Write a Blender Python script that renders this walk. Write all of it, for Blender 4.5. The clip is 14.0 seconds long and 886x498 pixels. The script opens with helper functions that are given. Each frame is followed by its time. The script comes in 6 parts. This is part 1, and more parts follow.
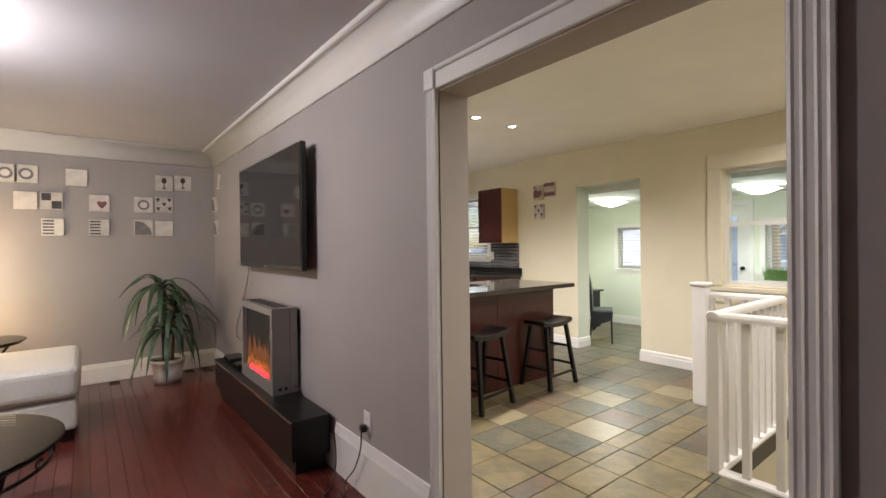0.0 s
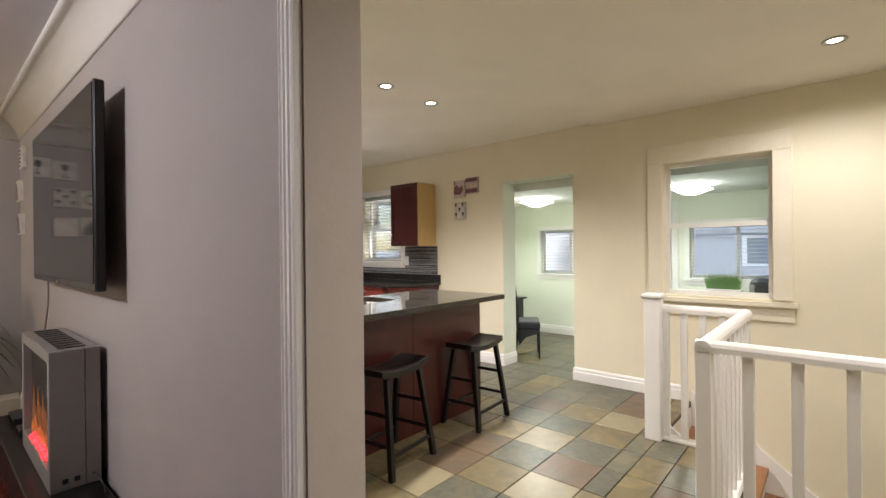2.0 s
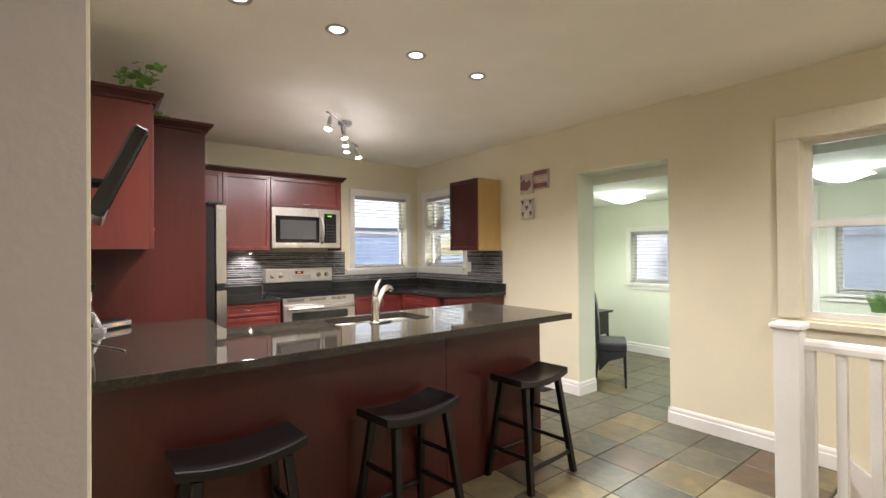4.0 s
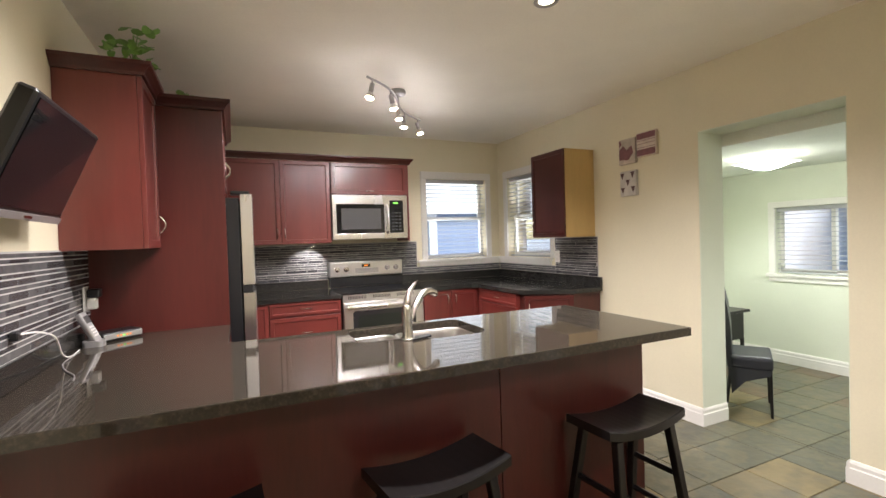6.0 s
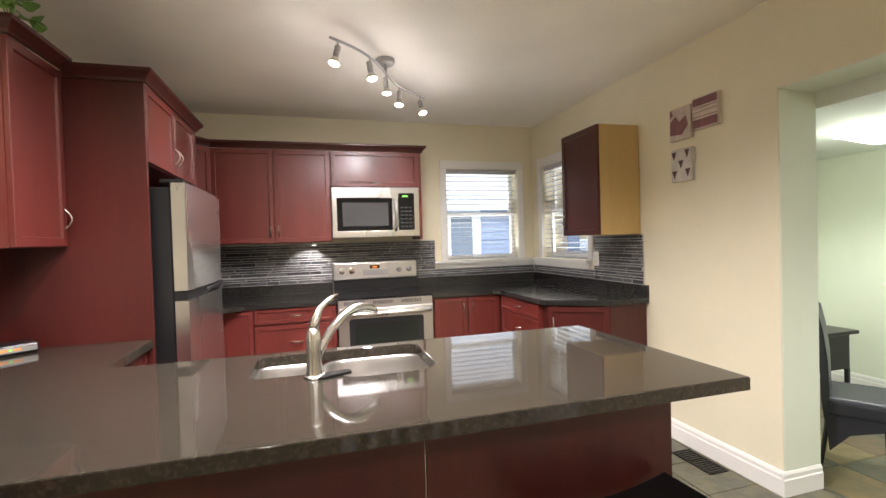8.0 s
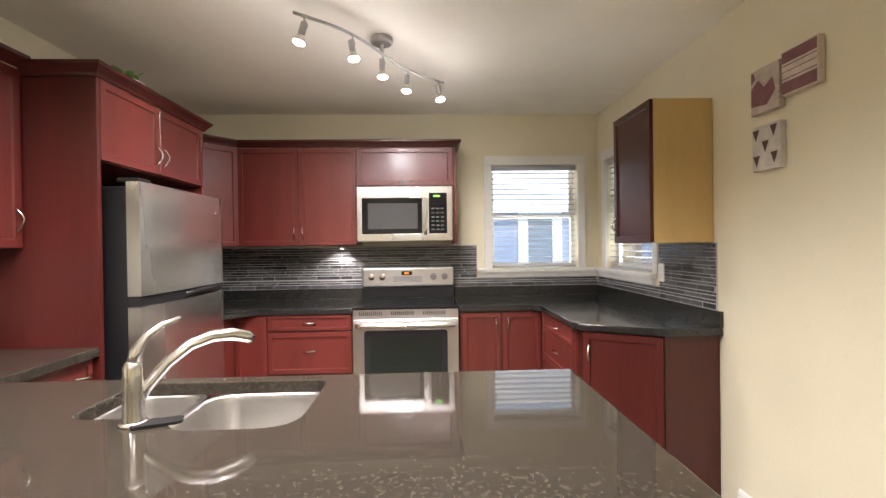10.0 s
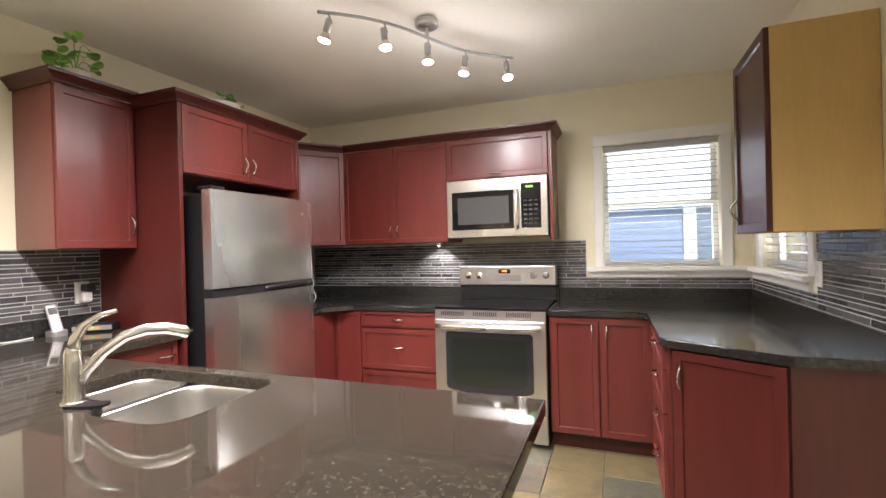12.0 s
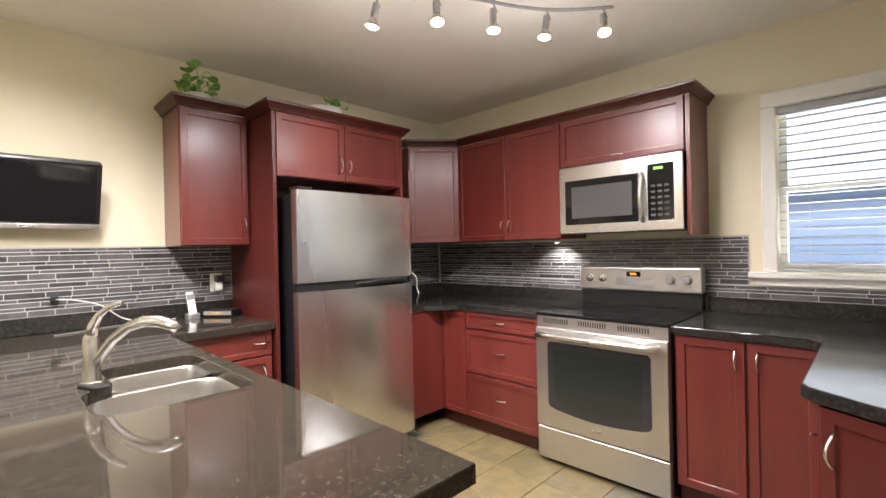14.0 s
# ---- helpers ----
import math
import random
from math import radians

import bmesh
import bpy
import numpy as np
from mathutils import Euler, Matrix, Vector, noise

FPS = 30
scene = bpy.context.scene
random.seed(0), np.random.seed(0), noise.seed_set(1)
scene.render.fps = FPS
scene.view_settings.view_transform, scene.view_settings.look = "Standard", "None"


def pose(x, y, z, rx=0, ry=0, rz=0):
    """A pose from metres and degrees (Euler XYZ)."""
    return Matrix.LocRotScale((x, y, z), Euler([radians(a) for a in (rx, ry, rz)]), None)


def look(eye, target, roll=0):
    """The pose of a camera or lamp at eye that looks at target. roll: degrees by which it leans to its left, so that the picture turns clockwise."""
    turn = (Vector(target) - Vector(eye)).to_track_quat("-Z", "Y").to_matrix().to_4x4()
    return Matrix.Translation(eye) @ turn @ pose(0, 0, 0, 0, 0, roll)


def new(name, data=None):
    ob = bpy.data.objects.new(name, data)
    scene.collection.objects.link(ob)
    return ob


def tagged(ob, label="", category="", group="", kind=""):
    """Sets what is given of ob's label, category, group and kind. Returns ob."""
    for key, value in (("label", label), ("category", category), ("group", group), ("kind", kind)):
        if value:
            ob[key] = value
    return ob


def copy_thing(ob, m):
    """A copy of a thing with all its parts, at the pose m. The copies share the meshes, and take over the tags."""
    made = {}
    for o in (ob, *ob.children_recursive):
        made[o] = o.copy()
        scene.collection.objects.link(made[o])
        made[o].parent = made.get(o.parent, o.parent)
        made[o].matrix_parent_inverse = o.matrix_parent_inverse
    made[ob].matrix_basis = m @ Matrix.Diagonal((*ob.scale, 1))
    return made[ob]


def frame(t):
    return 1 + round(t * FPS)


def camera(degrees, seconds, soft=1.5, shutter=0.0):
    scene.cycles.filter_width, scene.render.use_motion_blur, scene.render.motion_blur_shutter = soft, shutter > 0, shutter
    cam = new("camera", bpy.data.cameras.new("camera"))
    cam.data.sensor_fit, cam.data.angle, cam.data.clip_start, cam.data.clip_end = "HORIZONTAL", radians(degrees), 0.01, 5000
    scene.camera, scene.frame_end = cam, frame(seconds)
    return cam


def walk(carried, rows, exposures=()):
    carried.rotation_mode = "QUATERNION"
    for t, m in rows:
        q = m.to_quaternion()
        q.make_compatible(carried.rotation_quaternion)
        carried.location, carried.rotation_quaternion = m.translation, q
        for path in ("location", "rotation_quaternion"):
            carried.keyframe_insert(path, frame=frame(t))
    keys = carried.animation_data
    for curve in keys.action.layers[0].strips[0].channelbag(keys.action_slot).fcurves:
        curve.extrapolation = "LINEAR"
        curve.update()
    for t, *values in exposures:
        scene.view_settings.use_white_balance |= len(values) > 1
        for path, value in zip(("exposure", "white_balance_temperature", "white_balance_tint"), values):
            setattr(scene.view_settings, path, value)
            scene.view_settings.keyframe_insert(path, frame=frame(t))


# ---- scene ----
cam = camera(88.8, 14.0)
PATH = [
    (0, (0.08, -0.061, 1.29), (1.319, 1.508, 1.28), -0.7),
    (0.5, (0.201, 0.107, 1.299), (1.54, 1.592, 1.278), -0.6),
    (1, (0.348, 0.301, 1.298), (1.777, 1.7, 1.273), -0.6),
    (1.5, (0.524, 0.461, 1.296), (2.01, 1.8, 1.277), -0.7),
    (2, (0.711, 0.575, 1.298), (2.222, 1.886, 1.297), -0.6),
    (2.5, (0.87, 0.653, 1.306), (2.374, 1.97, 1.333), 0.0),
    (3, (1.037, 0.69, 1.31), (2.485, 2.07, 1.355), 0.3),
    (3.5, (1.215, 0.761, 1.312), (2.562, 2.239, 1.349), 0.1),
    (4, (1.413, 0.828, 1.317), (2.635, 2.411, 1.332), -0.5),
    (4.2, (1.475, 0.859, 1.308), (2.66, 2.47, 1.322), -0.8),
    (6.3, (2.099, 1.322, 1.349), (2.9, 3.154, 1.311), -1.8),
    (6.5, (2.155, 1.359, 1.335), (2.941, 3.197, 1.304), -1.8),
    (7, (2.302, 1.471, 1.334), (3.043, 3.328, 1.301), -1.8),
    (7.5, (2.496, 1.565, 1.332), (3.145, 3.456, 1.293), -1.7),
    (8, (2.689, 1.658, 1.328), (3.243, 3.58, 1.291), -1.7),
    (8.2, (2.741, 1.702, 1.319), (3.274, 3.63, 1.287), -1.6),
    (10.3, (3.492, 2.039, 1.337), (3.47, 4.039, 1.324), -1.1),
    (10.5, (3.56, 2.065, 1.328), (3.467, 4.063, 1.319), -1.4),
    (11, (3.744, 2.153, 1.321), (3.439, 4.129, 1.315), -1.4),
    (11.5, (3.901, 2.245, 1.335), (3.399, 4.181, 1.315), -1.3),
    (12, (4.042, 2.337, 1.31), (3.332, 4.206, 1.302), -1.5),
    (12.5, (4.162, 2.45, 1.32), (3.244, 4.228, 1.299), -1.6),
    (13, (4.259, 2.576, 1.316), (3.168, 4.252, 1.293), -1.5),
    (13.5, (4.346, 2.725, 1.307), (3.087, 4.278, 1.294), -1.5),
    (14, (4.401, 2.888, 1.302), (2.998, 4.313, 1.298), -1.3),
]
walk(cam, [(t, look(eye, target, roll)) for t, eye, target, roll in PATH], [(0.0, 2.08), (4.2, 2.14), (8.2, 2.28), (11.0, 2.38), (14.0, 2.4)])

# ---- light ----
world = bpy.data.worlds.new("world")
scene.world = world
world.use_nodes = True
wn = world.node_tree
sky = wn.nodes.new("ShaderNodeTexSky")
sky.sky_type, sky.sun_disc = "NISHITA", False
sky.sun_elevation, sky.sun_rotation = radians(14), radians(200)
wn.nodes["Background"].inputs["Strength"].default_value = 0.095
wn.links.new(sky.outputs["Color"], wn.nodes["Background"].inputs["Color"])


def lamp(name, kind, where, target, power, colour, size=0.05, cone=100, blend=0.6):
    data = bpy.data.lights.new(name, kind)
    data.energy, data.color = power, colour
    if kind == "SPOT":
        data.spot_size, data.spot_blend, data.shadow_soft_size = radians(cone), blend, size
    elif kind == "POINT":
        data.shadow_soft_size = size
    elif kind == "SUN":
        data.angle = radians(size)
    elif kind == "AREA":
        data.size = size
    ob = new(name, data)
    ob.matrix_basis = look(where, target)
    return ob


WARM, SOFT, COOL = (1.0, 0.94, 0.955), (1.0, 0.95, 1.0), (0.97, 1.0, 0.97)
TRACK_W, TRACK_S = 0.35, 10.0
lamp("sun", "SUN", (6, -12, 8), (4, 4, 0), 0.7, (1.0, 0.97, 0.95), 20)
# the last two are unseen, added to brighten the hall and its ceiling
POTS = [(1.93, 2.99), (2.41, 3.00), (2.91, 3.01), (3.41, 3.03), (4.10, 0.57), (2.55, 0.40), (2.2, -1.2)]
for px, py in POTS:
    lamp("pot_lamp", "SPOT", (px, py, 2.425 if py > 2.33 else 2.41), (px, py, 0), 16 if py < 2.33 else 6 if px < 2 else 25 if px < 2.5 else 37 if px < 3 else 23, WARM, 0.05, 146 if py > 2.33 else 166, 0.9 if py > 2.33 else 0.7)
lamp("living_lamp", "POINT", (-0.86, 5.25, 1.08), (0, 0, 0), 4.5, (1.0, 0.80, 0.55), 0.08)
lamp("living_ceiling_lamp", "POINT", (-0.75, 2.9, 2.20), (0, 0, 0), 21, SOFT, 0.12)
lamp("sunroom_lamp", "POINT", (5.97, 1.70, 1.66), (0, 0, 0), 1.2, COOL, 0.10)
lamp("sunroom_spot", "SPOT", (5.97, 1.70, 1.70), (5.97, 1.70, 0), 12, COOL, 0.10, 165, 0.5)
lamp("sunroom_lamp", "POINT", (5.98, 3.52, 1.66), (0, 0, 0), 1.2, COOL, 0.10)
lamp("sunroom_spot", "SPOT", (5.98, 3.52, 1.70), (5.98, 3.52, 0), 12, COOL, 0.10, 165, 0.5)
lamp("under_cabinet_lamp", "SPOT", (2.70, 5.78, 1.312), (2.66, 5.95, 1.0), 2.5, WARM, 0.02, 110)


# unseen fill panels added outside below the sills, for snow-bounced daylight on the ceiling
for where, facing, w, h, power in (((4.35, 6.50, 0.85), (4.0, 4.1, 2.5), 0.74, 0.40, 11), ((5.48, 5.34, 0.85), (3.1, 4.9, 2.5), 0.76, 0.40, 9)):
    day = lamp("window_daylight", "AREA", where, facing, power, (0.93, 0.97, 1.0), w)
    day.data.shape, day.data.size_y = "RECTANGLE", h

# ---- materials ----
def mat(name, colour, rough=0.5, metal=0.0, big=0.06, fine=0.04, scale=3.0, grain=90.0, bump=0.03, stretch=(1, 1, 1), island=0.0, coat=0.0, spec=0.5, emit=0.0, wear=0.08):
    m = bpy.data.materials.new(name)
    m.use_nodes = True
    t = m.node_tree
    p = t.nodes["Principled BSDF"]
    co = t.nodes.new("ShaderNodeTexCoord")
    mp = t.nodes.new("ShaderNodeMapping")
    mp.inputs["Scale"].default_value = stretch
    t.links.new(co.outputs["Object"], mp.inputs["Vector"])
    a, b = t.nodes.new("ShaderNodeTexNoise"), t.nodes.new("ShaderNodeTexNoise")
    for n, sc, det in ((a, scale, 4), (b, grain, 3)):
        n.inputs["Scale"].default_value, n.inputs["Detail"].default_value = sc, det
        t.links.new(mp.outputs["Vector"], n.inputs["Vector"])
    hsv = t.nodes.new("ShaderNodeHueSaturation")
    hsv.inputs["Color"].default_value = (*colour, 1)

    def ramp(src, amp):
        r = t.nodes.new("ShaderNodeMapRange")
        r.inputs["From Min"].default_value, r.inputs["From Max"].default_value = 0.25, 0.75
        r.inputs["To Min"].default_value, r.inputs["To Max"].default_value = -amp, amp
        t.links.new(src, r.inputs["Value"])
        return r.outputs["Result"]

    def add(u, v):
        n = t.nodes.new("ShaderNodeMath")
        n.operation = "ADD"
        t.links.new(u, n.inputs[0])
        if hasattr(v, "is_linked"):
            t.links.new(v, n.inputs[1])
        else:
            n.inputs[1].default_value = v
        return n.outputs[0]

    val = add(add(ramp(a.outputs["Fac"], big), ramp(b.outputs["Fac"], fine)), 1.0)
    if island:
        info = t.nodes.new("ShaderNodeObjectInfo")
        r = t.nodes.new("ShaderNodeMapRange")
        r.inputs["To Min"].default_value, r.inputs["To Max"].default_value = -island, island
        t.links.new(info.outputs["Random"], r.inputs["Value"])
        geo = t.nodes.new("ShaderNodeNewGeometry")
        r2 = t.nodes.new("ShaderNodeMapRange")
        r2.inputs["To Min"].default_value, r2.inputs["To Max"].default_value = -island * 0.6, island * 0.6
        t.links.new(geo.outputs["Random Per Island"], r2.inputs["Value"])
        val = add(add(val, r.outputs["Result"]), r2.outputs["Result"])
    t.links.new(val, hsv.inputs["Value"])
    t.links.new(hsv.outputs["Color"], p.inputs["Base Color"])
    t.links.new(add(ramp(a.outputs["Fac"], wear * rough), rough), p.inputs["Roughness"])
    p.inputs["Metallic"].default_value = metal
    p.inputs["Coat Weight"].default_value = coat
    p.inputs["Specular IOR Level"].default_value = spec
    if bump:
        bp = t.nodes.new("ShaderNodeBump")
        bp.inputs["Strength"].default_value, bp.inputs["Distance"].default_value = bump, 0.01
        t.links.new(b.outputs["Fac"], bp.inputs["Height"])
        t.links.new(bp.outputs["Normal"], p.inputs["Normal"])
    if emit:
        p.inputs["Emission Color"].default_value = (*colour, 1)
        p.inputs["Emission Strength"].default_value = emit
    return m


def mixed(name, colours, scale, rough, bump, grain=60.0, island=0.0, hue=0.0, stretch=(1, 1, 1), metal=0.0, spec=0.5, vein=0.8):
    """A material whose colour runs over several tones, by noise and from piece to piece."""
    m = mat(name, colours[0], rough, metal, 0.08, 0.10, scale, grain, bump, stretch, island, spec=spec)
    t = m.node_tree
    ramp = t.nodes.new("ShaderNodeValToRGB")
    while len(ramp.color_ramp.elements) < len(colours):
        ramp.color_ramp.elements.new(0.5)
    for k, c in enumerate(colours):
        ramp.color_ramp.elements[k].position = k / (len(colours) - 1)
        ramp.color_ramp.elements[k].color = (*c, 1)
    noise_tex = t.nodes.new("ShaderNodeTexNoise")
    noise_tex.inputs["Scale"].default_value, noise_tex.inputs["Detail"].default_value = scale, 6
    info = t.nodes.new("ShaderNodeObjectInfo")
    geo = t.nodes.new("ShaderNodeNewGeometry")
    t.links.new(geo.outputs["Position"], noise_tex.inputs["Vector"])
    for n in t.nodes:
        if n.type == "MAPPING":
            t.links.new(geo.outputs["Position"], n.inputs["Vector"])
    mathn = t.nodes.new("ShaderNodeMath")
    mathn.operation = "MULTIPLY_ADD"
    mathn.inputs[1].default_value = hue
    t.links.new(info.outputs["Random"], mathn.inputs[0])
    m2 = t.nodes.new("ShaderNodeMath")
    m2.operation = "MULTIPLY_ADD"
    m2.inputs[1].default_value = hue * 0.5
    t.links.new(geo.outputs["Random Per Island"], m2.inputs[0])
    r = t.nodes.new("ShaderNodeMapRange")
    r.inputs["From Min"].default_value, r.inputs["From Max"].default_value = 0.3, 0.7
    r.inputs["To Min"].default_value, r.inputs["To Max"].default_value = 0.5 - vein / 2 - hue * 0.75, 0.5 + vein / 2 - hue * 0.75
    t.links.new(noise_tex.outputs["Fac"], r.inputs["Value"])
    t.links.new(r.outputs["Result"], m2.inputs[2])
    t.links.new(m2.outputs[0], mathn.inputs[2])
    t.links.new(mathn.outputs[0], ramp.inputs["Fac"])
    for n in t.nodes:
        if n.type == "HUE_SAT":
            t.links.new(ramp.outputs["Color"], n.inputs["Color"])
    return m


CREAM = mat("cream_paint", (0.755, 0.695, 0.515), 0.75, big=0.03, fine=0.02, bump=0.05)
GREY = mat("grey_paint", (0.37, 0.337, 0.315), 0.7, big=0.04, fine=0.02, bump=0.05)
GREEN = mat("green_paint", (0.72, 0.75, 0.62), 0.75, big=0.03, fine=0.02, bump=0.05)
CEIL = mat("ceiling_paint", (0.90, 0.865, 0.78), 0.85, big=0.03, fine=0.02, bump=0.06)
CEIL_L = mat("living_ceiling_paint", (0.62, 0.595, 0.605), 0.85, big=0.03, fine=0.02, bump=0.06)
WHITE = mat("white_trim_paint", (0.80, 0.78, 0.73), 0.4, big=0.03, fine=0.02, bump=0.03)
CHERRY = mat("cherry_cabinet", (0.134, 0.0215, 0.0166), 0.40, big=0.22, fine=0.06, scale=2.2, grain=26, bump=0.02, stretch=(3, 3, 0.35), coat=0.0, island=0.10)
CHERRY.node_tree.nodes["Principled BSDF"].inputs["Coat Weight"].default_value = 0.6
CHERRY.node_tree.nodes["Principled BSDF"].inputs["Coat Roughness"].default_value = 0.24
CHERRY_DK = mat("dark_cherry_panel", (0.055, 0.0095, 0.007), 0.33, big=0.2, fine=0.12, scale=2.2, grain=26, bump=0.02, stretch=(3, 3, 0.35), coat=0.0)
# CHERRY with shade painted in, for the refrigerator side panel and angled door
CHERRY_SHADED = mat("shaded_cherry", (0.085, 0.0140, 0.0110), 0.36, big=0.2, fine=0.08, scale=2.2, grain=26, bump=0.02, stretch=(3, 3, 0.35))
MAPLE = mat("raw_maple_side", (0.56, 0.385, 0.155), 0.5, big=0.06, fine=0.04, scale=3, grain=30, stretch=(3, 3, 0.4))
STONE = mixed("brown_quartz", [(0.027, 0.0225, 0.017), (0.034, 0.028, 0.0215), (0.062, 0.051, 0.037)], 100.0, 0.045, 0.0, 220)
LAMINATE = mixed("dark_laminate", [(0.014, 0.0135, 0.0125), (0.022, 0.021, 0.019), (0.042, 0.040, 0.036)], 60.0, 0.11, 0.0, 160)
STEEL = mat("brushed_steel", (0.80, 0.785, 0.76), 0.27, 1.0, 0.02, 0.02, 1.5, 90, 0.003, (1, 1, 0.2), wear=0.04)
STEEL_R = mat("satin_range_steel", (0.72, 0.705, 0.68), 0.36, 1.0, 0.02, 0.02, 1.5, 90, 0.003, (1, 1, 0.2), wear=0.04)
STEEL_SINK = mat("satin_sink_steel", (0.62, 0.60, 0.57), 0.30, 1.0, 0.03, 0.02, 1.5, 90, 0.003, wear=0.05)
CHROME = mat("satin_nickel", (0.70, 0.68, 0.64), 0.2, 1.0, 0.02, 0.02, bump=0)
BLACK = mat("black_plastic", (0.012, 0.012, 0.013), 0.32, big=0.05, fine=0.03, bump=0.01)
BLACK_GLASS = mat("black_glass", (0.008, 0.008, 0.009), 0.06, big=0.02, fine=0.01, bump=0)
SCREEN = mat("screen_glass", (0.010, 0.010, 0.012), 0.06, big=0.02, fine=0.01, bump=0)
BLACK_WOOD = mat("black_lacquered_wood", (0.006, 0.005, 0.005), 0.3, big=0.15, fine=0.1, bump=0.02, coat=0.0, spec=0.4)
OVEN_RIM = mat("oven_glass_border", (0.028, 0.028, 0.03), 0.12, big=0.02, fine=0.01, bump=0)
GREY_WIN = mat("oven_window_glass", (0.02, 0.024, 0.02), 0.04, big=0.02, fine=0.01, bump=0)
MW_WIN = mat("microwave_window", (0.07, 0.07, 0.07), 0.2, big=0.02, fine=0.01, bump=0)
LEATHER = mat("white_leather", (0.62, 0.60, 0.54), 0.45, big=0.06, fine=0.05, grain=50, bump=0.08)
DARK_LEATHER = mat("dark_blue_leather", (0.02, 0.022, 0.028), 0.42, big=0.1, fine=0.08, grain=60, bump=0.08)
SLATE = mixed("slate_tile", [(0.085, 0.085, 0.065), (0.118, 0.110, 0.073), (0.092, 0.093, 0.069), (0.135, 0.122, 0.076), (0.105, 0.102, 0.071), (0.150, 0.132, 0.082)], 5.0, 0.36, 0.45, 12, 0.05, 0.5, spec=0.32, vein=1.0)
SLATE_GOLD = mixed("gold_slate_tile", [(0.125, 0.105, 0.061), (0.180, 0.142, 0.070), (0.150, 0.122, 0.065), (0.210, 0.165, 0.078), (0.160, 0.132, 0.073)], 4.0, 0.37, 0.40, 12, 0.05, 0.6, spec=0.32, vein=0.9)
SLATE_RUST = mixed("rust_slate_tile", [(0.088, 0.080, 0.060), (0.120, 0.094, 0.060), (0.145, 0.095, 0.056), (0.110, 0.098, 0.070)], 5.0, 0.37, 0.40, 12, 0.05, 0.5, spec=0.32, vein=0.9)
SLATE_CREAM = mixed("cream_slate_tile", [(0.210, 0.178, 0.107), (0.260, 0.220, 0.130), (0.230, 0.198, 0.121)], 4.0, 0.32, 0.35, 12, 0.05, 0.5, spec=0.32, vein=0.7)
GROUT = mat("floor_grout", (0.115, 0.105, 0.08), 0.9)
MOSAIC = mixed("glass_stone_mosaic", [(0.036, 0.036, 0.040), (0.062, 0.062, 0.066), (0.095, 0.094, 0.096), (0.14, 0.136, 0.132)], 8.0, 0.22, 0.02, 60, 0.10, 0.75, vein=0.4)
MOSAIC_GROUT = mat("light_grout", (0.44, 0.425, 0.40), 0.85)
HARDWOOD = mat("red_hardwood", (0.105, 0.020, 0.014), 0.24, big=0.16, fine=0.1, scale=2.5, grain=20, bump=0.03, stretch=(6, 0.6, 6), island=0.11, coat=0.2)
TREAD = mat("oak_tread", (0.33, 0.15, 0.06), 0.4, big=0.15, fine=0.1, scale=3, grain=22, stretch=(1, 8, 8))
LEAF = mat("dark_leaf", (0.045, 0.095, 0.045), 0.4, big=0.25, fine=0.1, island=0.3)
LEAF_B = mat("bright_leaf", (0.20, 0.38, 0.09), 0.45, big=0.25, fine=0.1, island=0.3)
GRASS = mat("grass_blade", (0.08, 0.20, 0.035), 0.5, big=0.25, fine=0.1, island=0.3)
BARK = mat("plant_stem", (0.17, 0.13, 0.08), 0.8, big=0.2, fine=0.2)
CERAMIC = mat("white_ceramic", (0.72, 0.69, 0.64), 0.3, big=0.03, fine=0.02)
SILVER = mat("silver_plastic", (0.42, 0.41, 0.40), 0.35, 0.6, big=0.05)
IRON = mat("wrought_iron", (0.02, 0.018, 0.016), 0.45, 0.7, big=0.1)
CANVAS = mat("canvas_off_white", (0.66, 0.62, 0.56), 0.7, big=0.18, fine=0.06, scale=14, island=0.18)
INK = mat("dark_print", (0.035, 0.03, 0.03), 0.6)
CANVAS_P = mat("dusty_pink_canvas", (0.52, 0.44, 0.37), 0.7, big=0.25, fine=0.06, scale=18, island=0.12)
INK_BROWN = mat("brown_print", (0.09, 0.04, 0.035), 0.6, big=0.2, scale=30)
INK_GREY = mat("grey_print", (0.20, 0.18, 0.17), 0.6, big=0.3, scale=20)
MAROON = mat("maroon_print", (0.19, 0.075, 0.08), 0.6, big=0.25, scale=20)
BULB = mat("lit_bulb", (1.0, 0.88, 0.68), 0.5, bump=0, emit=9.0)
SHADE_LIT = mat("lit_glass_shade", (1.0, 0.99, 0.94), 0.4, bump=0, emit=2.6)
SHADE_WARM = mat("lit_fabric_shade", (1.0, 0.80, 0.52), 0.7, bump=0, emit=1.5)
EMBER = mat("glowing_ember", (0.85, 0.04, 0.05), 0.6, big=0.9, fine=0.4, scale=45, emit=0.45)
FLAME = mat("flame_glow", (0.20, 0.07, 0.02), 0.6, big=0.8, fine=0.4, scale=9, emit=0.05)
FLAME_HOT = mat("flame_tongue", (0.55, 0.17, 0.04), 0.6, big=0.8, fine=0.4, scale=14, emit=0.035)
DISPLAY = mat("green_display", (0.22, 0.8, 0.1), 0.5, bump=0, emit=0.25)
AMBER = mat("amber_display", (0.9, 0.25, 0.03), 0.5, bump=0, emit=0.22)
SIDING = mat("blue_grey_siding", (0.27, 0.33, 0.47), 0.7, big=0.05, fine=0.03)
SIDING_GREY = mat("grey_siding", (0.46, 0.49, 0.56), 0.7, big=0.08, fine=0.03)
SNOW = mat("snow", (0.82, 0.84, 0.88), 0.8, big=0.06, fine=0.03, scale=1.0, grain=8)
ROOF = mat("snowy_roof", (0.45, 0.46, 0.49), 0.8, big=0.4, fine=0.1, scale=0.8)
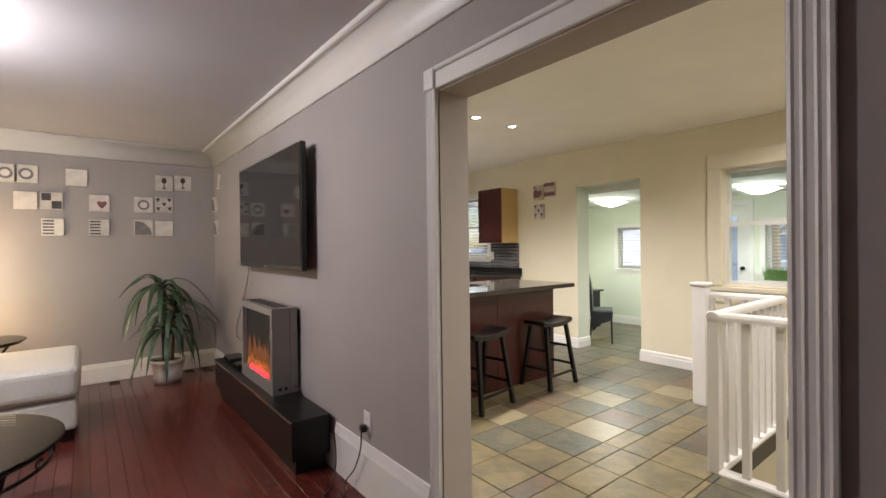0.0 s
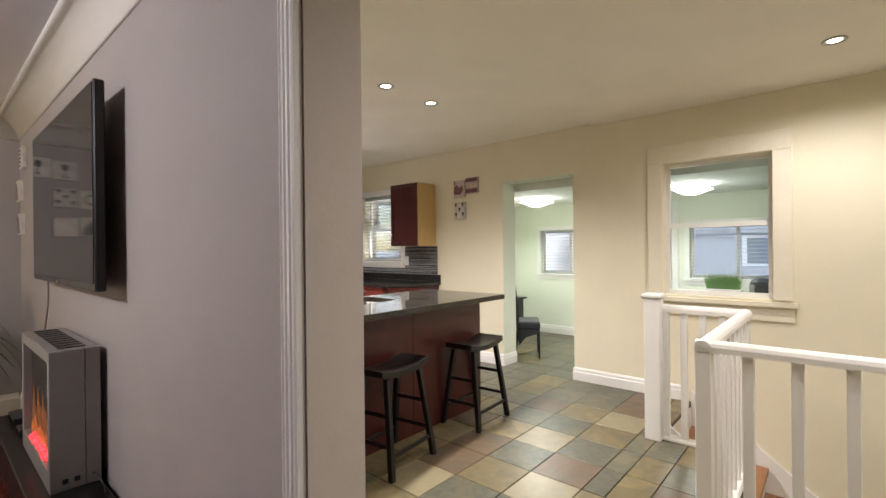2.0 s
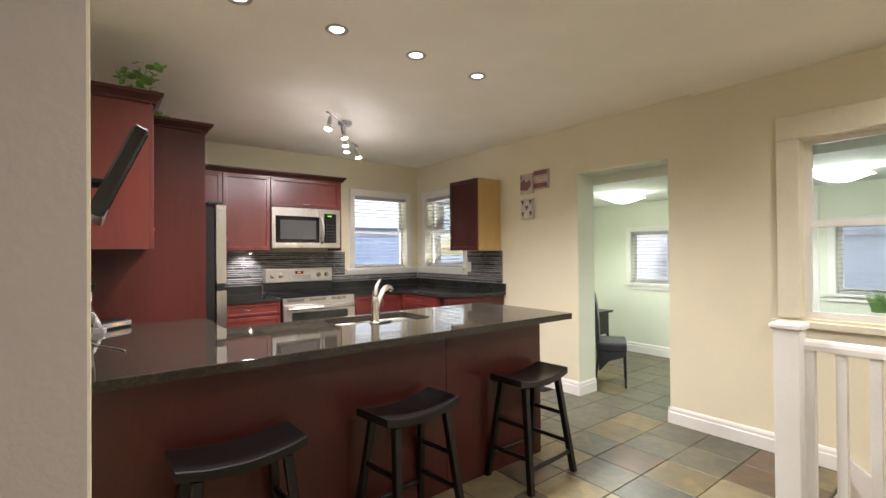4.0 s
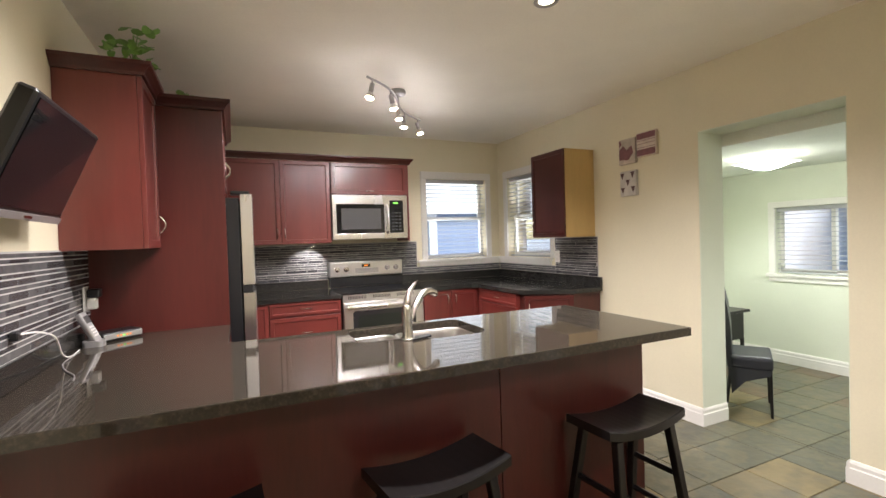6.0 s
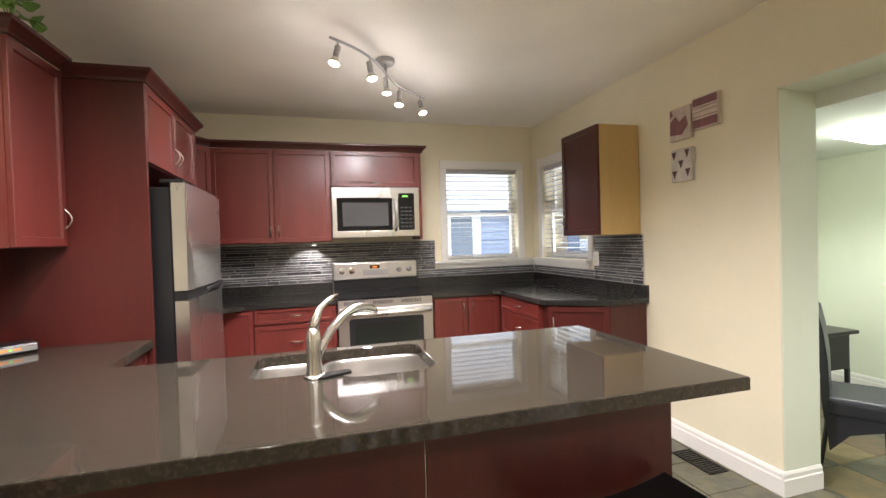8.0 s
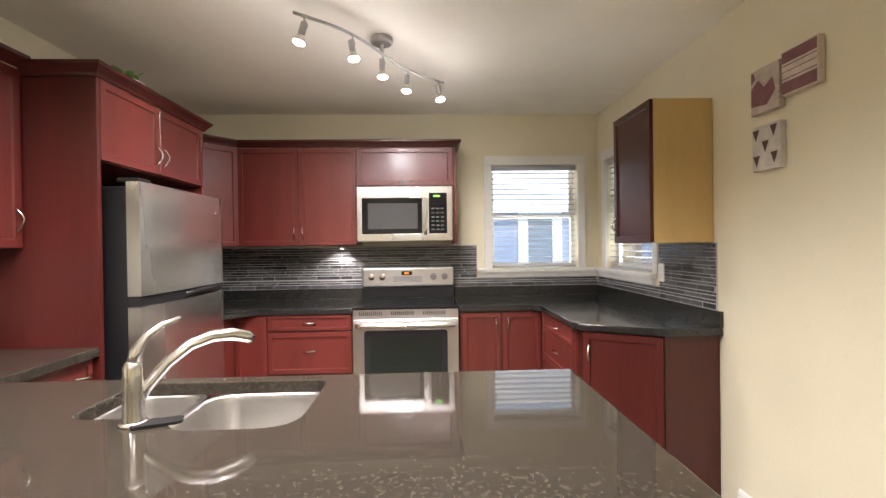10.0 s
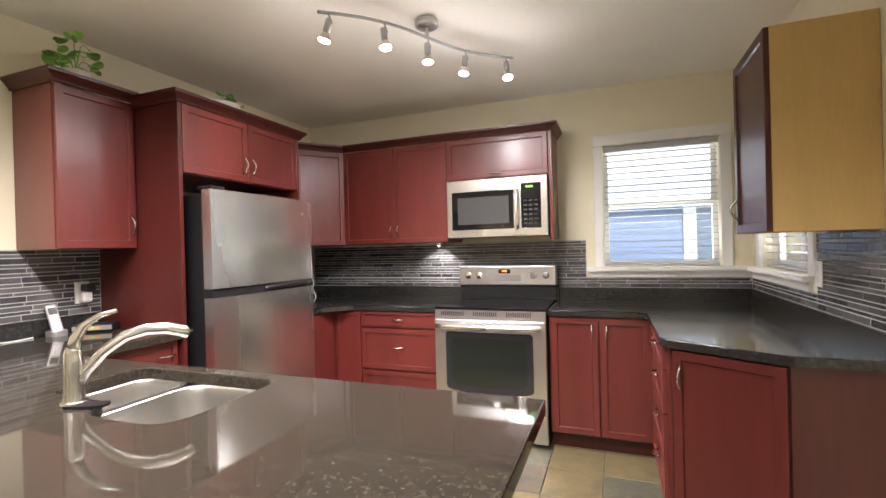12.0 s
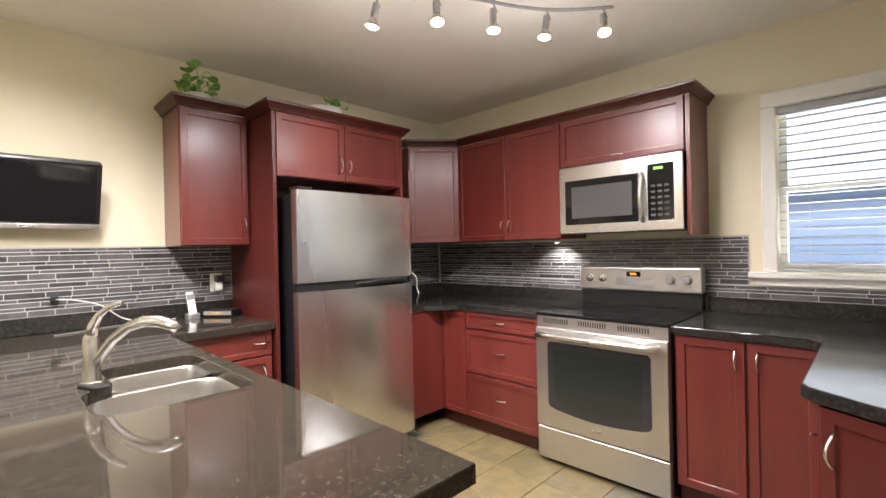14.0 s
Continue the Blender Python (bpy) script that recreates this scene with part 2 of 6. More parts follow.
PANE_FAR = mat("far_window_pane", (0.20, 0.24, 0.30), 0.2)
TRIM_FAR = mat("outdoor_white_trim", (0.85, 0.86, 0.88), 0.6)
BLIND = mat("white_blind", (0.46, 0.46, 0.47), 0.5, big=0.02, fine=0.01)


def glass_mat(name, tint, rough=0.0):
    m = bpy.data.materials.new(name)
    m.use_nodes = True
    t = m.node_tree
    t.nodes.remove(t.nodes["Principled BSDF"])
    tr, gl, mx = t.nodes.new("ShaderNodeBsdfTransparent"), t.nodes.new("ShaderNodeBsdfGlossy"), t.nodes.new("ShaderNodeMixShader")
    fr = t.nodes.new("ShaderNodeFresnel")
    fr.inputs["IOR"].default_value = 1.45
    tr.inputs["Color"].default_value = (*tint, 1)
    gl.inputs["Roughness"].default_value = rough
    t.links.new(fr.outputs["Fac"], mx.inputs["Fac"])
    t.links.new(tr.outputs["BSDF"], mx.inputs[1])
    t.links.new(gl.outputs["BSDF"], mx.inputs[2])
    t.links.new(mx.outputs["Shader"], t.nodes["Material Output"].inputs["Surface"])
    return m


GLASS = glass_mat("window_glass", (0.96, 0.98, 1.0))
TABLE_GLASS = glass_mat("table_glass", (0.80, 0.86, 0.82))


# ---- building helpers ----
BASE = {}


def thing(name, label, category, base=(0, 0, 0), group="", kind=""):
    ob = new(name)
    ob.empty_display_size = 0.1
    ob.matrix_basis = Matrix.Translation(base)
    BASE[ob.name] = Vector(base)
    return tagged(ob, label, category, group, kind)


def part(name, bm, material, parent=None, label="", smooth=False):
    """Links a bmesh, made in world places, as one mesh object under a thing or a part."""
    base = BASE.get(parent.name, Vector()) if parent else Vector()
    bmesh.ops.translate(bm, verts=bm.verts, vec=-base)
    me = bpy.data.meshes.new(name)
    bm.to_mesh(me)
    bm.free()
    me.materials.append(material)
    if smooth:
        for poly in me.polygons:
            poly.use_smooth = True
    ob = new(name, me)
    if parent:
        ob.parent = parent
        BASE[ob.name] = base
    return tagged(ob, label)


def solid(name, bm, material, label, category, kind="", group=""):
    return tagged(part(name, bm, material), label, category, group, kind)


def box(bm, lo, hi, bevel=0.0, m=None, seg=1):
    vs = []
    for x in (lo[0], hi[0]):
        for y in (lo[1], hi[1]):
            for z in (lo[2], hi[2]):
                vs.append(bm.verts.new((x, y, z)))
    fs = [bm.faces.new([vs[i] for i in q]) for q in ((0, 1, 3, 2), (4, 6, 7, 5), (0, 4, 5, 1), (2, 3, 7, 6), (0, 2, 6, 4), (1, 5, 7, 3))]
    if bevel:
        r = bmesh.ops.bevel(bm, geom=list({e for f in fs for e in f.edges}), offset=bevel, segments=seg, affect="EDGES", profile=0.5)
        vs = list({v for f in r["faces"] for v in f.verts} | {v for v in vs if v.is_valid})
    if m is not None:
        bmesh.ops.transform(bm, matrix=m, verts=vs)
    return bm


def B(lo, hi, bevel=0.0, m=None, seg=1):
    return box(bmesh.new(), lo, hi, bevel, m, seg)


def prism(bm, pts, z0, z1, bevel=0.0):
    """An upright prism on a plan outline, anticlockwise."""
    lo = [bm.verts.new((x, y, z0)) for x, y in pts]
    hi = [bm.verts.new((x, y, z1)) for x, y in pts]
    n = len(pts)
    fs = [bm.faces.new(lo[::-1]), bm.faces.new(hi)]
    fs += [bm.faces.new((lo[i], lo[(i + 1) % n], hi[(i + 1) % n], hi[i])) for i in range(n)]
    if bevel:
        bmesh.ops.bevel(bm, geom=list(fs[1].edges), offset=bevel, segments=2, affect="EDGES", profile=0.5)
    return bm


def tube(bm, pts, radius, seg=8, cap=True):
    """A round bar along points; radius: a number or one for each point."""
    pts = [Vector(p) for p in pts]
    rr = radius if isinstance(radius, (list, tuple)) else [radius] * len(pts)
    rings, side = [], None
    for k, p in enumerate(pts):
        d = (pts[min(k + 1, len(pts) - 1)] - pts[max(k - 1, 0)]).normalized()
        if side is None:
            side = d.orthogonal().normalized()
        side = (side - d * side.dot(d)).normalized()
        up = d.cross(side)
        rings.append([bm.verts.new(p + rr[k] * (math.cos(a) * side + math.sin(a) * up)) for a in (2 * math.pi * i / seg for i in range(seg))])
    for a, b in zip(rings, rings[1:]):
        for i in range(seg):
            bm.faces.new((a[i], a[(i + 1) % seg], b[(i + 1) % seg], b[i]))
    if cap:
        bm.faces.new(rings[0][::-1])
        bm.faces.new(rings[-1])
    return bm


def lathe(bm, profile, centre, seg=24, m=None):
    """A turned shape: (radius, height) pairs about an upright axis."""
    rings = []
    for r, z in profile:
        if r < 1e-5:
            rings.append([bm.verts.new((centre[0], centre[1], centre[2] + z))])
        else:
            rings.append([bm.verts.new((centre[0] + r * math.cos(2 * math.pi * i / seg), centre[1] + r * math.sin(2 * math.pi * i / seg), centre[2] + z)) for i in range(seg)])
    for a, b in zip(rings, rings[1:]):
        for i in range(seg):
            q = [a[i % len(a)], a[(i + 1) % len(a)], b[(i + 1) % len(b)], b[i % len(b)]]
            q = list(dict.fromkeys(q))
            if len(q) > 2:
                bm.faces.new(q)
    if m is not None:
        bmesh.ops.transform(bm, matrix=m, verts=[v for r in rings for v in r])
    return bm


def arc(p, q, bulge, n=9):
    """Points from p to q that bow out by the vector bulge."""
    p, q, bulge = Vector(p), Vector(q), Vector(bulge)
    return [p.lerp(q, k / (n - 1)) + bulge * math.sin(math.pi * k / (n - 1)) for k in range(n)]


def plane_frame(origin, u, n):
    """A frame whose x runs along u, y out of the face along n, z up."""
    u, n = Vector((*u, 0)).normalized(), Vector((*n, 0)).normalized()
    return Matrix(((u.x, n.x, 0, origin[0]), (u.y, n.y, 0, origin[1]), (0, 0, 1, origin[2]), (0, 0, 0, 1)))


def placed(bm, m):
    bmesh.ops.transform(bm, matrix=m, verts=bm.verts)
    return bm


def front(parent, name, m, w, h, material=None, rail=0.055, handle=None, label=""):
    """A shaker front, w by h, whose lower corner lies at m's origin; handle: ('v' or 'h', x, z)."""
    bm = B((0.002, 0, 0.002), (w - 0.002, 0.019, h - 0.002))
    bmesh.ops.recalc_face_normals(bm, faces=bm.faces)
    bm.normal_update()
    face = max(bm.faces, key=lambda f: f.calc_center_median().y)
    rim = list(face.edges)
    bmesh.ops.inset_region(bm, faces=[face], thickness=rail - 0.004, depth=0)
    bmesh.ops.inset_region(bm, faces=[face], thickness=0.005, depth=-0.009)
    bmesh.ops.bevel(bm, geom=[e for e in rim if e.is_valid], offset=0.002, segments=1, affect="EDGES")
    bmesh.ops.recalc_face_normals(bm, faces=bm.faces)
    d = part(name, placed(bm, m), material or CHERRY, parent, label)
    if handle:
        way, hx, hz = handle
        if way == "v":
            pts = arc((hx, 0.016, hz - 0.048), (hx, 0.016, hz + 0.048), (0, 0.032, 0), 11)
        else:
            pts = arc((hx - 0.045, 0.016, hz), (hx + 0.045, 0.016, hz), (0, 0.028, 0), 11)
        part("handle", placed(tube(bmesh.new(), pts, [0.007, 0.0055, 0.005, 0.0045, 0.0045, 0.0045, 0.0045, 0.0045, 0.005, 0.0055, 0.007], 8), m), CHROME, d, "curved satin nickel pull", smooth=True)
    return d


# ---- plan ----
XE, XW, XL = 4.915, 1.345, 1.25     # east wall, kitchen face and living face of the west wall
XJ = 1.41                           # hall face of the thicker wall ends at the opening
YN, YL = 5.935, 5.68                # kitchen north wall, living north wall
ZC, ZH, ZLC, ZLF = 2.475, 2.455, 2.40, -0.04


def extrude(bm, prof, m, length):
    """A moulding: profile of (out, up) pairs, run along the frame's x."""
    a = [bm.verts.new(m @ Vector((0, o, z))) for o, z in prof]
    b = [bm.verts.new(m @ Vector((length, o, z))) for o, z in prof]
    n = len(prof)
    for i in range(n):
        bm.faces.new((a[i], b[i], b[(i + 1) % n], a[(i + 1) % n]))
    bm.faces.new(a[::-1])
    bm.faces.new(b)
    bmesh.ops.recalc_face_normals(bm, faces=bm.faces)
    return bm


def boxes(*pairs):
    bm = bmesh.new()
    for lo, hi in pairs:
        box(bm, lo, hi)
    return bm


def slab(xs, ys, present, z0, z1, bevel):
    """A flat slab on a grid of cells, some of them left open."""
    bm = bmesh.new()
    top, bot = {}, {}
    for i in range(len(xs) - 1):
        for j in range(len(ys) - 1):
            if present(i, j):
                for a, b in ((i, j), (i + 1, j), (i + 1, j + 1), (i, j + 1)):
                    if (a, b) not in top:
                        top[a, b], bot[a, b] = bm.verts.new((xs[a], ys[b], z1)), bm.verts.new((xs[a], ys[b], z0))
                q = ((i, j), (i + 1, j), (i + 1, j + 1), (i, j + 1))
                bm.faces.new([top[k] for k in q])
                bm.faces.new([bot[k] for k in q[::-1]])
                for (da, db), (p, r) in zip(((0, -1), (1, 0), (0, 1), (-1, 0)), zip(q, q[1:] + q[:1])):
                    ii, jj = i + da, j + db
                    if not (0 <= ii < len(xs) - 1 and 0 <= jj < len(ys) - 1 and present(ii, jj)):
                        bm.faces.new((bot[p], bot[r], top[r], top[p]))
    bmesh.ops.recalc_face_normals(bm, faces=bm.faces)
    edges = [e for e in bm.edges if len(e.link_faces) == 2 and all(v.co.z > z1 - 1e-5 for v in e.verts) and e.calc_face_angle() > 1]
    bmesh.ops.bevel(bm, geom=edges, offset=bevel, segments=2, affect="EDGES", profile=0.5)
    return bm


# ---- structure ----
OY0, OY1, OZ = 0.235, 1.44, 1.95          # opening between living room and hall
DY0, DY1, DZ = 2.52, 3.35, 2.03           # doorway to the sunroom
IY0, IY1, IZ0, IZ1 = 0.93, 1.70, 0.886, 2.01   # window to the sunroom
NX0, NX1, WZ0, WZ1 = 3.97, 4.73, 1.13, 2.03    # north window
EY0, EY1 = 4.95, 5.73                     # east window
SY = -2.4                                 # south end
SX, SC = 7.0, 1.94                        # sunroom's far wall and ceiling

solid("wall_living_side", boxes(((XL, OY1, ZLF - 0.02), (1.33, YN + 0.15, 2.62)), ((XL, SY, ZLF - 0.02), (1.33, OY0, 2.62)), ((XL, OY0, OZ), (1.33, OY1, 2.62))),
      GREY, "warm grey painted wall with wide cased opening", "wall", "structure")
solid("wall_kitchen_west", boxes(((1.3305, OY1 + 0.13, -0.02), (XW, YN + 0.15, 2.62))), CREAM, "cream painted wall behind the refrigerator run", "wall", "structure")
solid("wall_hall_north_end", boxes(((1.3305, OY1, -0.02), (XJ, OY1 + 0.1295, 2.62))), CREAM, "cream wall end beside the wide opening", "wall", "structure")
solid("wall_hall_west", boxes(((1.3305, SY, -0.02), (XJ, OY0, 2.62))), CREAM, "cream hall wall beside the wide opening", "wall", "structure")
solid("wall_hall_header", boxes(((1.3305, OY0, OZ), (XJ, OY1, 2.62))), CREAM, "cream wall over the wide opening", "wall", "structure")
solid("wall_north", boxes(((XW, YN, -0.02), (NX0, YN + 0.15, 2.62)), ((NX1, YN, -0.02), (XE + 0.27, YN + 0.15, 2.62)), ((NX0, YN, -0.02), (NX1, YN + 0.15, WZ0)), ((NX0, YN, WZ1), (NX1, YN + 0.15, 2.62))),
      CREAM, "cream painted kitchen wall with corner window", "wall", "structure")
E1 = XE + 0.15


def east(x0, x1):
    return boxes(((x0, EY1, -2.6), (x1, YN, 2.62)), ((x0, DY1, -2.6), (x1, EY0, 2.62)), ((x0, EY0, -2.6), (x1, EY1, WZ0)), ((x0, EY0, WZ1), (x1, EY1, 2.62)),
                 ((x0, DY0, DZ), (x1, DY1, 2.62)), ((x0, IY1, -2.6), (x1, DY0, 2.62)), ((x0, SY, -2.6), (x1, IY0, 2.62)), ((x0, IY0, -2.6), (x1, IY1, IZ0)), ((x0, IY0, IZ1), (x1, IY1, 2.62)),
                 ((x0, DY0, -2.6), (x1, DY1, -0.02)))


solid("wall_east", east(XE, E1), CREAM, "cream painted wall with doorway and inner window", "wall", "structure")
solid("wall_east_sunroom_side", boxes(((E1, DY1, -0.02), (E1 + 0.1, 4.60, 2.62)), ((E1, DY0, DZ), (E1 + 0.1, DY1, 2.62)), ((E1, IY1, -0.02), (E1 + 0.1, DY0, 2.62)), ((E1, SY, -0.02), (E1 + 0.1, IY0, 2.62)),
                                     ((E1, IY0, -0.02), (E1 + 0.1, IY1, IZ0)), ((E1, IY0, IZ1), (E1 + 0.1, IY1, 2.62))), GREEN, "pale green wall on the sunroom side", "wall", "structure")
solid("doorway_lining", boxes(((XE + 0.003, DY1 - 0.005, 0.0), (E1 + 0.099, DY1 - 0.0005, DZ - 0.0055)), ((XE + 0.003, DY0 + 0.0005, 0.0), (E1 + 0.099, DY0 + 0.005, DZ - 0.0055)), ((XE + 0.003, DY0 + 0.0055, DZ - 0.005), (E1 + 0.099, DY1 - 0.0055, DZ - 0.0005))), GREEN, "pale green painted doorway reveal", "trim", "structure")
solid("wall_hall_south", boxes(((XJ + 0.01, SY - 0.12, -2.6), (E1, SY, 2.62))), CREAM, "plain cream hall end wall", "wall", "structure")
solid("wall_living_north", boxes(((-3.4, YL, ZLF - 0.02), (XL, YL + 0.15, 2.62))), GREY, "warm grey wall hung with small canvases", "wall", "structure")
solid("wall_living_west", boxes(((-3.55, SY - 0.12, ZLF - 0.02), (-3.4, YL + 0.15, 2.62))), GREY, "plain warm grey wall", "wall", "structure")
solid("wall_living_south", boxes(((-3.4, SY - 0.12, ZLF - 0.02), (XL, SY, 2.62))), GREY, "plain warm grey wall", "wall", "structure")
solid("ceiling_kitchen", boxes(((XW, 2.33, ZC), (XE, YN, 2.6))), CEIL, "off-white painted kitchen ceiling", "ceiling", "structure")
solid("ceiling_hall", boxes(((XW, SY, ZH), (XE, 2.33, 2.6))), CEIL, "off-white painted hall ceiling", "ceiling", "structure")
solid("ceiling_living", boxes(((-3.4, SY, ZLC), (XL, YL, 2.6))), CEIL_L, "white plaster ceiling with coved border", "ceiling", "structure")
COVE = [(0, 2.225), (0.010, 2.235), (0.022, 2.28), (0.045, 2.325), (0.075, 2.358), (0.105, 2.375), (0.118, 2.378), (0.12, 2.372), (0.136, 2.372), (0.14, 2.386), (0.14, 2.3985), (0, 2.3985)]
bm = extrude(bmesh.new(), COVE, plane_frame((XL, SY, 0), (0, 1), (-1, 0)), YL - SY)
extrude(bm, COVE, plane_frame((-3.4, YL, 0), (1, 0), (0, -1)), XL + 3.4 - 0.002)
solid("cove_trim", bm, WHITE, "white curved plaster ceiling cove", "trim", "structure")
for f in scene.objects["cove_trim"].data.polygons:
    f.use_smooth = abs(f.normal.x) < 0.999 and len(f.vertices) == 4
BASEB = [(0, 0), (0.017, 0), (0.017, 0.082), (0.013, 0.088), (0.013, 0.108), (0.007, 0.122), (0, 0.124)]
BASEL = [(0, 0), (0.018, 0), (0.018, 0.15), (0.012, 0.165), (0.006, 0.19), (0, 0.192)]
bm = bmesh.new()
for prof, o, u, n, length in ((BASEB, (XE, DY1, 0), (0, 1), (-1, 0), 0.80), (BASEB, (XE, 1.53, 0), (0, 1), (-1, 0), DY0 - 1.53),
                             (BASEB, (XE - 0.017, DY1, 0), (1, 0), (0, -1), 0.267), (BASEB, (XE - 0.017, DY0, 0), (1, 0), (0, 1), 0.267)):
    extrude(bm, prof, plane_frame(o, u, n), length)
solid("baseboard", bm, WHITE, "white stepped baseboard along the cream wall", "baseboard", "structure")
bm = bmesh.new()
for o, u, n, length in (((XL, 2.47, ZLF), (0, 1), (-1, 0), YL - 2.47), ((-3.4, YL, ZLF), (1, 0), (0, -1), XL + 3.38)):
    extrude(bm, BASEL, plane_frame(o, u, n), length)
extrude(bm, [(o, z * 1.5) for o, z in BASEL], plane_frame((XL, OY1 + 0.085, ZLF), (0, 1), (-1, 0)), 2.4695 - OY1 - 0.085)
solid("baseboard_living", bm, WHITE, "tall white living room baseboard", "baseboard", "structure")
bm = bmesh.new()
for o, u, n, length in (((SX, SY, 0), (0, 1), (-1, 0), 4.6 - SY), ((E1 + 0.1, 4.6, 0), (1, 0), (0, -1), SX - E1 - 0.1)):
    extrude(bm, BASEB, plane_frame(o, u, n), length)
solid("baseboard_sunroom", bm, WHITE, "white sunroom baseboard", "baseboard", "structure")
# fluted casing of the wide opening
FLUTE = [(0, 0), (0.02, 0), (0.0225, 0.008), (0.0195, 0.014), (0.0195, 0.022), (0.0225, 0.028), (0.0195, 0.034), (0.0195, 0.046), (0.0225, 0.052), (0.0195, 0.058), (0.0195, 0.066), (0.0225, 0.072), (0.02, 0.08), (0, 0.08)]


def casing(y0, z0, z1, wide=1.0):
    bm = bmesh.new()
    a = [bm.verts.new((XL - o, y0 + s * wide, z0)) for o, s in FLUTE]
    b = [bm.verts.new((XL - o, y0 + s * wide, z1)) for o, s in FLUTE]
    for i in range(len(FLUTE)):
        bm.faces.new((a[i], a[(i + 1) % len(a)], b[(i + 1) % len(a)], b[i]))
    bm.faces.new(a)
    bm.faces.new(b)
    bmesh.ops.recalc_face_normals(bm, faces=bm.faces)
    return bm


BEIGE = mat("beige_paint", (0.54, 0.485, 0.42), 0.7, big=0.04, fine=0.02, bump=0.05)
cas = thing("casing", "white fluted wooden casing round the wide opening", "trim", (XL, OY1, 0), kind="structure")
part("post", casing(OY1, ZLF, OZ, 0.78), WHITE, cas)
part("post", casing(OY0 - 0.08, ZLF, OZ), WHITE, cas)
for y0, w in ((OY1 - 0.004, 0.071), (OY0 - 0.085, 0.089)):
    part("corner_block", B((XL - 0.03, y0, OZ + 0.0005), (XL, y0 + w, OZ + 0.09), 0.004), WHITE, cas)
bm = B((XL - 0.02, OY0 + 0.005, OZ), (XL, OY1 - 0.005, OZ + 0.07), 0.003)
box(bm, (XL - 0.032, OY0 + 0.005, OZ + 0.0705), (XL, OY1 - 0.005, OZ + 0.09), 0.005)
part("head", bm, WHITE, cas)
part("jamb_lining", B((XL + 0.001, OY1 - 0.006, 0.004), (XJ - 0.003, OY1 - 0.0005, OZ - 0.0005)), BEIGE, cas, "beige painted reveal")
part("jamb_lining", B((XL + 0.001, OY0 + 0.0005, 0.004), (XJ - 0.003, OY0 + 0.006, OZ - 0.0005)), BEIGE, cas, "beige painted reveal")
part("head_lining", B((XL + 0.001, OY0 + 0.0065, OZ - 0.006), (XJ - 0.003, OY1 - 0.0065, OZ - 0.0006)), BEIGE, cas, "beige painted reveal")

# sunroom shell
solid("wall_sunroom_north", boxes(((E1 + 0.1, 4.6, -0.02), (SX + 0.15, 4.75, 2.3))), GREEN, "pale green sunroom wall", "wall", "structure")
solid("wall_sunroom_south", boxes(((E1 + 0.1, SY - 0.12, -0.02), (SX + 0.15, SY, 2.3))), GREEN, "pale green sunroom wall", "wall", "structure")
SW = [(0.95, 1.95), (3.12, 4.02)]
SZ0, SZ1 = 0.90, 1.56
SD = (2.15, 2.95, 1.80)
solid("wall_sunroom_east", boxes(((SX, SY, -0.02), (SX + 0.15, SW[0][0], 2.3)), ((SX, SW[0][0], -0.02), (SX + 0.15, SW[0][1], SZ0)), ((SX, SW[0][0], SZ1), (SX + 0.15, SW[0][1], 2.3)), ((SX, SW[0][1], -0.02), (SX + 0.15, SD[0], 2.3)),
                                 ((SX, SD[0], SD[2]), (SX + 0.15, SD[1], 2.3)), ((SX, SD[1], -0.02), (SX + 0.15, SW[1][0], 2.3)), ((SX, SW[1][0], -0.02), (SX + 0.15, SW[1][1], SZ0)), ((SX, SW[1][0], SZ1), (SX + 0.15, SW[1][1], 2.3)),
                                 ((SX, SW[1][1], -0.02), (SX + 0.15, 4.6, 2.3))), GREEN, "pale green wall with wide windows", "wall", "structure")
solid("ceiling_sunroom", boxes(((E1 + 0.1, SY, SC), (SX, 4.6, 2.2))), mat("pale_green_ceiling", (0.74, 0.77, 0.69), 0.85), "pale green sunroom ceiling", "ceiling", "structure")


# ---- windows ----
def sash(parent, m, w, z0, z1, name="sash"):
    s = part(name, placed(boxes(((0, 0, z0), (0.035, 0.03, z1)), ((w - 0.035, 0, z0), (w, 0.03, z1)), ((0.035, 0.001, z0), (w - 0.035, 0.029, z0 + 0.04)), ((0.035, 0.001, z1 - 0.03), (w - 0.035, 0.029, z1))), m), WHITE, parent)
    g = part("pane", placed(B((0.034, 0.012, z0 + 0.039), (w - 0.034, 0.016, z1 - 0.029)), m), GLASS, s)
    g.visible_shadow = False


def blind(m, w, z0, z1, label, group="venetian blinds", pitch=0.046, tilt=0):
    b = thing("venetian_blind", label, "blind", m @ Vector((w / 2, 0.04, z0)), group)
    part("headrail", placed(B((0.005, 0.02, z1 - 0.04), (w - 0.005, 0.065, z1 - 0.002), 0.003), m), BLIND, b)
    part("bottom_rail", placed(B((0.008, 0.022, z0 + 0.004), (w - 0.008, 0.06, z0 + 0.02), 0.003), m), BLIND, b)
    me, k = None, 0
    while z0 + 0.05 + k * pitch < z1 - 0.05:
        z = z0 + 0.05 + k * pitch
        s = placed(B((0.01, -0.02, -0.0028), (w - 0.01, 0.02, 0.0028)), m @ Matrix.Translation((0, 0.042, z)) @ Matrix.Rotation(radians(tilt), 4, "X"))
        part("slat", s, BLIND, b)
        k += 1
    for f in (0.18, 0.82):
        part("ladder_cord", placed(tube(bmesh.new(), [(w * f, 0.0635, z0 + 0.015), (w * f, 0.0635, z1 - 0.03)], 0.0012, 5), m), BLIND, b)
    return b


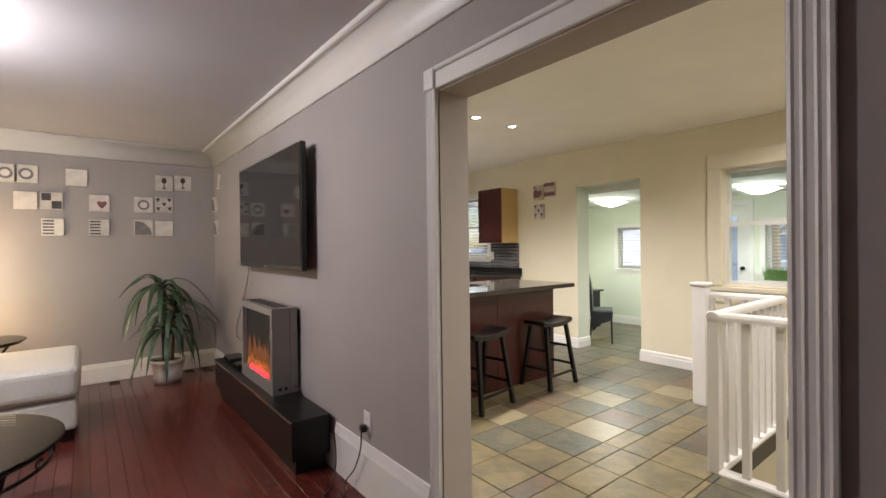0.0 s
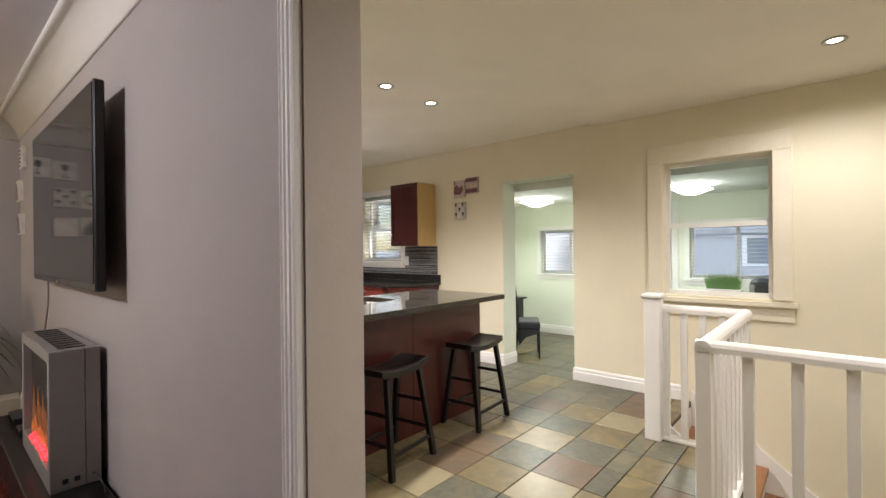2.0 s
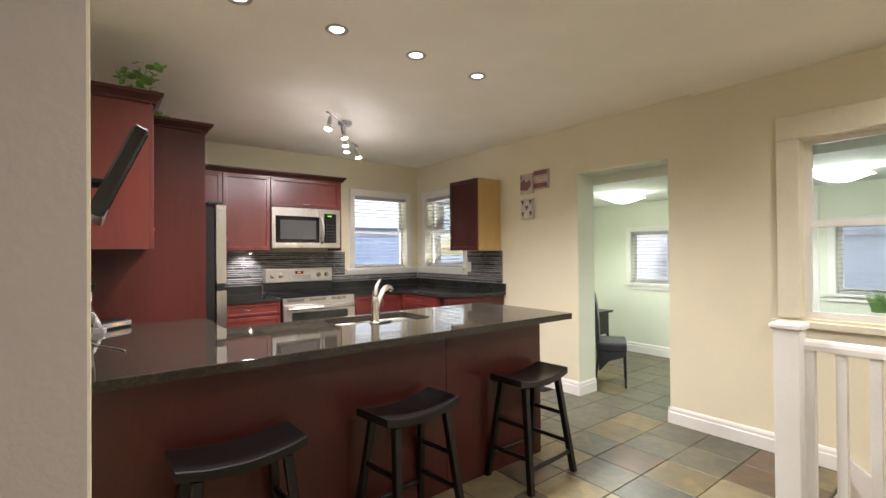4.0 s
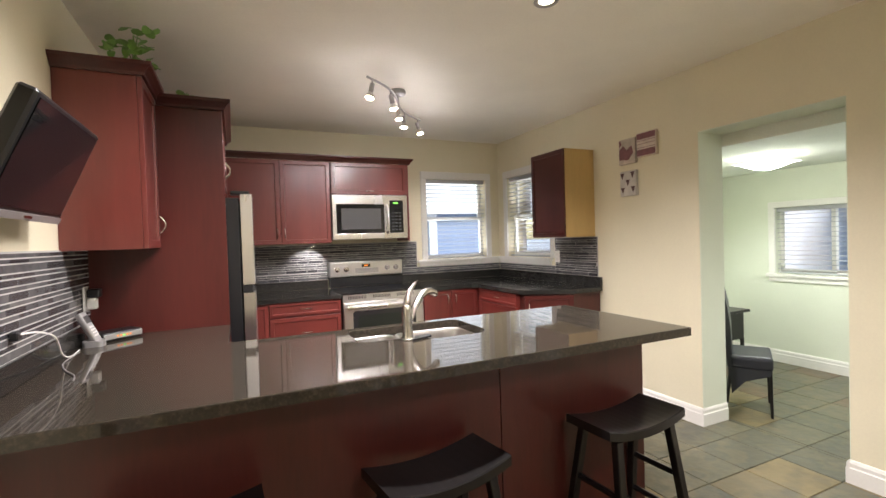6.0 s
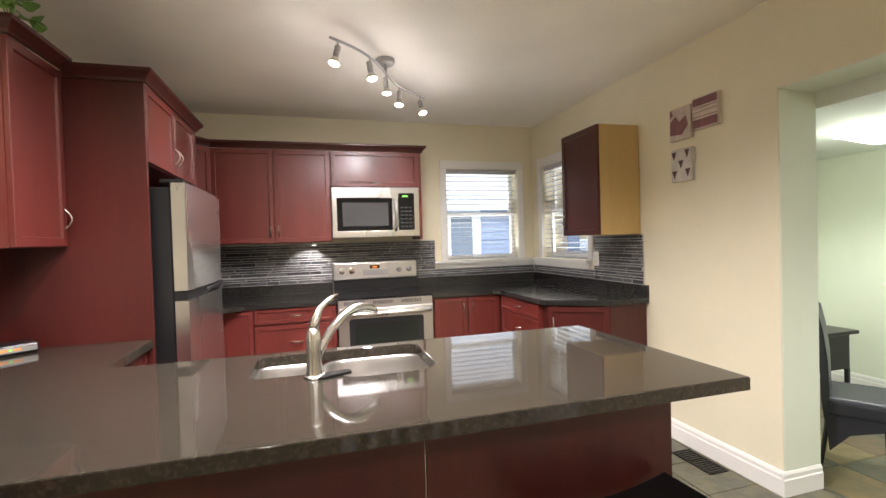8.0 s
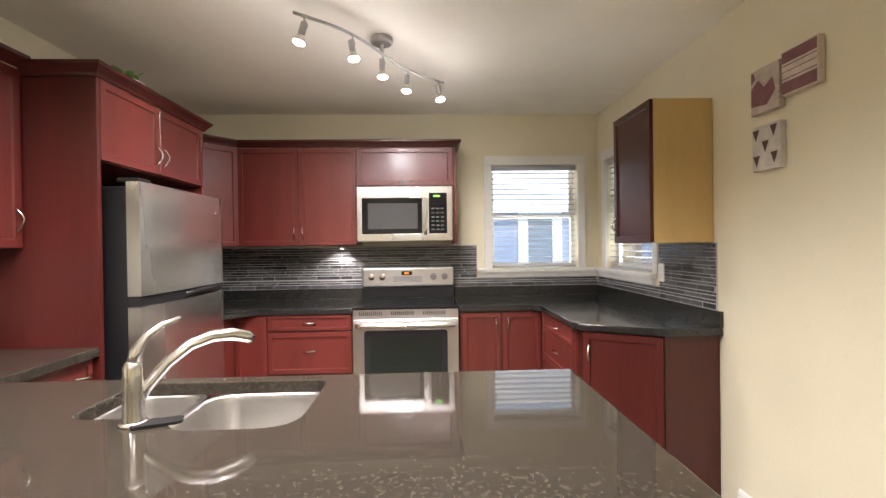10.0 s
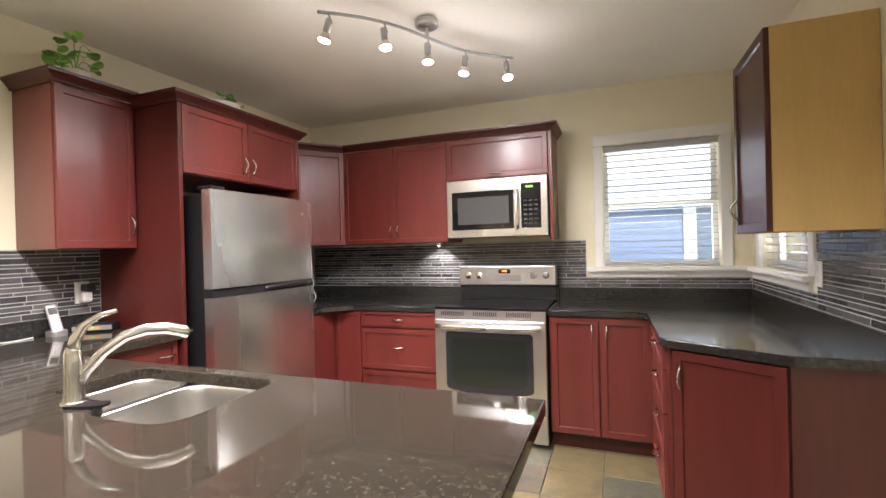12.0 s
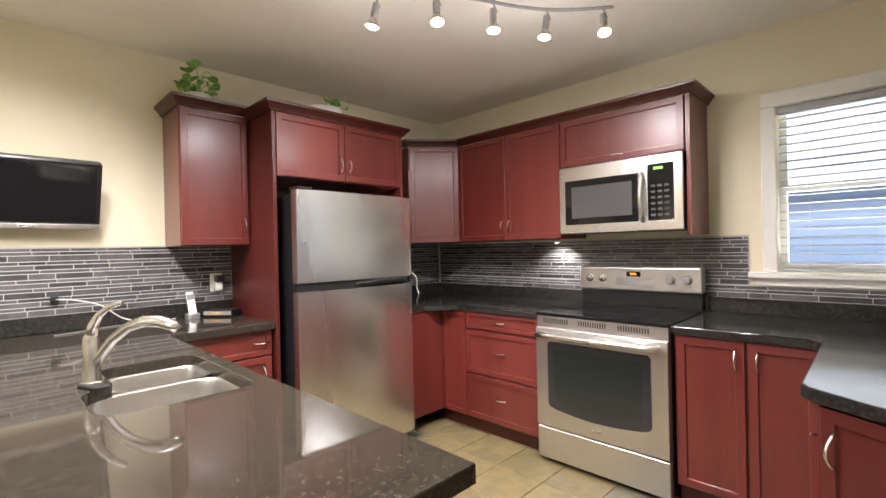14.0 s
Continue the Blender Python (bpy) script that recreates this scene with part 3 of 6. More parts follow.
def trim_ring(m, w, z0, z1, t, out=0.022, top_extra=0.0, left=True, right=True):
    bm = bmesh.new()
    if left:
        box(bm, (-t, 0, z0), (0, out, z1), 0.003)
    if right:
        box(bm, (w, 0, z0), (w + t, out, z1), 0.003)
    box(bm, (-t if left else 0, 0, z1 + 0.0005), (w + (t if right else 0), out + 0.003, z1 + t + top_extra), 0.003)
    return placed(bm, m)


wn1 = thing("window_1", "white double-hung window over the stove counter", "window", (4.35, YN, WZ0), kind="structure")
mN = plane_frame((NX0, YN, 0), (1, 0), (0, -1))
part("window_frame", trim_ring(mN, NX1 - NX0, WZ0, WZ1, 0.065, top_extra=0.015), WHITE, wn1)
part("window_sill", placed(boxes(((-0.13, -0.12, WZ0 - 0.03), (NX1 - NX0 + 0.17, 0.05, WZ0 - 0.002)), ((-0.10, 0, WZ0 - 0.075), (NX1 - NX0 + 0.165, 0.02, WZ0 - 0.0305))), mN), WHITE, wn1)
mNs = plane_frame((NX0, YN + 0.115, 0), (1, 0), (0, -1))
sash(wn1, mNs, NX1 - NX0, WZ0, 1.60)
sash(wn1, plane_frame((NX0, YN + 0.147, 0), (1, 0), (0, -1)), NX1 - NX0, 1.57, WZ1)
blind(plane_frame((NX0, YN + 0.08, 0), (1, 0), (0, -1)), NX1 - NX0, WZ0, WZ1, "white venetian blind lowered in the north kitchen window")
wn2 = thing("window_2", "white double-hung window in the kitchen corner", "window", (XE, 5.3, WZ0), kind="structure")
mE = plane_frame((XE, EY1, 0), (0, -1), (-1, 0))
part("window_frame", trim_ring(mE, EY1 - EY0, WZ0, WZ1, 0.065, top_extra=0.015), WHITE, wn2)
part("window_sill", placed(boxes(((-0.155, -0.12, WZ0 - 0.03), (EY1 - EY0 + 0.02, 0.05, WZ0 - 0.002)), ((-0.18, 0, WZ0 - 0.075), (EY1 - EY0, 0.02, WZ0 - 0.0305))), mE), WHITE, wn2)
mEs = plane_frame((XE + 0.115, EY1, 0), (0, -1), (-1, 0))
sash(wn2, mEs, EY1 - EY0, WZ0, 1.60)
sash(wn2, plane_frame((XE + 0.147, EY1, 0), (0, -1), (-1, 0)), EY1 - EY0, 1.57, WZ1)
blind(plane_frame((XE + 0.08, EY1, 0), (0, -1), (-1, 0)), EY1 - EY0, WZ0, WZ1, "white venetian blind lowered in the east kitchen window")
wn3 = thing("window_3", "inner white-cased double-hung window onto the sunroom", "window", (XE, 1.3, IZ0), kind="structure")
mI = plane_frame((XE, IY1, 0), (0, -1), (-1, 0))
part("window_frame", trim_ring(mI, IY1 - IY0, IZ0, IZ1, 0.12, 0.024, 0.03), mat("cream_white_trim", (0.77, 0.71, 0.55), 0.45), wn3)
part("window_sill", placed(boxes(((-0.15, -0.10, IZ0 - 0.05), (IY1 - IY0 + 0.15, 0.055, IZ0 - 0.015)), ((-0.13, 0, IZ0 - 0.16), (IY1 - IY0 + 0.13, 0.02, IZ0 - 0.0505))), mI), scene.objects["window_frame.002"].data.materials[0], wn3)
sash(wn3, plane_frame((XE + 0.10, IY1, 0), (0, -1), (-1, 0)), IY1 - IY0, IZ0, 1.485)
sash(wn3, plane_frame((XE + 0.132, IY1, 0), (0, -1), (-1, 0)), IY1 - IY0, 1.455, IZ1)
for k, (y0, y1) in enumerate(SW):
    w = thing("window_%d" % (4 + k), "white sliding sunroom window", "window", (SX, (y0 + y1) / 2, SZ0), kind="structure")
    m = plane_frame((SX, y1, 0), (0, -1), (-1, 0))
    part("window_frame", trim_ring(m, y1 - y0, SZ0, SZ1, 0.06), WHITE, w)
    part("window_sill", placed(boxes(((-0.08, -0.12, SZ0 - 0.03), (y1 - y0 + 0.08, 0.04, SZ0 - 0.002)), ((-0.06, 0, SZ0 - 0.08), (y1 - y0 + 0.06, 0.018, SZ0 - 0.0305))), m), WHITE, w)
    half = (y1 - y0) / 2
    sash(w, plane_frame((SX + 0.11, y1, 0), (0, -1), (-1, 0)), half + 0.02, SZ0, SZ1)
    sash(w, plane_frame((SX + 0.143, y0 + half + 0.02, 0), (0, -1), (-1, 0)), half + 0.02, SZ0, SZ1)
    blind(plane_frame((SX + 0.075, y1, 0), (0, -1), (-1, 0)), y1 - y0, SZ0, SZ1, "white venetian blind in the sunroom window", pitch=0.045)
dr = thing("door_1", "white outer door with leaded glass", "door", (SX, 2.55, 0), kind="structure")
part("door_frame", boxes(((SX - 0.02, SD[0] - 0.07, 0), (SX, SD[0], SD[2] + 0.07)), ((SX - 0.02, SD[1], 0), (SX, SD[1] + 0.07, SD[2] + 0.07)), ((SX - 0.02, SD[0], SD[2]), (SX, SD[1], SD[2] + 0.07))), WHITE, dr)
part("door_leaf", boxes(((SX + 0.05, SD[0], 0), (SX + 0.09, SD[0] + 0.14, SD[2])), ((SX + 0.05, SD[1] - 0.14, 0), (SX + 0.09, SD[1], SD[2])), ((SX + 0.05, SD[0] + 0.14, 0), (SX + 0.09, SD[1] - 0.14, 0.75)), ((SX + 0.05, SD[0] + 0.14, SD[2] - 0.14), (SX + 0.09, SD[1] - 0.14, SD[2]))), WHITE, dr)
part("pane", B((SX + 0.066, SD[0] + 0.14, 0.75), (SX + 0.072, SD[1] - 0.14, SD[2] - 0.14)), GLASS, dr).visible_shadow = False
bm = bmesh.new()
for yy in (2.42, 2.68):
    tube(bm, arc((SX + 0.064, yy, 0.76), (SX + 0.064, yy, 1.65), (0, 0.05, 0), 7), 0.004, 5)
for zz in (1.0, 1.35):
    tube(bm, [(SX + 0.064, SD[0] + 0.14, zz), (SX + 0.064, SD[1] - 0.14, zz)], 0.004, 5)
part("lead_came", bm, IRON, dr)
part("door_handle", placed(lathe(bmesh.new(), [(0, 0), (0.025, 0.005), (0.03, 0.03), (0.012, 0.04), (0.012, 0.06)], (0, 0, 0), 12), Matrix.Translation((SX - 0.01, 2.22, 0.95)) @ Matrix.Rotation(radians(90), 4, "Y")), IRON, dr)

# ---- floors ----
HX0, HX1, HY, HY1 = 2.90, 4.06, 0.955, 1.49        # edges of the stairwell
solid("floor", boxes(((XL, HY1, -0.12), (SX + 0.1, YN + 0.1, -0.008)), ((XL, SY, -0.12), (HX0, HY1, -0.008)), ((HX0, HY, -0.12), (HX1, HY1, -0.008)), ((E1, SY, -0.12), (SX + 0.1, HY1, -0.008))), GROUT, "slate tiled floor of kitchen hall and sunroom", "floor", "structure")
solid("floor_living", boxes(((-3.4, SY, -0.12), (XL - 0.002, YL, ZLF - 0.012))), mat("subfloor", (0.03, 0.01, 0.008), 0.8), "dark red hardwood living room floor", "floor", "structure")
solid("floor_basement", boxes(((2.6, SY, -2.7), (E1, 1.7, -2.6))), CREAM, "cream basement floor under the stairs", "floor", "structure")
solid("wall_stairwell", boxes(((HX0 - 0.1, SY, -2.6), (HX0, HY, -0.12)), ((HX0, HY, -2.6), (HX1, HY + 0.1, -0.12)), ((HX1 - 0.1, HY + 0.1, -2.6), (HX1, HY1, -0.12)), ((HX1, HY1, -2.6), (XE, HY1 + 0.1, -0.12))), CREAM, "cream stairwell lining", "wall", "structure")

# ---- stairs and balustrade ----
st = thing("staircase", "oak treads with white risers down to the basement", "stairs", (4.5, 1.3, -0.2), kind="structure")
for k in range(9):
    y1, z = HY1 - 0.25 * k, -0.19 * (k + 1)
    part("tread", B((HX1 + 0.03, y1 - 0.275, z - 0.03), (XE - 0.03, y1, z), 0.006), TREAD, st)
    part("riser", B((HX1 + 0.031, y1 - 0.002, z), (XE - 0.031, y1 + 0.014, z + 0.16)), WHITE, st)
bm = bmesh.new()
for x in (XE - 0.028, HX1 + 0.002):
    a = [bm.verts.new((xx, y, z)) for xx in (x, x + 0.026) for y, z in ((HY1, 0.10), (HY1, -0.30), (HY1 - 2.4, -2.12), (HY1 - 2.4, -1.72))]
    for q in ((0, 1, 2, 3), (7, 6, 5, 4), (0, 4, 5, 1), (1, 5, 6, 2), (2, 6, 7, 3), (3, 7, 4, 0)):
        bm.faces.new([a[i] for i in q])
part("stringer", bm, WHITE, st)
ba = thing("balustrade", "white painted balustrade round the stairwell", "railing", (2.85, 1.0, 0), kind="structure")
RZ = 0.905
part("newel_post", B((3.91, 1.46, 0), (4.01, 1.56, 0.95), 0.004), WHITE, ba)
part("newel_cap", B((3.895, 1.445, 0.9505), (4.025, 1.575, 0.98), 0.008), WHITE, ba)
part("corner_post", B((2.83, 0.965, 0), (2.89, 1.025, RZ - 0.045), 0.003), WHITE, ba)
part("corner_post", B((3.985, 0.975, 0), (4.035, 1.025, RZ - 0.045), 0.003), WHITE, ba)
HR = [(-0.032, 0), (0.032, 0), (0.032, 0.022), (0.026, 0.036), (0.012, 0.045), (-0.012, 0.045), (-0.026, 0.036), (-0.032, 0.022)]
for o, u, n, length in (((2.828, 0.995, RZ - 0.045), (1, 0), (0, 1), 1.212), ((2.86, SY + 0.02, RZ - 0.0452), (0, 1), (1, 0), 0.995 - SY + 0.01), ((4.01, 0.99, RZ - 0.0454), (0, 1), (1, 0), 0.48)):
    part("handrail", extrude(bmesh.new(), HR, plane_frame(o, u, n), length), WHITE, ba)
for o, u, n, length in (((2.89, 0.995, 0), (1, 0), (0, 1), 1.095), ((2.86, SY, 0), (0, 1), (1, 0), 0.965 - SY), ((4.01, 1.025, 0), (0, 1), (1, 0), 0.435)):
    part("shoe_rail", extrude(bmesh.new(), [(-0.04, 0), (0.04, 0), (0.04, 0.012), (0.03, 0.022), (-0.03, 0.022), (-0.04, 0.012)], plane_frame(o, u, n), length), WHITE, ba)
bal = [(2.86, 0.995 - 0.155 * k) for k in range(1, 20)] + [(2.86 + 0.1275 * k, 0.995) for k in range(1, 9)] + [(4.01, 1.115 + 0.11 * k) for k in range(0, 4)]
for x, y in bal:
    part("baluster", B((x - 0.019, y - 0.019, 0.02), (x + 0.019, y + 0.019, RZ - 0.043), 0.002), WHITE, ba)

def rrect(x0, y0, x1, y1, r, n=5):
    pts = []
    for cx, cy, a in ((x1 - r, y1 - r, 0), (x0 + r, y1 - r, 90), (x0 + r, y0 + r, 180), (x1 - r, y0 + r, 270)):
        pts += [(cx + r * math.cos(radians(a + 90 * k / n)), cy + r * math.sin(radians(a + 90 * k / n))) for k in range(n + 1)]
    return pts


def rounded(pts, radii, n=6):
    """A closed outline with each corner rounded by its own radius."""
    out = []
    for k, (p, r) in enumerate(zip(pts, radii)):
        p, a, b = Vector(p), Vector(pts[k - 1]), Vector(pts[(k + 1) % len(pts)])
        u, v = (a - p).normalized() * r, (b - p).normalized() * r
        for i in range(n + 1):
            f = i / n
            out.append(tuple(p + u * (1 - f) ** 2 + v * f * f))
    return out


def pierced(outer, hole, z0, z1, bevel):
    """A slab of any outline with one hole through it and its upper edges eased."""
    bm = bmesh.new()
    rims = []
    for loop in (outer, hole):
        v = [bm.verts.new((x, y, z1)) for x, y in loop]
        rims += [bm.edges.new((v[i], v[(i + 1) % len(v)])) for i in range(len(v))]
    bmesh.ops.triangle_fill(bm, use_beauty=True, use_dissolve=False, edges=rims)
    top = list(bm.faces)
    down = {v: bm.verts.new((v.co.x, v.co.y, z0)) for v in list(bm.verts)}
    for f in top:
        bm.faces.new([down[v] for v in reversed(f.verts)])
    for e in rims:
        a, b = e.verts
        bm.faces.new((a, b, down[b], down[a]))
    bmesh.ops.recalc_face_normals(bm, faces=bm.faces)
    bmesh.ops.bevel(bm, geom=[e for e in rims if e.is_valid], offset=bevel, segments=2, affect="EDGES", profile=0.5)
    return bm


# ---- kitchen: west run and peninsula ----
CT, CN = 0.917, 0.892
X0, X1, Y0, Y1 = XW + 0.002, 3.868, 2.645, 3.50
bx0, bx1, by0, by1, bdiv = 2.485, 3.075, 3.068, 3.445, 2.712
top_ = thing("peninsula_countertop", "polished brown-grey stone countertop with sink cut-out", "countertop", (2.6, 3.0, CT - 0.038))
hole = rounded([(bx0, 3.155), (2.735, 3.155), (2.79, by0), (bx1, by0), (bx1, by1), (bx0, by1)], (0.06, 0.02, 0.05, 0.10, 0.05, 0.05))
part("slab", pierced([(X0, Y0), (X1, Y0), (X1, Y1), (1.975, Y1), (1.975, 4.012), (X0, 4.012)], hole, CT - 0.038, CT, 0.004), STONE, top_)
part("upstand", B((X0, Y0, CT + 0.0005), (X0 + 0.02, 4.012, CT + 0.085), 0.003), LAMINATE, top_, "dark upstand along the wall")
pen = thing("peninsula_cabinet", "dark cherry peninsula base under the stone top", "cabinet", (2.6, 3.1, 0))
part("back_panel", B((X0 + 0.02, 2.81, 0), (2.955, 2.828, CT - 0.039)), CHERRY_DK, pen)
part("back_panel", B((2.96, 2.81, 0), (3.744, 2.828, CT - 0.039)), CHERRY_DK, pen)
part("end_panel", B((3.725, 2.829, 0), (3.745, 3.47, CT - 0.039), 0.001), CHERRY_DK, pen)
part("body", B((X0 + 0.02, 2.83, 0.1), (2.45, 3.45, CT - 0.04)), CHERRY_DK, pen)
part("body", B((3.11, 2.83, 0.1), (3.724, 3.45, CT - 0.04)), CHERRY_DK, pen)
for x, w in ((2.46, 0.31), (2.78, 0.31), (3.12, 0.29), (3.415, 0.30)):
    front(pen, "door", plane_frame((x + w, 3.451, 0.11), (-1, 0), (0, 1)), w, 0.76, handle=("v", 0.05, 0.66))
wc = thing("base_cabinet", "cherry base cabinet beside the refrigerator panel", "cabinet", (1.7, 3.75, 0))
part("body", B((X0 + 0.02, 3.50, 0.1), (1.93, 4.008, CT - 0.04)), CHERRY, wc)
front(wc, "drawer", plane_frame((1.931, 4.006, 0.735), (0, -1), (1, 0)), 0.48, 0.14, rail=0.04, handle=("h", 0.06, 0.07))
front(wc, "door", plane_frame((1.931, 4.006, 0.11), (0, -1), (1, 0)), 0.48, 0.62, handle=("v", 0.05, 0.52))


def bowl(x0, y0, x1, y1, depth, r0):
    bm = bmesh.new()
    rings = []
    for d, z, r in ((-0.012, 0.0, r0), (0.0, 0.0, r0), (0.003, -0.006, r0), (0.006, -0.03, r0), (0.012, -depth + 0.03, r0), (0.018, -depth + 0.012, r0), (0.035, -depth, r0 - 0.01)):
        rings.append([bm.verts.new((x, y, CT - 0.039 + z)) for x, y in rrect(x0 + d, y0 + d, x1 - d, y1 - d, r)])
    for a, b in zip(rings, rings[1:]):
        for i in range(len(a)):
            bm.faces.new((a[i], a[(i + 1) % len(a)], b[(i + 1) % len(a)], b[i]))
    bm.faces.new(rings[-1])
    return bm


sk = thing("sink", "stainless steel double-bowl undermount sink", "sink", (2.78, 3.27, CT - 0.2))
part("bowl", bowl(bx0 + 0.002, 3.157, bdiv - 0.013, by1 - 0.002, 0.15, 0.05), STEEL_SINK, sk, smooth=True)
part("bowl", bowl(bdiv + 0.013, by0 + 0.002, bx1 - 0.002, by1 - 0.002, 0.18, 0.075), STEEL_SINK, sk, smooth=True)
for x, z in ((2.59, CT - 0.188), (2.88, CT - 0.218)):
    part("drain", lathe(bmesh.new(), [(0, 0), (0.03, 0.0), (0.035, 0.004), (0.042, 0.002), (0.042, 0)], (x, 3.28, z), 16), CHROME, sk)
fa = thing("faucet", "brushed nickel single-lever kitchen faucet", "faucet", (2.682, 3.112, CT))
FX, FY = 2.682, 3.112
part("base_plate", lathe(bmesh.new(), [(0, 0), (0.033, 0), (0.033, 0.006), (0.028, 0.01), (0, 0.01)], (FX, FY, CT), 20), CHROME, fa, smooth=True)
part("body", lathe(bmesh.new(), [(0.026, 0.008), (0.0235, 0.03), (0.022, 0.08), (0.0225, 0.115), (0.021, 0.14), (0.015, 0.152), (0, 0.156)], (FX, FY, CT), 20), CHROME, fa, smooth=True)
sp = [(FX + 0.005, FY + 0.004, CT + 0.045), (FX + 0.022, FY + 0.017, CT + 0.085), (FX + 0.055, FY + 0.045, CT + 0.135), (FX + 0.095, FY + 0.078, CT + 0.172), (FX + 0.135, FY + 0.11, CT + 0.187), (FX + 0.172, FY + 0.142, CT + 0.186), (FX + 0.205, FY + 0.168, CT + 0.173), (FX + 0.215, FY + 0.176, CT + 0.163)]
part("spout", tube(bmesh.new(), sp, [0.012, 0.014, 0.015, 0.0155, 0.017, 0.018, 0.017, 0.014], 12), CHROME, fa, smooth=True)
lv = [(FX, FY, CT + 0.135), (FX + 0.006, FY + 0.005, CT + 0.175), (FX + 0.022, FY + 0.018, CT + 0.208), (FX + 0.05, FY + 0.04, CT + 0.232), (FX + 0.08, FY + 0.065, CT + 0.243)]
part("lever", tube(bmesh.new(), lv, [0.018, 0.015, 0.011, 0.0085, 0.0065], 10), CHROME, fa, smooth=True)

# wall tiles are laid at the end of the file


def crown(parent, path, z, material=None):
    """A crown moulding along plan points (wall side on the left of the walk)."""
    prof = [(0.0, 0.0), (0.012, 0.0), (0.016, 0.012), (0.030, 0.030), (0.042, 0.040), (0.044, 0.055), (0.0, 0.055)]
    pts = [Vector(p) for p in path]
    bm = bmesh.new()
    rings = []
    for k, p in enumerate(pts):
        d0 = (pts[k] - pts[k - 1]).normalized() if k else (pts[1] - pts[0]).normalized()
        d1 = (pts[k + 1] - pts[k]).normalized() if k < len(pts) - 1 else d0
        n0, n1 = Vector((d0.y, -d0.x)), Vector((d1.y, -d1.x))
        n = (n0 + n1).normalized()
        n = n / max(0.3, n.dot(n0))
        rings.append([bm.verts.new((p.x + n.x * o, p.y + n.y * o, z + h)) for o, h in prof])
    for a, b in zip(rings, rings[1:]):
        for i in range(len(prof)):
            bm.faces.new((a[i], a[(i + 1) % len(prof)], b[(i + 1) % len(prof)], b[i]))
    bm.faces.new(rings[0])
    bm.faces.new(rings[-1][::-1])
    bmesh.ops.recalc_face_normals(bm, faces=bm.faces)
    part("crown", bm, material or CHERRY_DK, parent, "dark cherry crown moulding")


UB, UT = 1.348, 2.115
uw = thing("wall_cabinet", "cherry wall cabinet with one shaker door", "cabinet", (1.53, 3.75, UB), "wall cabinets")
UW = 2.113
part("body", B((X0, 3.645, UB), (1.645, 4.017, UW)), CHERRY, uw)
front(uw, "door", plane_frame((1.646, 4.015, UB), (0, -1), (1, 0)), 0.368, UW - UB, handle=("v", 0.03, 0.12))
crown(uw, [(X0, 3.645), (1.665, 3.645), (1.665, 4.015)], UW)
fc = thing("refrigerator_surround", "tall cherry panels and cupboard round the refrigerator", "cabinet", (1.7, 4.5, 0))
FX1, FT, FB = 1.975, 2.092, 1.728
# south panel in the darkened cherry: its shade is put into the colour
part("side_panel", B((X0, 4.019, 0), (FX1, 4.041, FT), 0.001), CHERRY_SHADED, fc)
part("side_panel", B((X0, 4.942, 0), (FX1, 4.962, FT), 0.001), CHERRY, fc)
part("body", B((X0, 4.042, FB), (FX1 - 0.02, 4.941, FT)), CHERRY, fc)
front(fc, "door", plane_frame((FX1 - 0.019, 4.491, FB + 0.003), (0, -1), (1, 0)), 0.447, FT - FB - 0.004, handle=("v", 0.03, 0.10))
front(fc, "door", plane_frame((FX1 - 0.019, 4.941, FB + 0.003), (0, -1), (1, 0)), 0.448, FT - FB - 0.004, handle=("v", 0.418, 0.10))
crown(fc, [(1.668, 4.019), (FX1, 4.019), (FX1, 4.962), (1.75, 4.962)], FT - 0.004)

fr = thing("refrigerator", "stainless top-freezer refrigerator with black sides", "refrigerator", (1.75, 4.49, 0))
part("case", B((1.44, 4.09, 0.03), (2.045, 4.90, 1.622), 0.006), BLACK, fr)


def bowed(x0, y0, y1, z0, z1, out, bulge, n=10):
    """A door skin that bows gently outwards."""
    bm = bmesh.new()
    plan = [(x0, y1), (x0, y0)] + [(x0 + out + bulge * math.sin(math.pi * k / n) ** 0.7, y0 + (y1 - y0) * k / n) for k in range(n + 1)]
    prism(bm, plan, z0, z1)
    bmesh.ops.recalc_face_normals(bm, faces=bm.faces)
    return bm


part("freezer_door", bowed(2.05, 4.085, 4.905, 1.125, 1.642, 0.06, 0.018), STEEL, fr)
part("fridge_door", bowed(2.05, 4.085, 4.905, 0.09, 1.075, 0.06, 0.018), STEEL, fr)
part("handle_strip", bowed(2.05, 4.09, 4.90, 1.078, 1.122, 0.05, 0.016), BLACK, fr, "black recessed grip between the doors")
part("handle_lip", tube(bmesh.new(), arc((2.115, 4.45, 1.098), (2.112, 4.86, 1.105), (0.022, 0, 0.006), 9), 0.014, 8), BLACK, fr, smooth=True)
part("hinge_cap", B((2.0, 4.10, 1.6425), (2.10, 4.19, 1.662), 0.004), BLACK, fr)
part("kick_grille", B((2.0, 4.11, 0.015), (2.06, 4.865, 0.085)), BLACK, fr)
part("badge", B((2.119, 4.795, 1.545), (2.1255, 4.845, 1.558), 0.001), CHROME, fr, "small oval maker badge")

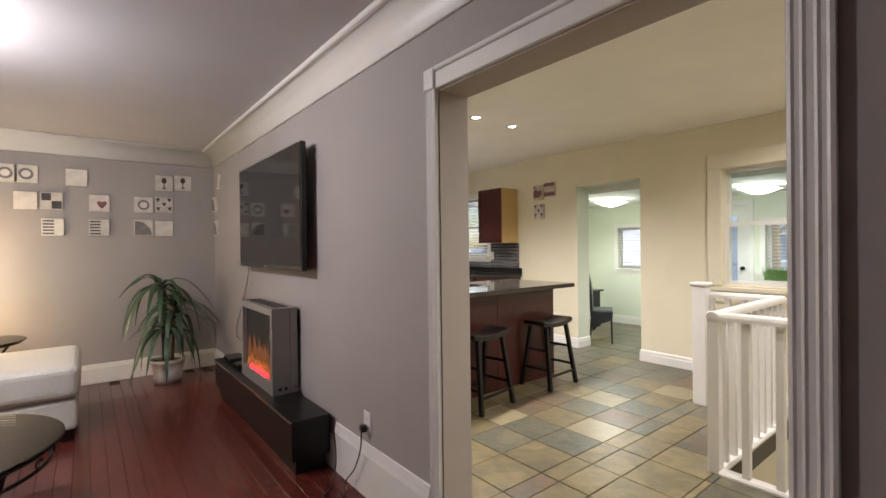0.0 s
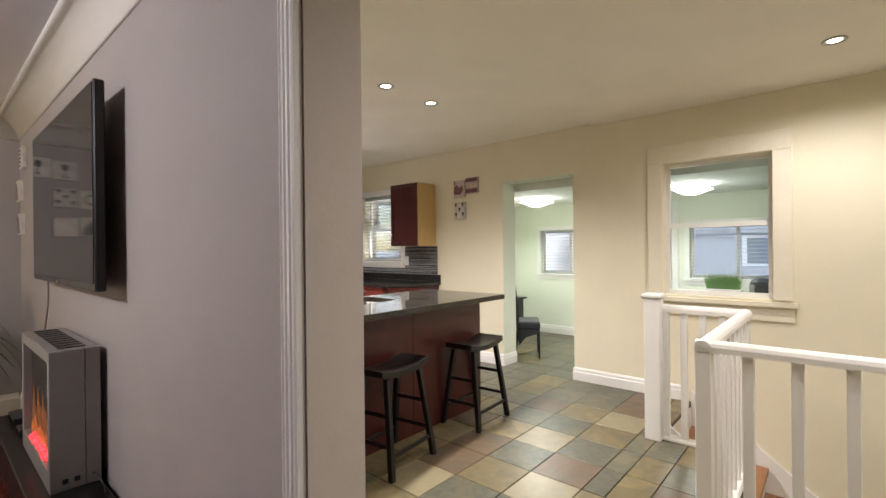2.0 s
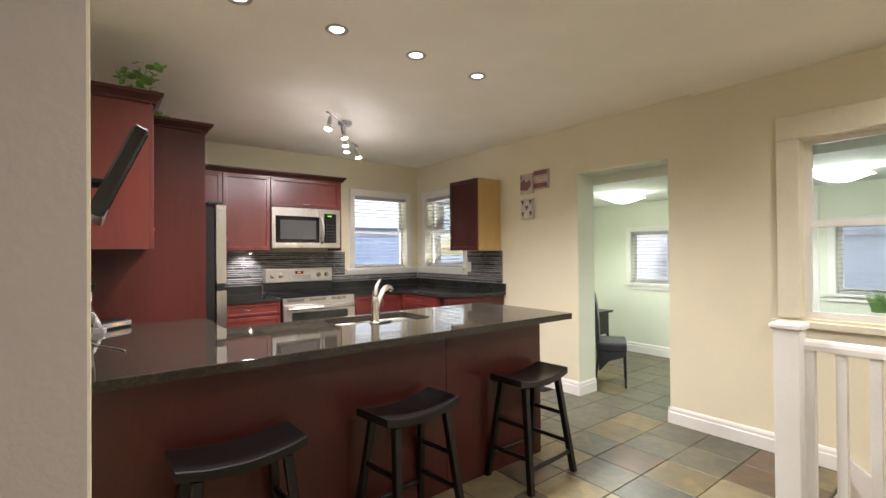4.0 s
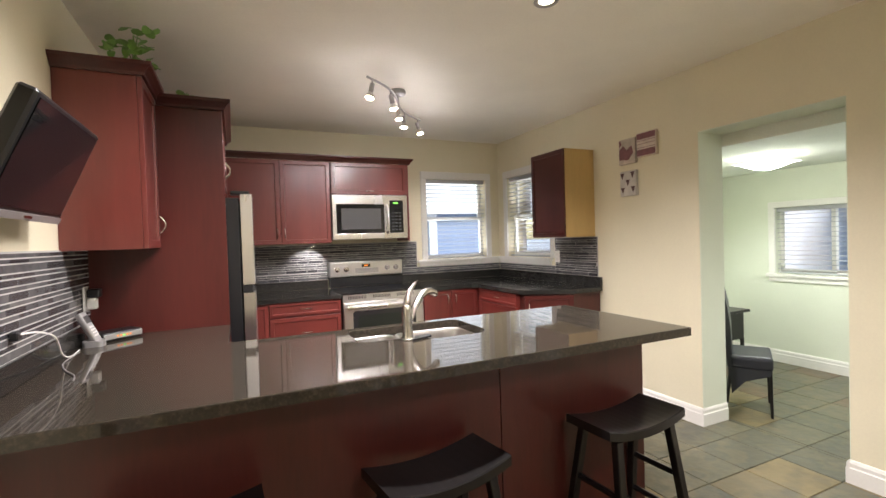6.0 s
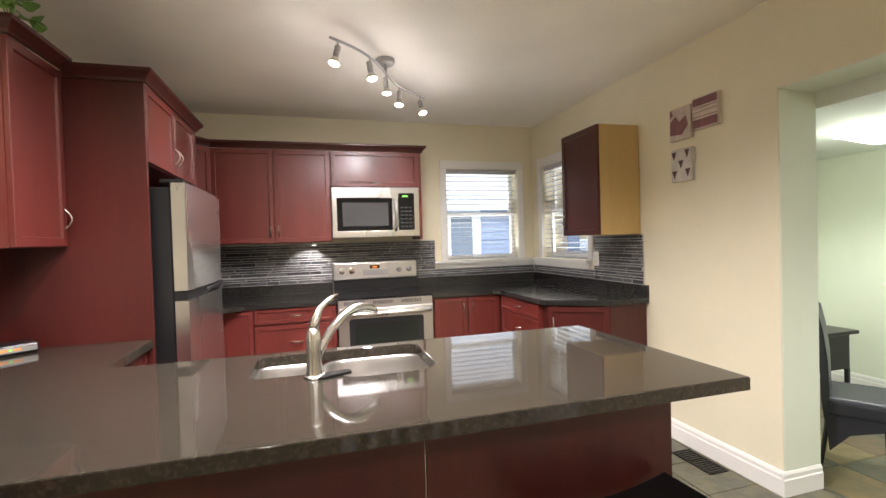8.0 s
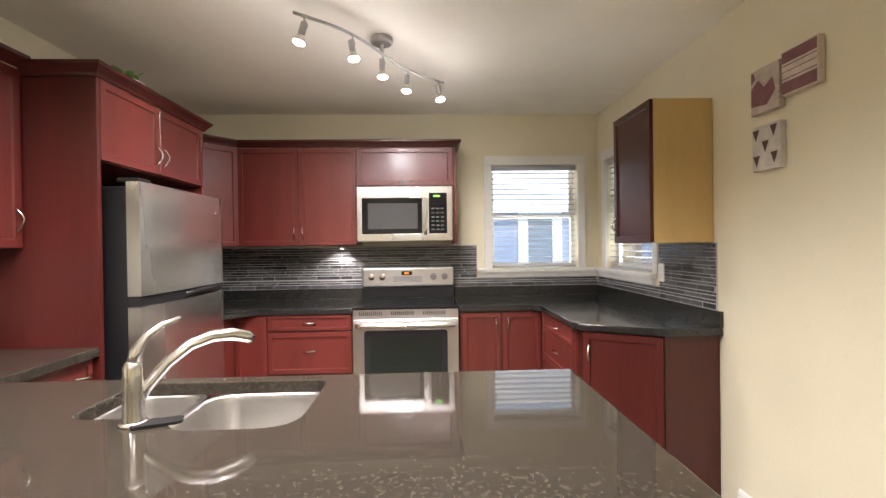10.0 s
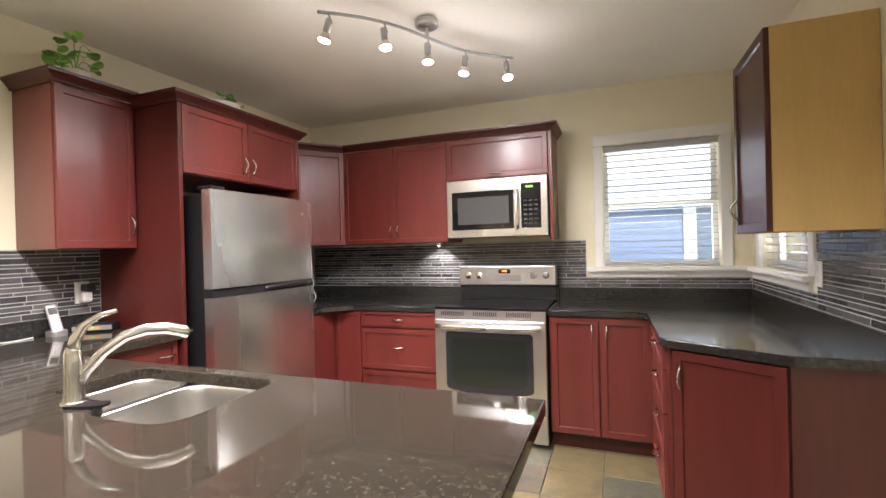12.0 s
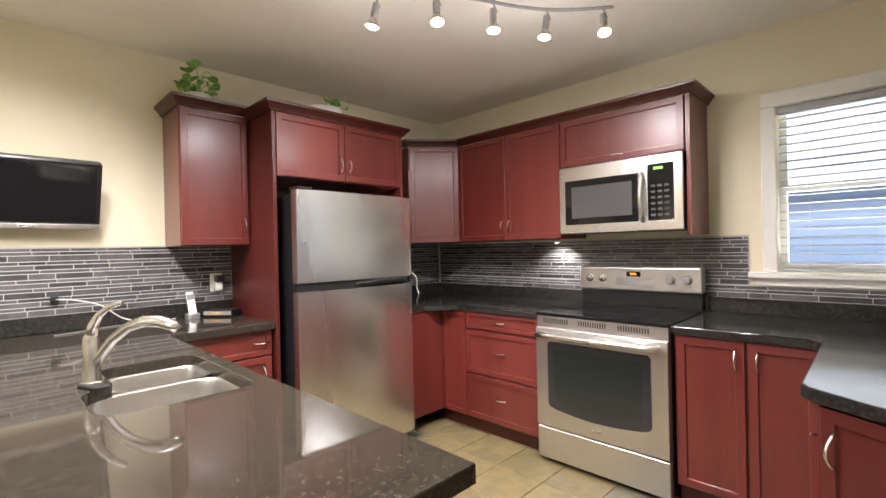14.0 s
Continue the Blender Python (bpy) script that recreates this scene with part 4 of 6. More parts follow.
# ---- kitchen: north run ----
UY = 5.605
ud = thing("corner_wall_cabinet", "cherry diagonal corner wall cabinet", "cabinet", (1.6, 5.7, UB), "wall cabinets")
DG0, DG1 = Vector((1.665, 5.30)), Vector((1.93, UY))
bm = prism(bmesh.new(), [(X0, 5.29), (DG0.x, 5.29), (DG1.x - 0.001, UY), (DG1.x - 0.001, YN - 0.002), (X0, YN - 0.002)], UB, UT)
part("body", bm, CHERRY, ud)
dd = (DG1 - DG0).normalized()
front(ud, "door", plane_frame((DG0.x + 0.004 * dd.y + 0.004 * dd.x, DG0.y - 0.004 * dd.x, UB), dd, (dd.y, -dd.x)), (DG1 - DG0).length - 0.012, UT - UB)
un = thing("wall_cabinet", "two-door cherry wall cabinet over the counter", "cabinet", (2.4, 5.75, UB), "wall cabinets")
part("body", B((1.931, UY + 0.001, UB), (2.852, YN - 0.002, UT)), CHERRY, un)
front(un, "door", plane_frame((1.933, UY, UB), (1, 0), (0, -1)), 0.466, UT - UB, handle=("v", 0.435, 0.10))
front(un, "door", plane_frame((2.401, UY, UB), (1, 0), (0, -1)), 0.45, UT - UB, handle=("v", 0.03, 0.10))
um = thing("wall_cabinet", "cherry lift-up cupboard over the microwave", "cabinet", (3.25, 5.75, 1.81), "wall cabinets")
part("body", B((2.854, UY + 0.001, 1.81), (3.616, YN - 0.002, UT)), CHERRY, um)
part("end_panel", B((3.617, UY - 0.005, UB), (3.64, YN - 0.002, UT), 0.001), CHERRY, um)
front(um, "door", plane_frame((2.855, UY, 1.812), (1, 0), (0, -1)), 0.76, UT - 1.812, handle=("h", 0.38, 0.03))
crown(un, [(X0, 5.28), (DG0.x + 0.01, 5.28), (DG1.x + 0.005, UY - 0.015), (3.64, UY - 0.015), (3.64, YN - 0.003)], UT)
mv = thing("microwave", "stainless over-the-range microwave with black keypad", "microwave", (3.25, 5.7, 1.375))
MX0, MX1, MY, MZ0, MZ1 = 2.857, 3.608, 5.565, 1.377, 1.803
part("case", B((MX0, MY + 0.02, MZ0), (MX1, YN - 0.004, MZ1 - 0.002)), BLACK, mv)
part("front_frame", placed(slab([MX0, MX0 + 0.04, MX0 + 0.51, MX0 + 0.565, MX1 - 0.05, MX1], [MZ0, MZ0 + 0.055, MZ1 - 0.09, MZ1], lambda i, j: (i, j) not in ((1, 1), (3, 1)), -0.02, 0.0, 0.003), Matrix(((1, 0, 0, 0), (0, 0, -1, MY), (0, 1, 0, 0), (0, 0, 0, 1)))), STEEL, mv)
part("window", B((MX0 + 0.04, MY + 0.003, MZ0 + 0.055), (MX0 + 0.51, MY + 0.019, MZ1 - 0.09)), BLACK_GLASS, mv)
part("window_mesh", B((MX0 + 0.085, MY + 0.0005, MZ0 + 0.095), (MX0 + 0.475, MY + 0.0028, MZ1 - 0.13), 0.001), MW_WIN, mv)
kp = part("keypad", B((MX0 + 0.566, MY - 0.002, MZ0 + 0.056), (MX1 - 0.045, MY + 0.019, MZ1 - 0.05), 0.001), BLACK_GLASS, mv)
part("display", B((MX0 + 0.60, MY - 0.004, MZ1 - 0.083), (MX0 + 0.65, MY - 0.0025, MZ1 - 0.069)), DISPLAY, kp, "lit green clock display")
for r in range(6):
    for c in range(3):
        part("key", B((MX0 + 0.583 + 0.037 * c, MY - 0.0035, MZ0 + 0.08 + 0.033 * r), (MX0 + 0.608 + 0.037 * c, MY - 0.0022, MZ0 + 0.093 + 0.033 * r)), MW_WIN, kp)
part("handle", tube(bmesh.new(), arc((MX0 + 0.537, MY, MZ0 + 0.05), (MX0 + 0.537, MY, MZ1 - 0.095), (0, -0.045, 0), 11), 0.013, 10), STEEL, mv, "curved stainless bar handle", smooth=True)
tagged(part("vent_grille", boxes(*[((MX0 + 0.03 + 0.058 * k, MY - 0.001, MZ1 - 0.022), (MX0 + 0.07 + 0.058 * k, MY + 0.001, MZ1 - 0.016)) for k in range(12)]), STEEL, mv), kind="stuff")

SX0, SX1 = 2.860, 3.624
FY0 = 5.26
sv = thing("stove", "freestanding stainless electric range with black glass cooktop", "stove", (3.24, 5.6, 0))
part("body", B((SX0 + 0.003, FY0 + 0.03, 0.03), (SX1 - 0.003, 5.90, CN - 0.012)), BLACK, sv)
part("cooktop", B((SX0 + 0.001, FY0 - 0.012, CN - 0.011), (SX1 - 0.001, 5.82, CN + 0.008), 0.004), BLACK_GLASS, sv, "black glass ceramic cooktop")
for x, y, r in ((3.06, 5.42, 0.095), (3.43, 5.42, 0.08), (3.06, 5.68, 0.075), (3.43, 5.68, 0.1)):
    part("burner_ring", lathe(bmesh.new(), [(r - 0.006, 0), (r - 0.006, 0.0008), (r, 0.0008), (r, 0)], (x, y, CN + 0.008), 32), OVEN_RIM, sv)
part("backguard", B((SX0 + 0.004, 5.835, CN + 0.008), (SX1 - 0.004, 5.905, CN + 0.105)), BLACK, sv)
pn = part("control_panel", B((SX0, 5.815, CN + 0.105), (SX1, 5.905, CN + 0.262), 0.012, seg=3), STEEL_R, sv)
part("panel_display", B((3.185, 5.811, CN + 0.20), (3.275, 5.8149, CN + 0.232)), BLACK_GLASS, pn)
part("clock", B((3.21, 5.8095, CN + 0.21), (3.25, 5.8108, CN + 0.224)), AMBER, pn, "lit amber clock digits")
part("button_field", B((3.12, 5.813, CN + 0.14), (3.36, 5.8149, CN + 0.19)), SILVER, pn)
for x in (2.935, 3.025, 3.455, 3.55):
    part("knob", placed(lathe(bmesh.new(), [(0.027, 0), (0.027, 0.006), (0.021, 0.008), (0.019, 0.026), (0, 0.028)], (0, 0, 0), 16), Matrix.Translation((x, 5.8149, CN + 0.185)) @ Matrix.Rotation(radians(90), 4, "X")), CHROME if x < 3.2 else INK_GREY, pn, smooth=False)
part("vent_trim", B((SX0 + 0.004, FY0 - 0.006, 0.815), (SX1 - 0.004, FY0 + 0.03, CN - 0.012)), STEEL_R, sv)
tagged(part("vent_slots", boxes(*[((SX0 + 0.05 + 0.014 * k + 0.06 * (k // 12), FY0 - 0.0075, 0.84), (SX0 + 0.056 + 0.014 * k + 0.06 * (k // 12), FY0 - 0.0062, 0.868)) for k in range(36)]), BLACK, sv), kind="stuff")
od = part("oven_door", placed(slab([SX0 + 0.004, SX0 + 0.10, SX1 - 0.10, SX1 - 0.004], [0.225, 0.33, 0.72, 0.812], lambda i, j: True, -0.03, 0.022, 0.004), Matrix(((1, 0, 0, 0), (0, 0, -1, FY0), (0, 1, 0, 0), (0, 0, 0, 1)))), STEEL_R, sv)
ODM = Matrix(((1, 0, 0, 0), (0, 0, -1, FY0), (0, 1, 0, 0), (0, 0, 0, 1)))


def oven_outline(inset, bow):
    """The oven window's outline, its lower edge bowed downwards."""
    a, b, lo, hi = SX0 + 0.085 + inset, SX1 - 0.085 - inset, 0.345 + inset, 0.735 - inset
    low = [(a + (b - a) * k / 12, lo - bow * math.sin(math.pi * k / 12)) for k in range(1, 12)]
    return [(a, hi - 0.015), (a, lo + 0.02), (a + 0.012, lo + 0.004)] + low + [(b - 0.012, lo + 0.004), (b, lo + 0.02), (b, hi - 0.015), (b - 0.015, hi), (a + 0.015, hi)]


part("window_surround", placed(prism(bmesh.new(), oven_outline(0, 0.028), 0.0225, 0.0262), ODM), OVEN_RIM, od, "dark grey glass border")
part("window", placed(prism(bmesh.new(), oven_outline(0.042, 0.02), 0.0264, 0.0282), ODM), GREY_WIN, od, "dark reflective oven window")
for z in (0.47, 0.56):
    part("rack", placed(B((SX0 + 0.15, z, 0.0283), (SX1 - 0.15, z + 0.003, 0.0288)), ODM), OVEN_RIM, od, "faint oven rack behind the glass")
hb = tube(bmesh.new(), arc((SX0 + 0.03, FY0 - 0.06, 0.775), (SX1 - 0.03, FY0 - 0.06, 0.775), (0, -0.012, 0), 9), 0.017, 12)
for x in (SX0 + 0.05, SX1 - 0.05):
    tube(hb, [(x, FY0 - 0.06, 0.775), (x, FY0 - 0.02, 0.775)], 0.014, 8)
part("handle", hb, STEEL, od, "stainless bar handle", smooth=True)
part("badge", B((3.215, FY0 - 0.0265, 0.262), (3.27, FY0 - 0.0222, 0.277), 0.001), CHROME, od)
part("storage_drawer", B((SX0 + 0.004, FY0 - 0.018, 0.03), (SX1 - 0.004, FY0 + 0.03, 0.215), 0.004), STEEL_R, sv)

CF = 5.30
for name_, label_, outline, rise in (("north_countertop", "dark grey laminate countertop beside the stove", [(X0, 4.964), (2.03, 4.964), (2.03, 5.10), (2.19, CF - 0.03), (SX0 - 0.004, CF - 0.03), (SX0 - 0.004, YN - 0.004), (X0, YN - 0.004)], boxes(((X0 + 0.002, YN - 0.022, CN + 0.001), (SX0 - 0.004, YN - 0.002, CN + 0.085)), ((X0 + 0.002, 4.966, CN + 0.001), (X0 + 0.022, YN - 0.023, CN + 0.085)))),
                                   ("corner_countertop", "dark grey laminate countertop round the window corner", [(SX1 + 0.004, CF - 0.03), (4.16, CF - 0.03), (4.215, CF - 0.09), (4.215, 4.53), (4.235, 4.49), (4.58, 4.285), (4.625, 4.262), (XE - 0.004, 4.262), (XE - 0.004, YN - 0.004), (SX1 + 0.004, YN - 0.004)], boxes(((SX1 + 0.004, YN - 0.022, CN + 0.001), (XE - 0.023, YN - 0.002, CN + 0.085)), ((XE - 0.022, 4.262, CN + 0.001), (XE - 0.002, YN - 0.002, CN + 0.085))))):
    c_ = thing(name_, label_, "countertop", (outline[0][0], outline[0][1], CN - 0.036))
    part("slab", prism(bmesh.new(), outline, CN - 0.036, CN, 0.006), LAMINATE, c_)
    part("upstand", rise, LAMINATE, c_)
nb = thing("base_cabinet", "cherry corner base cabinet with narrow door", "cabinet", (1.9, 5.6, 0), "base cabinets")
part("body", prism(bmesh.new(), [(X0 + 0.02, 4.966), (2.0, 4.966), (2.0, CF), (2.248, CF), (2.248, YN - 0.004), (X0 + 0.02, YN - 0.004)], 0.1, CN - 0.037), CHERRY, nb)
front(nb, "door", plane_frame((2.022, CF - 0.001, 0.11), (1, 0), (0, -1)), 0.225, 0.735, rail=0.045)
part("side_door", B((2.0005, 4.97, 0.11), (2.018, CF - 0.002, 0.845), 0.002), CHERRY, nb)
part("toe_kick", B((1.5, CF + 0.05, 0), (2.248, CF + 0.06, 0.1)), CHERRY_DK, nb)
nd = thing("drawer_cabinet", "cherry three-drawer base cabinet beside the stove", "cabinet", (2.55, 5.6, 0), "base cabinets")
part("body", B((2.25, CF, 0.1), (2.852, YN - 0.004, CN - 0.037)), CHERRY, nd)
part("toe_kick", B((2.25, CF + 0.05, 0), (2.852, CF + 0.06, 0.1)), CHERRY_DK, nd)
for z, h in ((0.735, 0.115), (0.425, 0.30), (0.115, 0.30)):
    front(nd, "drawer", plane_frame((2.252, CF - 0.001, z), (1, 0), (0, -1)), 0.598, h, rail=0.035 if h < 0.2 else 0.05, handle=("h", 0.299, h / 2 if h < 0.2 else h * 0.55))
rb = thing("base_cabinet", "two-door cherry base cabinet under the laminate corner", "cabinet", (3.9, 5.6, 0), "base cabinets")
part("body", B((SX1 + 0.01, CF, 0.1), (4.245, YN - 0.004, CN - 0.037)), CHERRY, rb)
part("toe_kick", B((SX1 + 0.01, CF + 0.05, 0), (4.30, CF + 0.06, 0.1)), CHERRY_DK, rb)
front(rb, "door", plane_frame((SX1 + 0.022, CF - 0.001, 0.11), (1, 0), (0, -1)), 0.288, 0.735, handle=("v", 0.25, 0.65))
front(rb, "door", plane_frame((SX1 + 0.318, CF - 0.001, 0.11), (1, 0), (0, -1)), 0.288, 0.735, handle=("v", 0.04, 0.65))
eb = thing("drawer_cabinet", "cherry drawer base cabinet under the corner window", "cabinet", (4.6, 5.0, 0), "base cabinets")
part("body", B((4.246, 4.575, 0.1), (XE - 0.004, YN - 0.004, CN - 0.037)), CHERRY, eb)
part("toe_kick", B((4.30, 4.60, 0), (4.31, CF, 0.1)), CHERRY_DK, eb)
for z, h in ((0.735, 0.115), (0.535, 0.195), (0.325, 0.205), (0.115, 0.205)):
    front(eb, "drawer", plane_frame((4.245, 5.24, z), (0, -1), (-1, 0)), 0.66, h, rail=0.035, handle=("h", 0.33, h / 2))
dc = thing("angled_base_cabinet", "cherry angled end base cabinet with tall door", "cabinet", (4.6, 4.4, 0), "base cabinets")
A0, A1 = Vector((4.262, 4.515)), Vector((4.622, 4.292))
# same cherry as the run; body and door darkened to paint in shade
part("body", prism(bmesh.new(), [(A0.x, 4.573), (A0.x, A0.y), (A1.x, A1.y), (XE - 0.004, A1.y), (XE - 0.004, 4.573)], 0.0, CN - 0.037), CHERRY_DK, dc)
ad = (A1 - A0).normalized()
front(dc, "door", plane_frame((A0.x + ad.y * 0.001 + ad.x * 0.008, A0.y - ad.x * 0.001 + ad.y * 0.008, 0.11), ad, (ad.y, -ad.x)), (A1 - A0).length - 0.014, 0.735, CHERRY_SHADED, handle=("v", 0.035, 0.62))
ue = thing("wall_cabinet", "cherry wall cabinet with raw maple side", "cabinet", (4.76, 4.57, 1.335), "wall cabinets")
part("body", B((4.592, 4.335, 1.335), (XE - 0.003, 4.79, 2.095)), MAPLE, ue, "raw yellow maple carcass side")
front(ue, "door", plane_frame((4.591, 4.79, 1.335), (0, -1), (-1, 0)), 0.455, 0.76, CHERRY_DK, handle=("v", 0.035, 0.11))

# ---- ceiling fixtures ----
# fixtures for every pot, the two added unseen hall ones included
for px, py in POTS:
    zc = ZH if py < 2.33 else ZC
    pot = thing("recessed_light", "small lit recessed ceiling light with nickel rim", "light", (px, py, zc - 0.01), "recessed ceiling lights")
    part("rim", lathe(bmesh.new(), [(0.038, 0.0), (0.056, 0.0), (0.06, -0.004), (0.056, -0.008), (0.042, -0.008), (0.036, -0.004)], (px, py, zc - 0.0005), 24), SILVER, pot, smooth=True)
    part("bulb", lathe(bmesh.new(), [(0, -0.004), (0.02, -0.0045), (0.034, -0.002), (0.035, -0.0005), (0, -0.0005)], (px, py, zc), 20), BULB, pot)
tl = thing("track_light", "wavy nickel track light with five lit heads", "light", (3.147, 4.494, 2.44))
TA, TB = Vector((2.81, 4.06, 2.389)), Vector((3.52, 4.93, 2.389))
tdir = (TB - TA).normalized()
tside = Vector((tdir.y, -tdir.x, 0))


def track(f):
    return TA.lerp(TB, f) + tside * 0.045 * math.sin(2 * math.pi * f)


part("canopy", lathe(bmesh.new(), [(0, 0), (0.058, 0), (0.06, -0.006), (0.06, -0.026), (0.052, -0.034), (0, -0.036)], (3.165, 4.494, ZC - 0.0005), 24), SILVER, tl, smooth=False)
part("stem", tube(bmesh.new(), [(3.165, 4.494, ZC - 0.03), (3.165, 4.494, 2.389)], 0.01, 8), SILVER, tl)
part("bar", tube(bmesh.new(), [track(k / 24) for k in range(25)], 0.0075, 8), SILVER, tl, smooth=True)
AIM = [(-0.25, -0.10), (0.16, -0.12), (0.04, -0.05), (-0.08, -0.10), (0.18, -0.25)]
for k, (ax, ay) in enumerate(AIM):
    p = track(0.04 + 0.23 * k)
    d = Vector((ax, ay, -1)).normalized()
    j = p + Vector((0, 0, -0.05))
    hd = part("head", tube(bmesh.new(), [j - d * 0.022, j - d * 0.02, j + d * 0.02, j + d * 0.042], [0.010, 0.015, 0.016, 0.015], 12), SILVER, tl, smooth=False)
    part("yoke", tube(bmesh.new(), [p, p + Vector((0.006, 0.004, -0.02)), j + Vector((0.016, 0.008, 0))], 0.0045, 6), SILVER, hd)
    part("reflector", tube(bmesh.new(), [j + d * 0.042, j + d * 0.06, j + d * 0.078], [0.014, 0.024, 0.030], 16, False), CHROME, hd, smooth=True)
    part("bulb", tube(bmesh.new(), [j + d * 0.0775, j + d * 0.0835], [0.027, 0.022], 16), BULB, hd)
    lamp("track_lamp", "POINT", tuple(j + d * 0.115), (0, 0, 0), TRACK_W, WARM, 0.03)
    q = j + d * 0.10
    lamp("track_spot", "SPOT", tuple(q), tuple(q + Vector((ax * 1.5 - 0.15, ay + (0.5, 0.2, 0.6, 0.1, 0.4)[k], -1))), TRACK_S, WARM, 0.03, 140, 0.9)
for x, y in ((5.97, 1.70), (5.98, 3.52)):
    s = thing("flush_ceiling_light", "lit square glass flush ceiling light", "light", (x, y, SC), "sunroom ceiling lights")
    part("pan", lathe(bmesh.new(), [(0, 0), (0.07, 0), (0.07, -0.06), (0, -0.06)], (x, y, SC - 0.001), 20), WHITE, s)
    bm = bmesh.new()
    n = 10
    g = [[bm.verts.new((x + 0.17 * u, y + 0.17 * v, SC - 0.05 - 0.06 * (1 - u * u) * (1 - v * v))) for v in (2 * b / n - 1 for b in range(n + 1))] for u in (2 * a / n - 1 for a in range(n + 1))]
    for a in range(n):
        for b in range(n):
            bm.faces.new((g[a][b], g[a + 1][b], g[a + 1][b + 1], g[a][b + 1]))
    part("shade", bm, SHADE_LIT, s, "glowing frosted square glass", smooth=True).visible_shadow = False
lc = thing("flush_ceiling_light", "lit round glass flush ceiling light", "light", (-0.75, 2.9, ZLC))
part("pan", lathe(bmesh.new(), [(0, 0), (0.16, 0), (0.16, -0.03), (0, -0.03)], (-0.75, 2.9, ZLC - 0.001), 24), WHITE, lc)
part("shade", lathe(bmesh.new(), [(0.155, -0.03), (0.14, -0.07), (0.08, -0.10), (0, -0.11)], (-0.75, 2.9, ZLC), 24), SHADE_LIT, lc, smooth=True).visible_shadow = False
pk = thing("puck_light", "small under-cabinet spot on a white cord", "light", (2.68, 5.79, UB))
part("head", lathe(bmesh.new(), [(0, 0), (0.03, 0), (0.032, -0.02), (0.02, -0.028), (0, -0.024)], (2.70, 5.78, UB - 0.0005), 16), SILVER, pk)
part("bulb", lathe(bmesh.new(), [(0, -0.027), (0.014, -0.03), (0.016, -0.025)], (2.70, 5.78, UB), 12), BULB, pk)
cord = [(2.67, 5.78, UB - 0.012)]
for k in range(1, 10):
    cord.append((2.67 - 0.09 * k, 5.66 + 0.02 * math.sin(k), UB - 0.008 - 0.012 * (k % 2)))
part("cord", tube(bmesh.new(), cord, 0.003, 5), WHITE, pk)

# ---- stools ----
def stool(x, y, turn, label):
    s = thing("bar_stool", label, "stool", (0, 0, 0), "bar stools at the peninsula")
    bm = bmesh.new()
    nx, w, d, h = 12, 0.225, 0.118, 0.597
    rows = []
    for i in range(nx + 1):
        u = 2 * i / nx - 1
        z = h - 0.018 + 0.030 * u * u
        rows.append([bm.verts.new((w * u, dd * (0.96 + 0.04 * (1 - u * u)), z + dz)) for dd, dz in ((-d, -0.003), (-d, -0.034), (d, -0.034), (d, -0.003), (d - 0.005, 0.001), (-d + 0.005, 0.001))])
    for a, b in zip(rows, rows[1:]):
        for i in range(6):
            bm.faces.new((a[i], a[(i + 1) % 6], b[(i + 1) % 6], b[i]))
    bm.faces.new(rows[0])
    bm.faces.new(rows[-1][::-1])
    bmesh.ops.recalc_face_normals(bm, faces=bm.faces)
    part("seat", bm, BLACK_WOOD, s, "saddle-shaped glossy black seat")
    top = {(a, b): Vector((a * 0.155, b * 0.085, h - 0.045)) for a in (-1, 1) for b in (-1, 1)}
    foot = {(a, b): Vector((a * 0.205, b * 0.158, 0)) for a in (-1, 1) for b in (-1, 1)}
    for k in top:
        t, f = top[k], foot[k]
        bm = bmesh.new()
        q = [bm.verts.new(p + Vector((sx * 0.017, sy * 0.017, 0))) for p in (f, t) for sx, sy in ((-1, -1), (1, -1), (1, 1), (-1, 1))]
        for idx in ((3, 2, 1, 0), (4, 5, 6, 7), (0, 1, 5, 4), (1, 2, 6, 5), (2, 3, 7, 6), (3, 0, 4, 7)):
            bm.faces.new([q[i] for i in idx])
        bmesh.ops.bevel(bm, geom=list(bm.edges), offset=0.003, segments=1, affect="EDGES")
        part("leg", bm, BLACK_WOOD, s)
    for a, b, f in (((-1, -1), (1, -1), 0.22), ((-1, 1), (1, 1), 0.22), ((-1, -1), (-1, 1), 0.32), ((1, -1), (1, 1), 0.32), ((-1, -1), (-1, 1), 0.62), ((1, -1), (1, 1), 0.62)):
        p, q = foot[a].lerp(top[a], f), foot[b].lerp(top[b], f)
        part("stretcher", tube(bmesh.new(), [p, q], 0.013, 6), BLACK_WOOD, s)
    s.matrix_basis = pose(x, y, 0, 0, 0, turn)
    return s


st1 = stool(3.47, 2.655, 4, "black wooden saddle bar stool near the peninsula end")
for x, y, a in ((2.60, 2.635, 8), (1.84, 2.65, 2)):
    tagged(copy_thing(st1, pose(x, y, 0, 0, 0, a)), "black wooden saddle bar stool under the peninsula overhang")

# ---- wall television in the kitchen ----
kt = thing("small_television", "small black television tilted on a wall arm", "television", (1.52, 3.05, 1.6))
mk = Matrix.Translation((1.505, 3.035, 1.605)) @ Matrix.Rotation(radians(90), 4, "Z") @ Matrix.Rotation(radians(23), 4, "X")
part("cabinet", placed(B((-0.285, 0.0, -0.175), (0.285, 0.05, 0.175), 0.008), mk), BLACK, kt)
part("screen", placed(B((-0.262, -0.0035, -0.14), (0.262, 0.0, 0.158)), mk), SCREEN, kt, "glossy black screen")
part("speaker_strip", placed(B((-0.284, -0.004, -0.173), (0.284, -0.0005, -0.150), 0.001), mk), SILVER, kt, "silver lower edge strip")
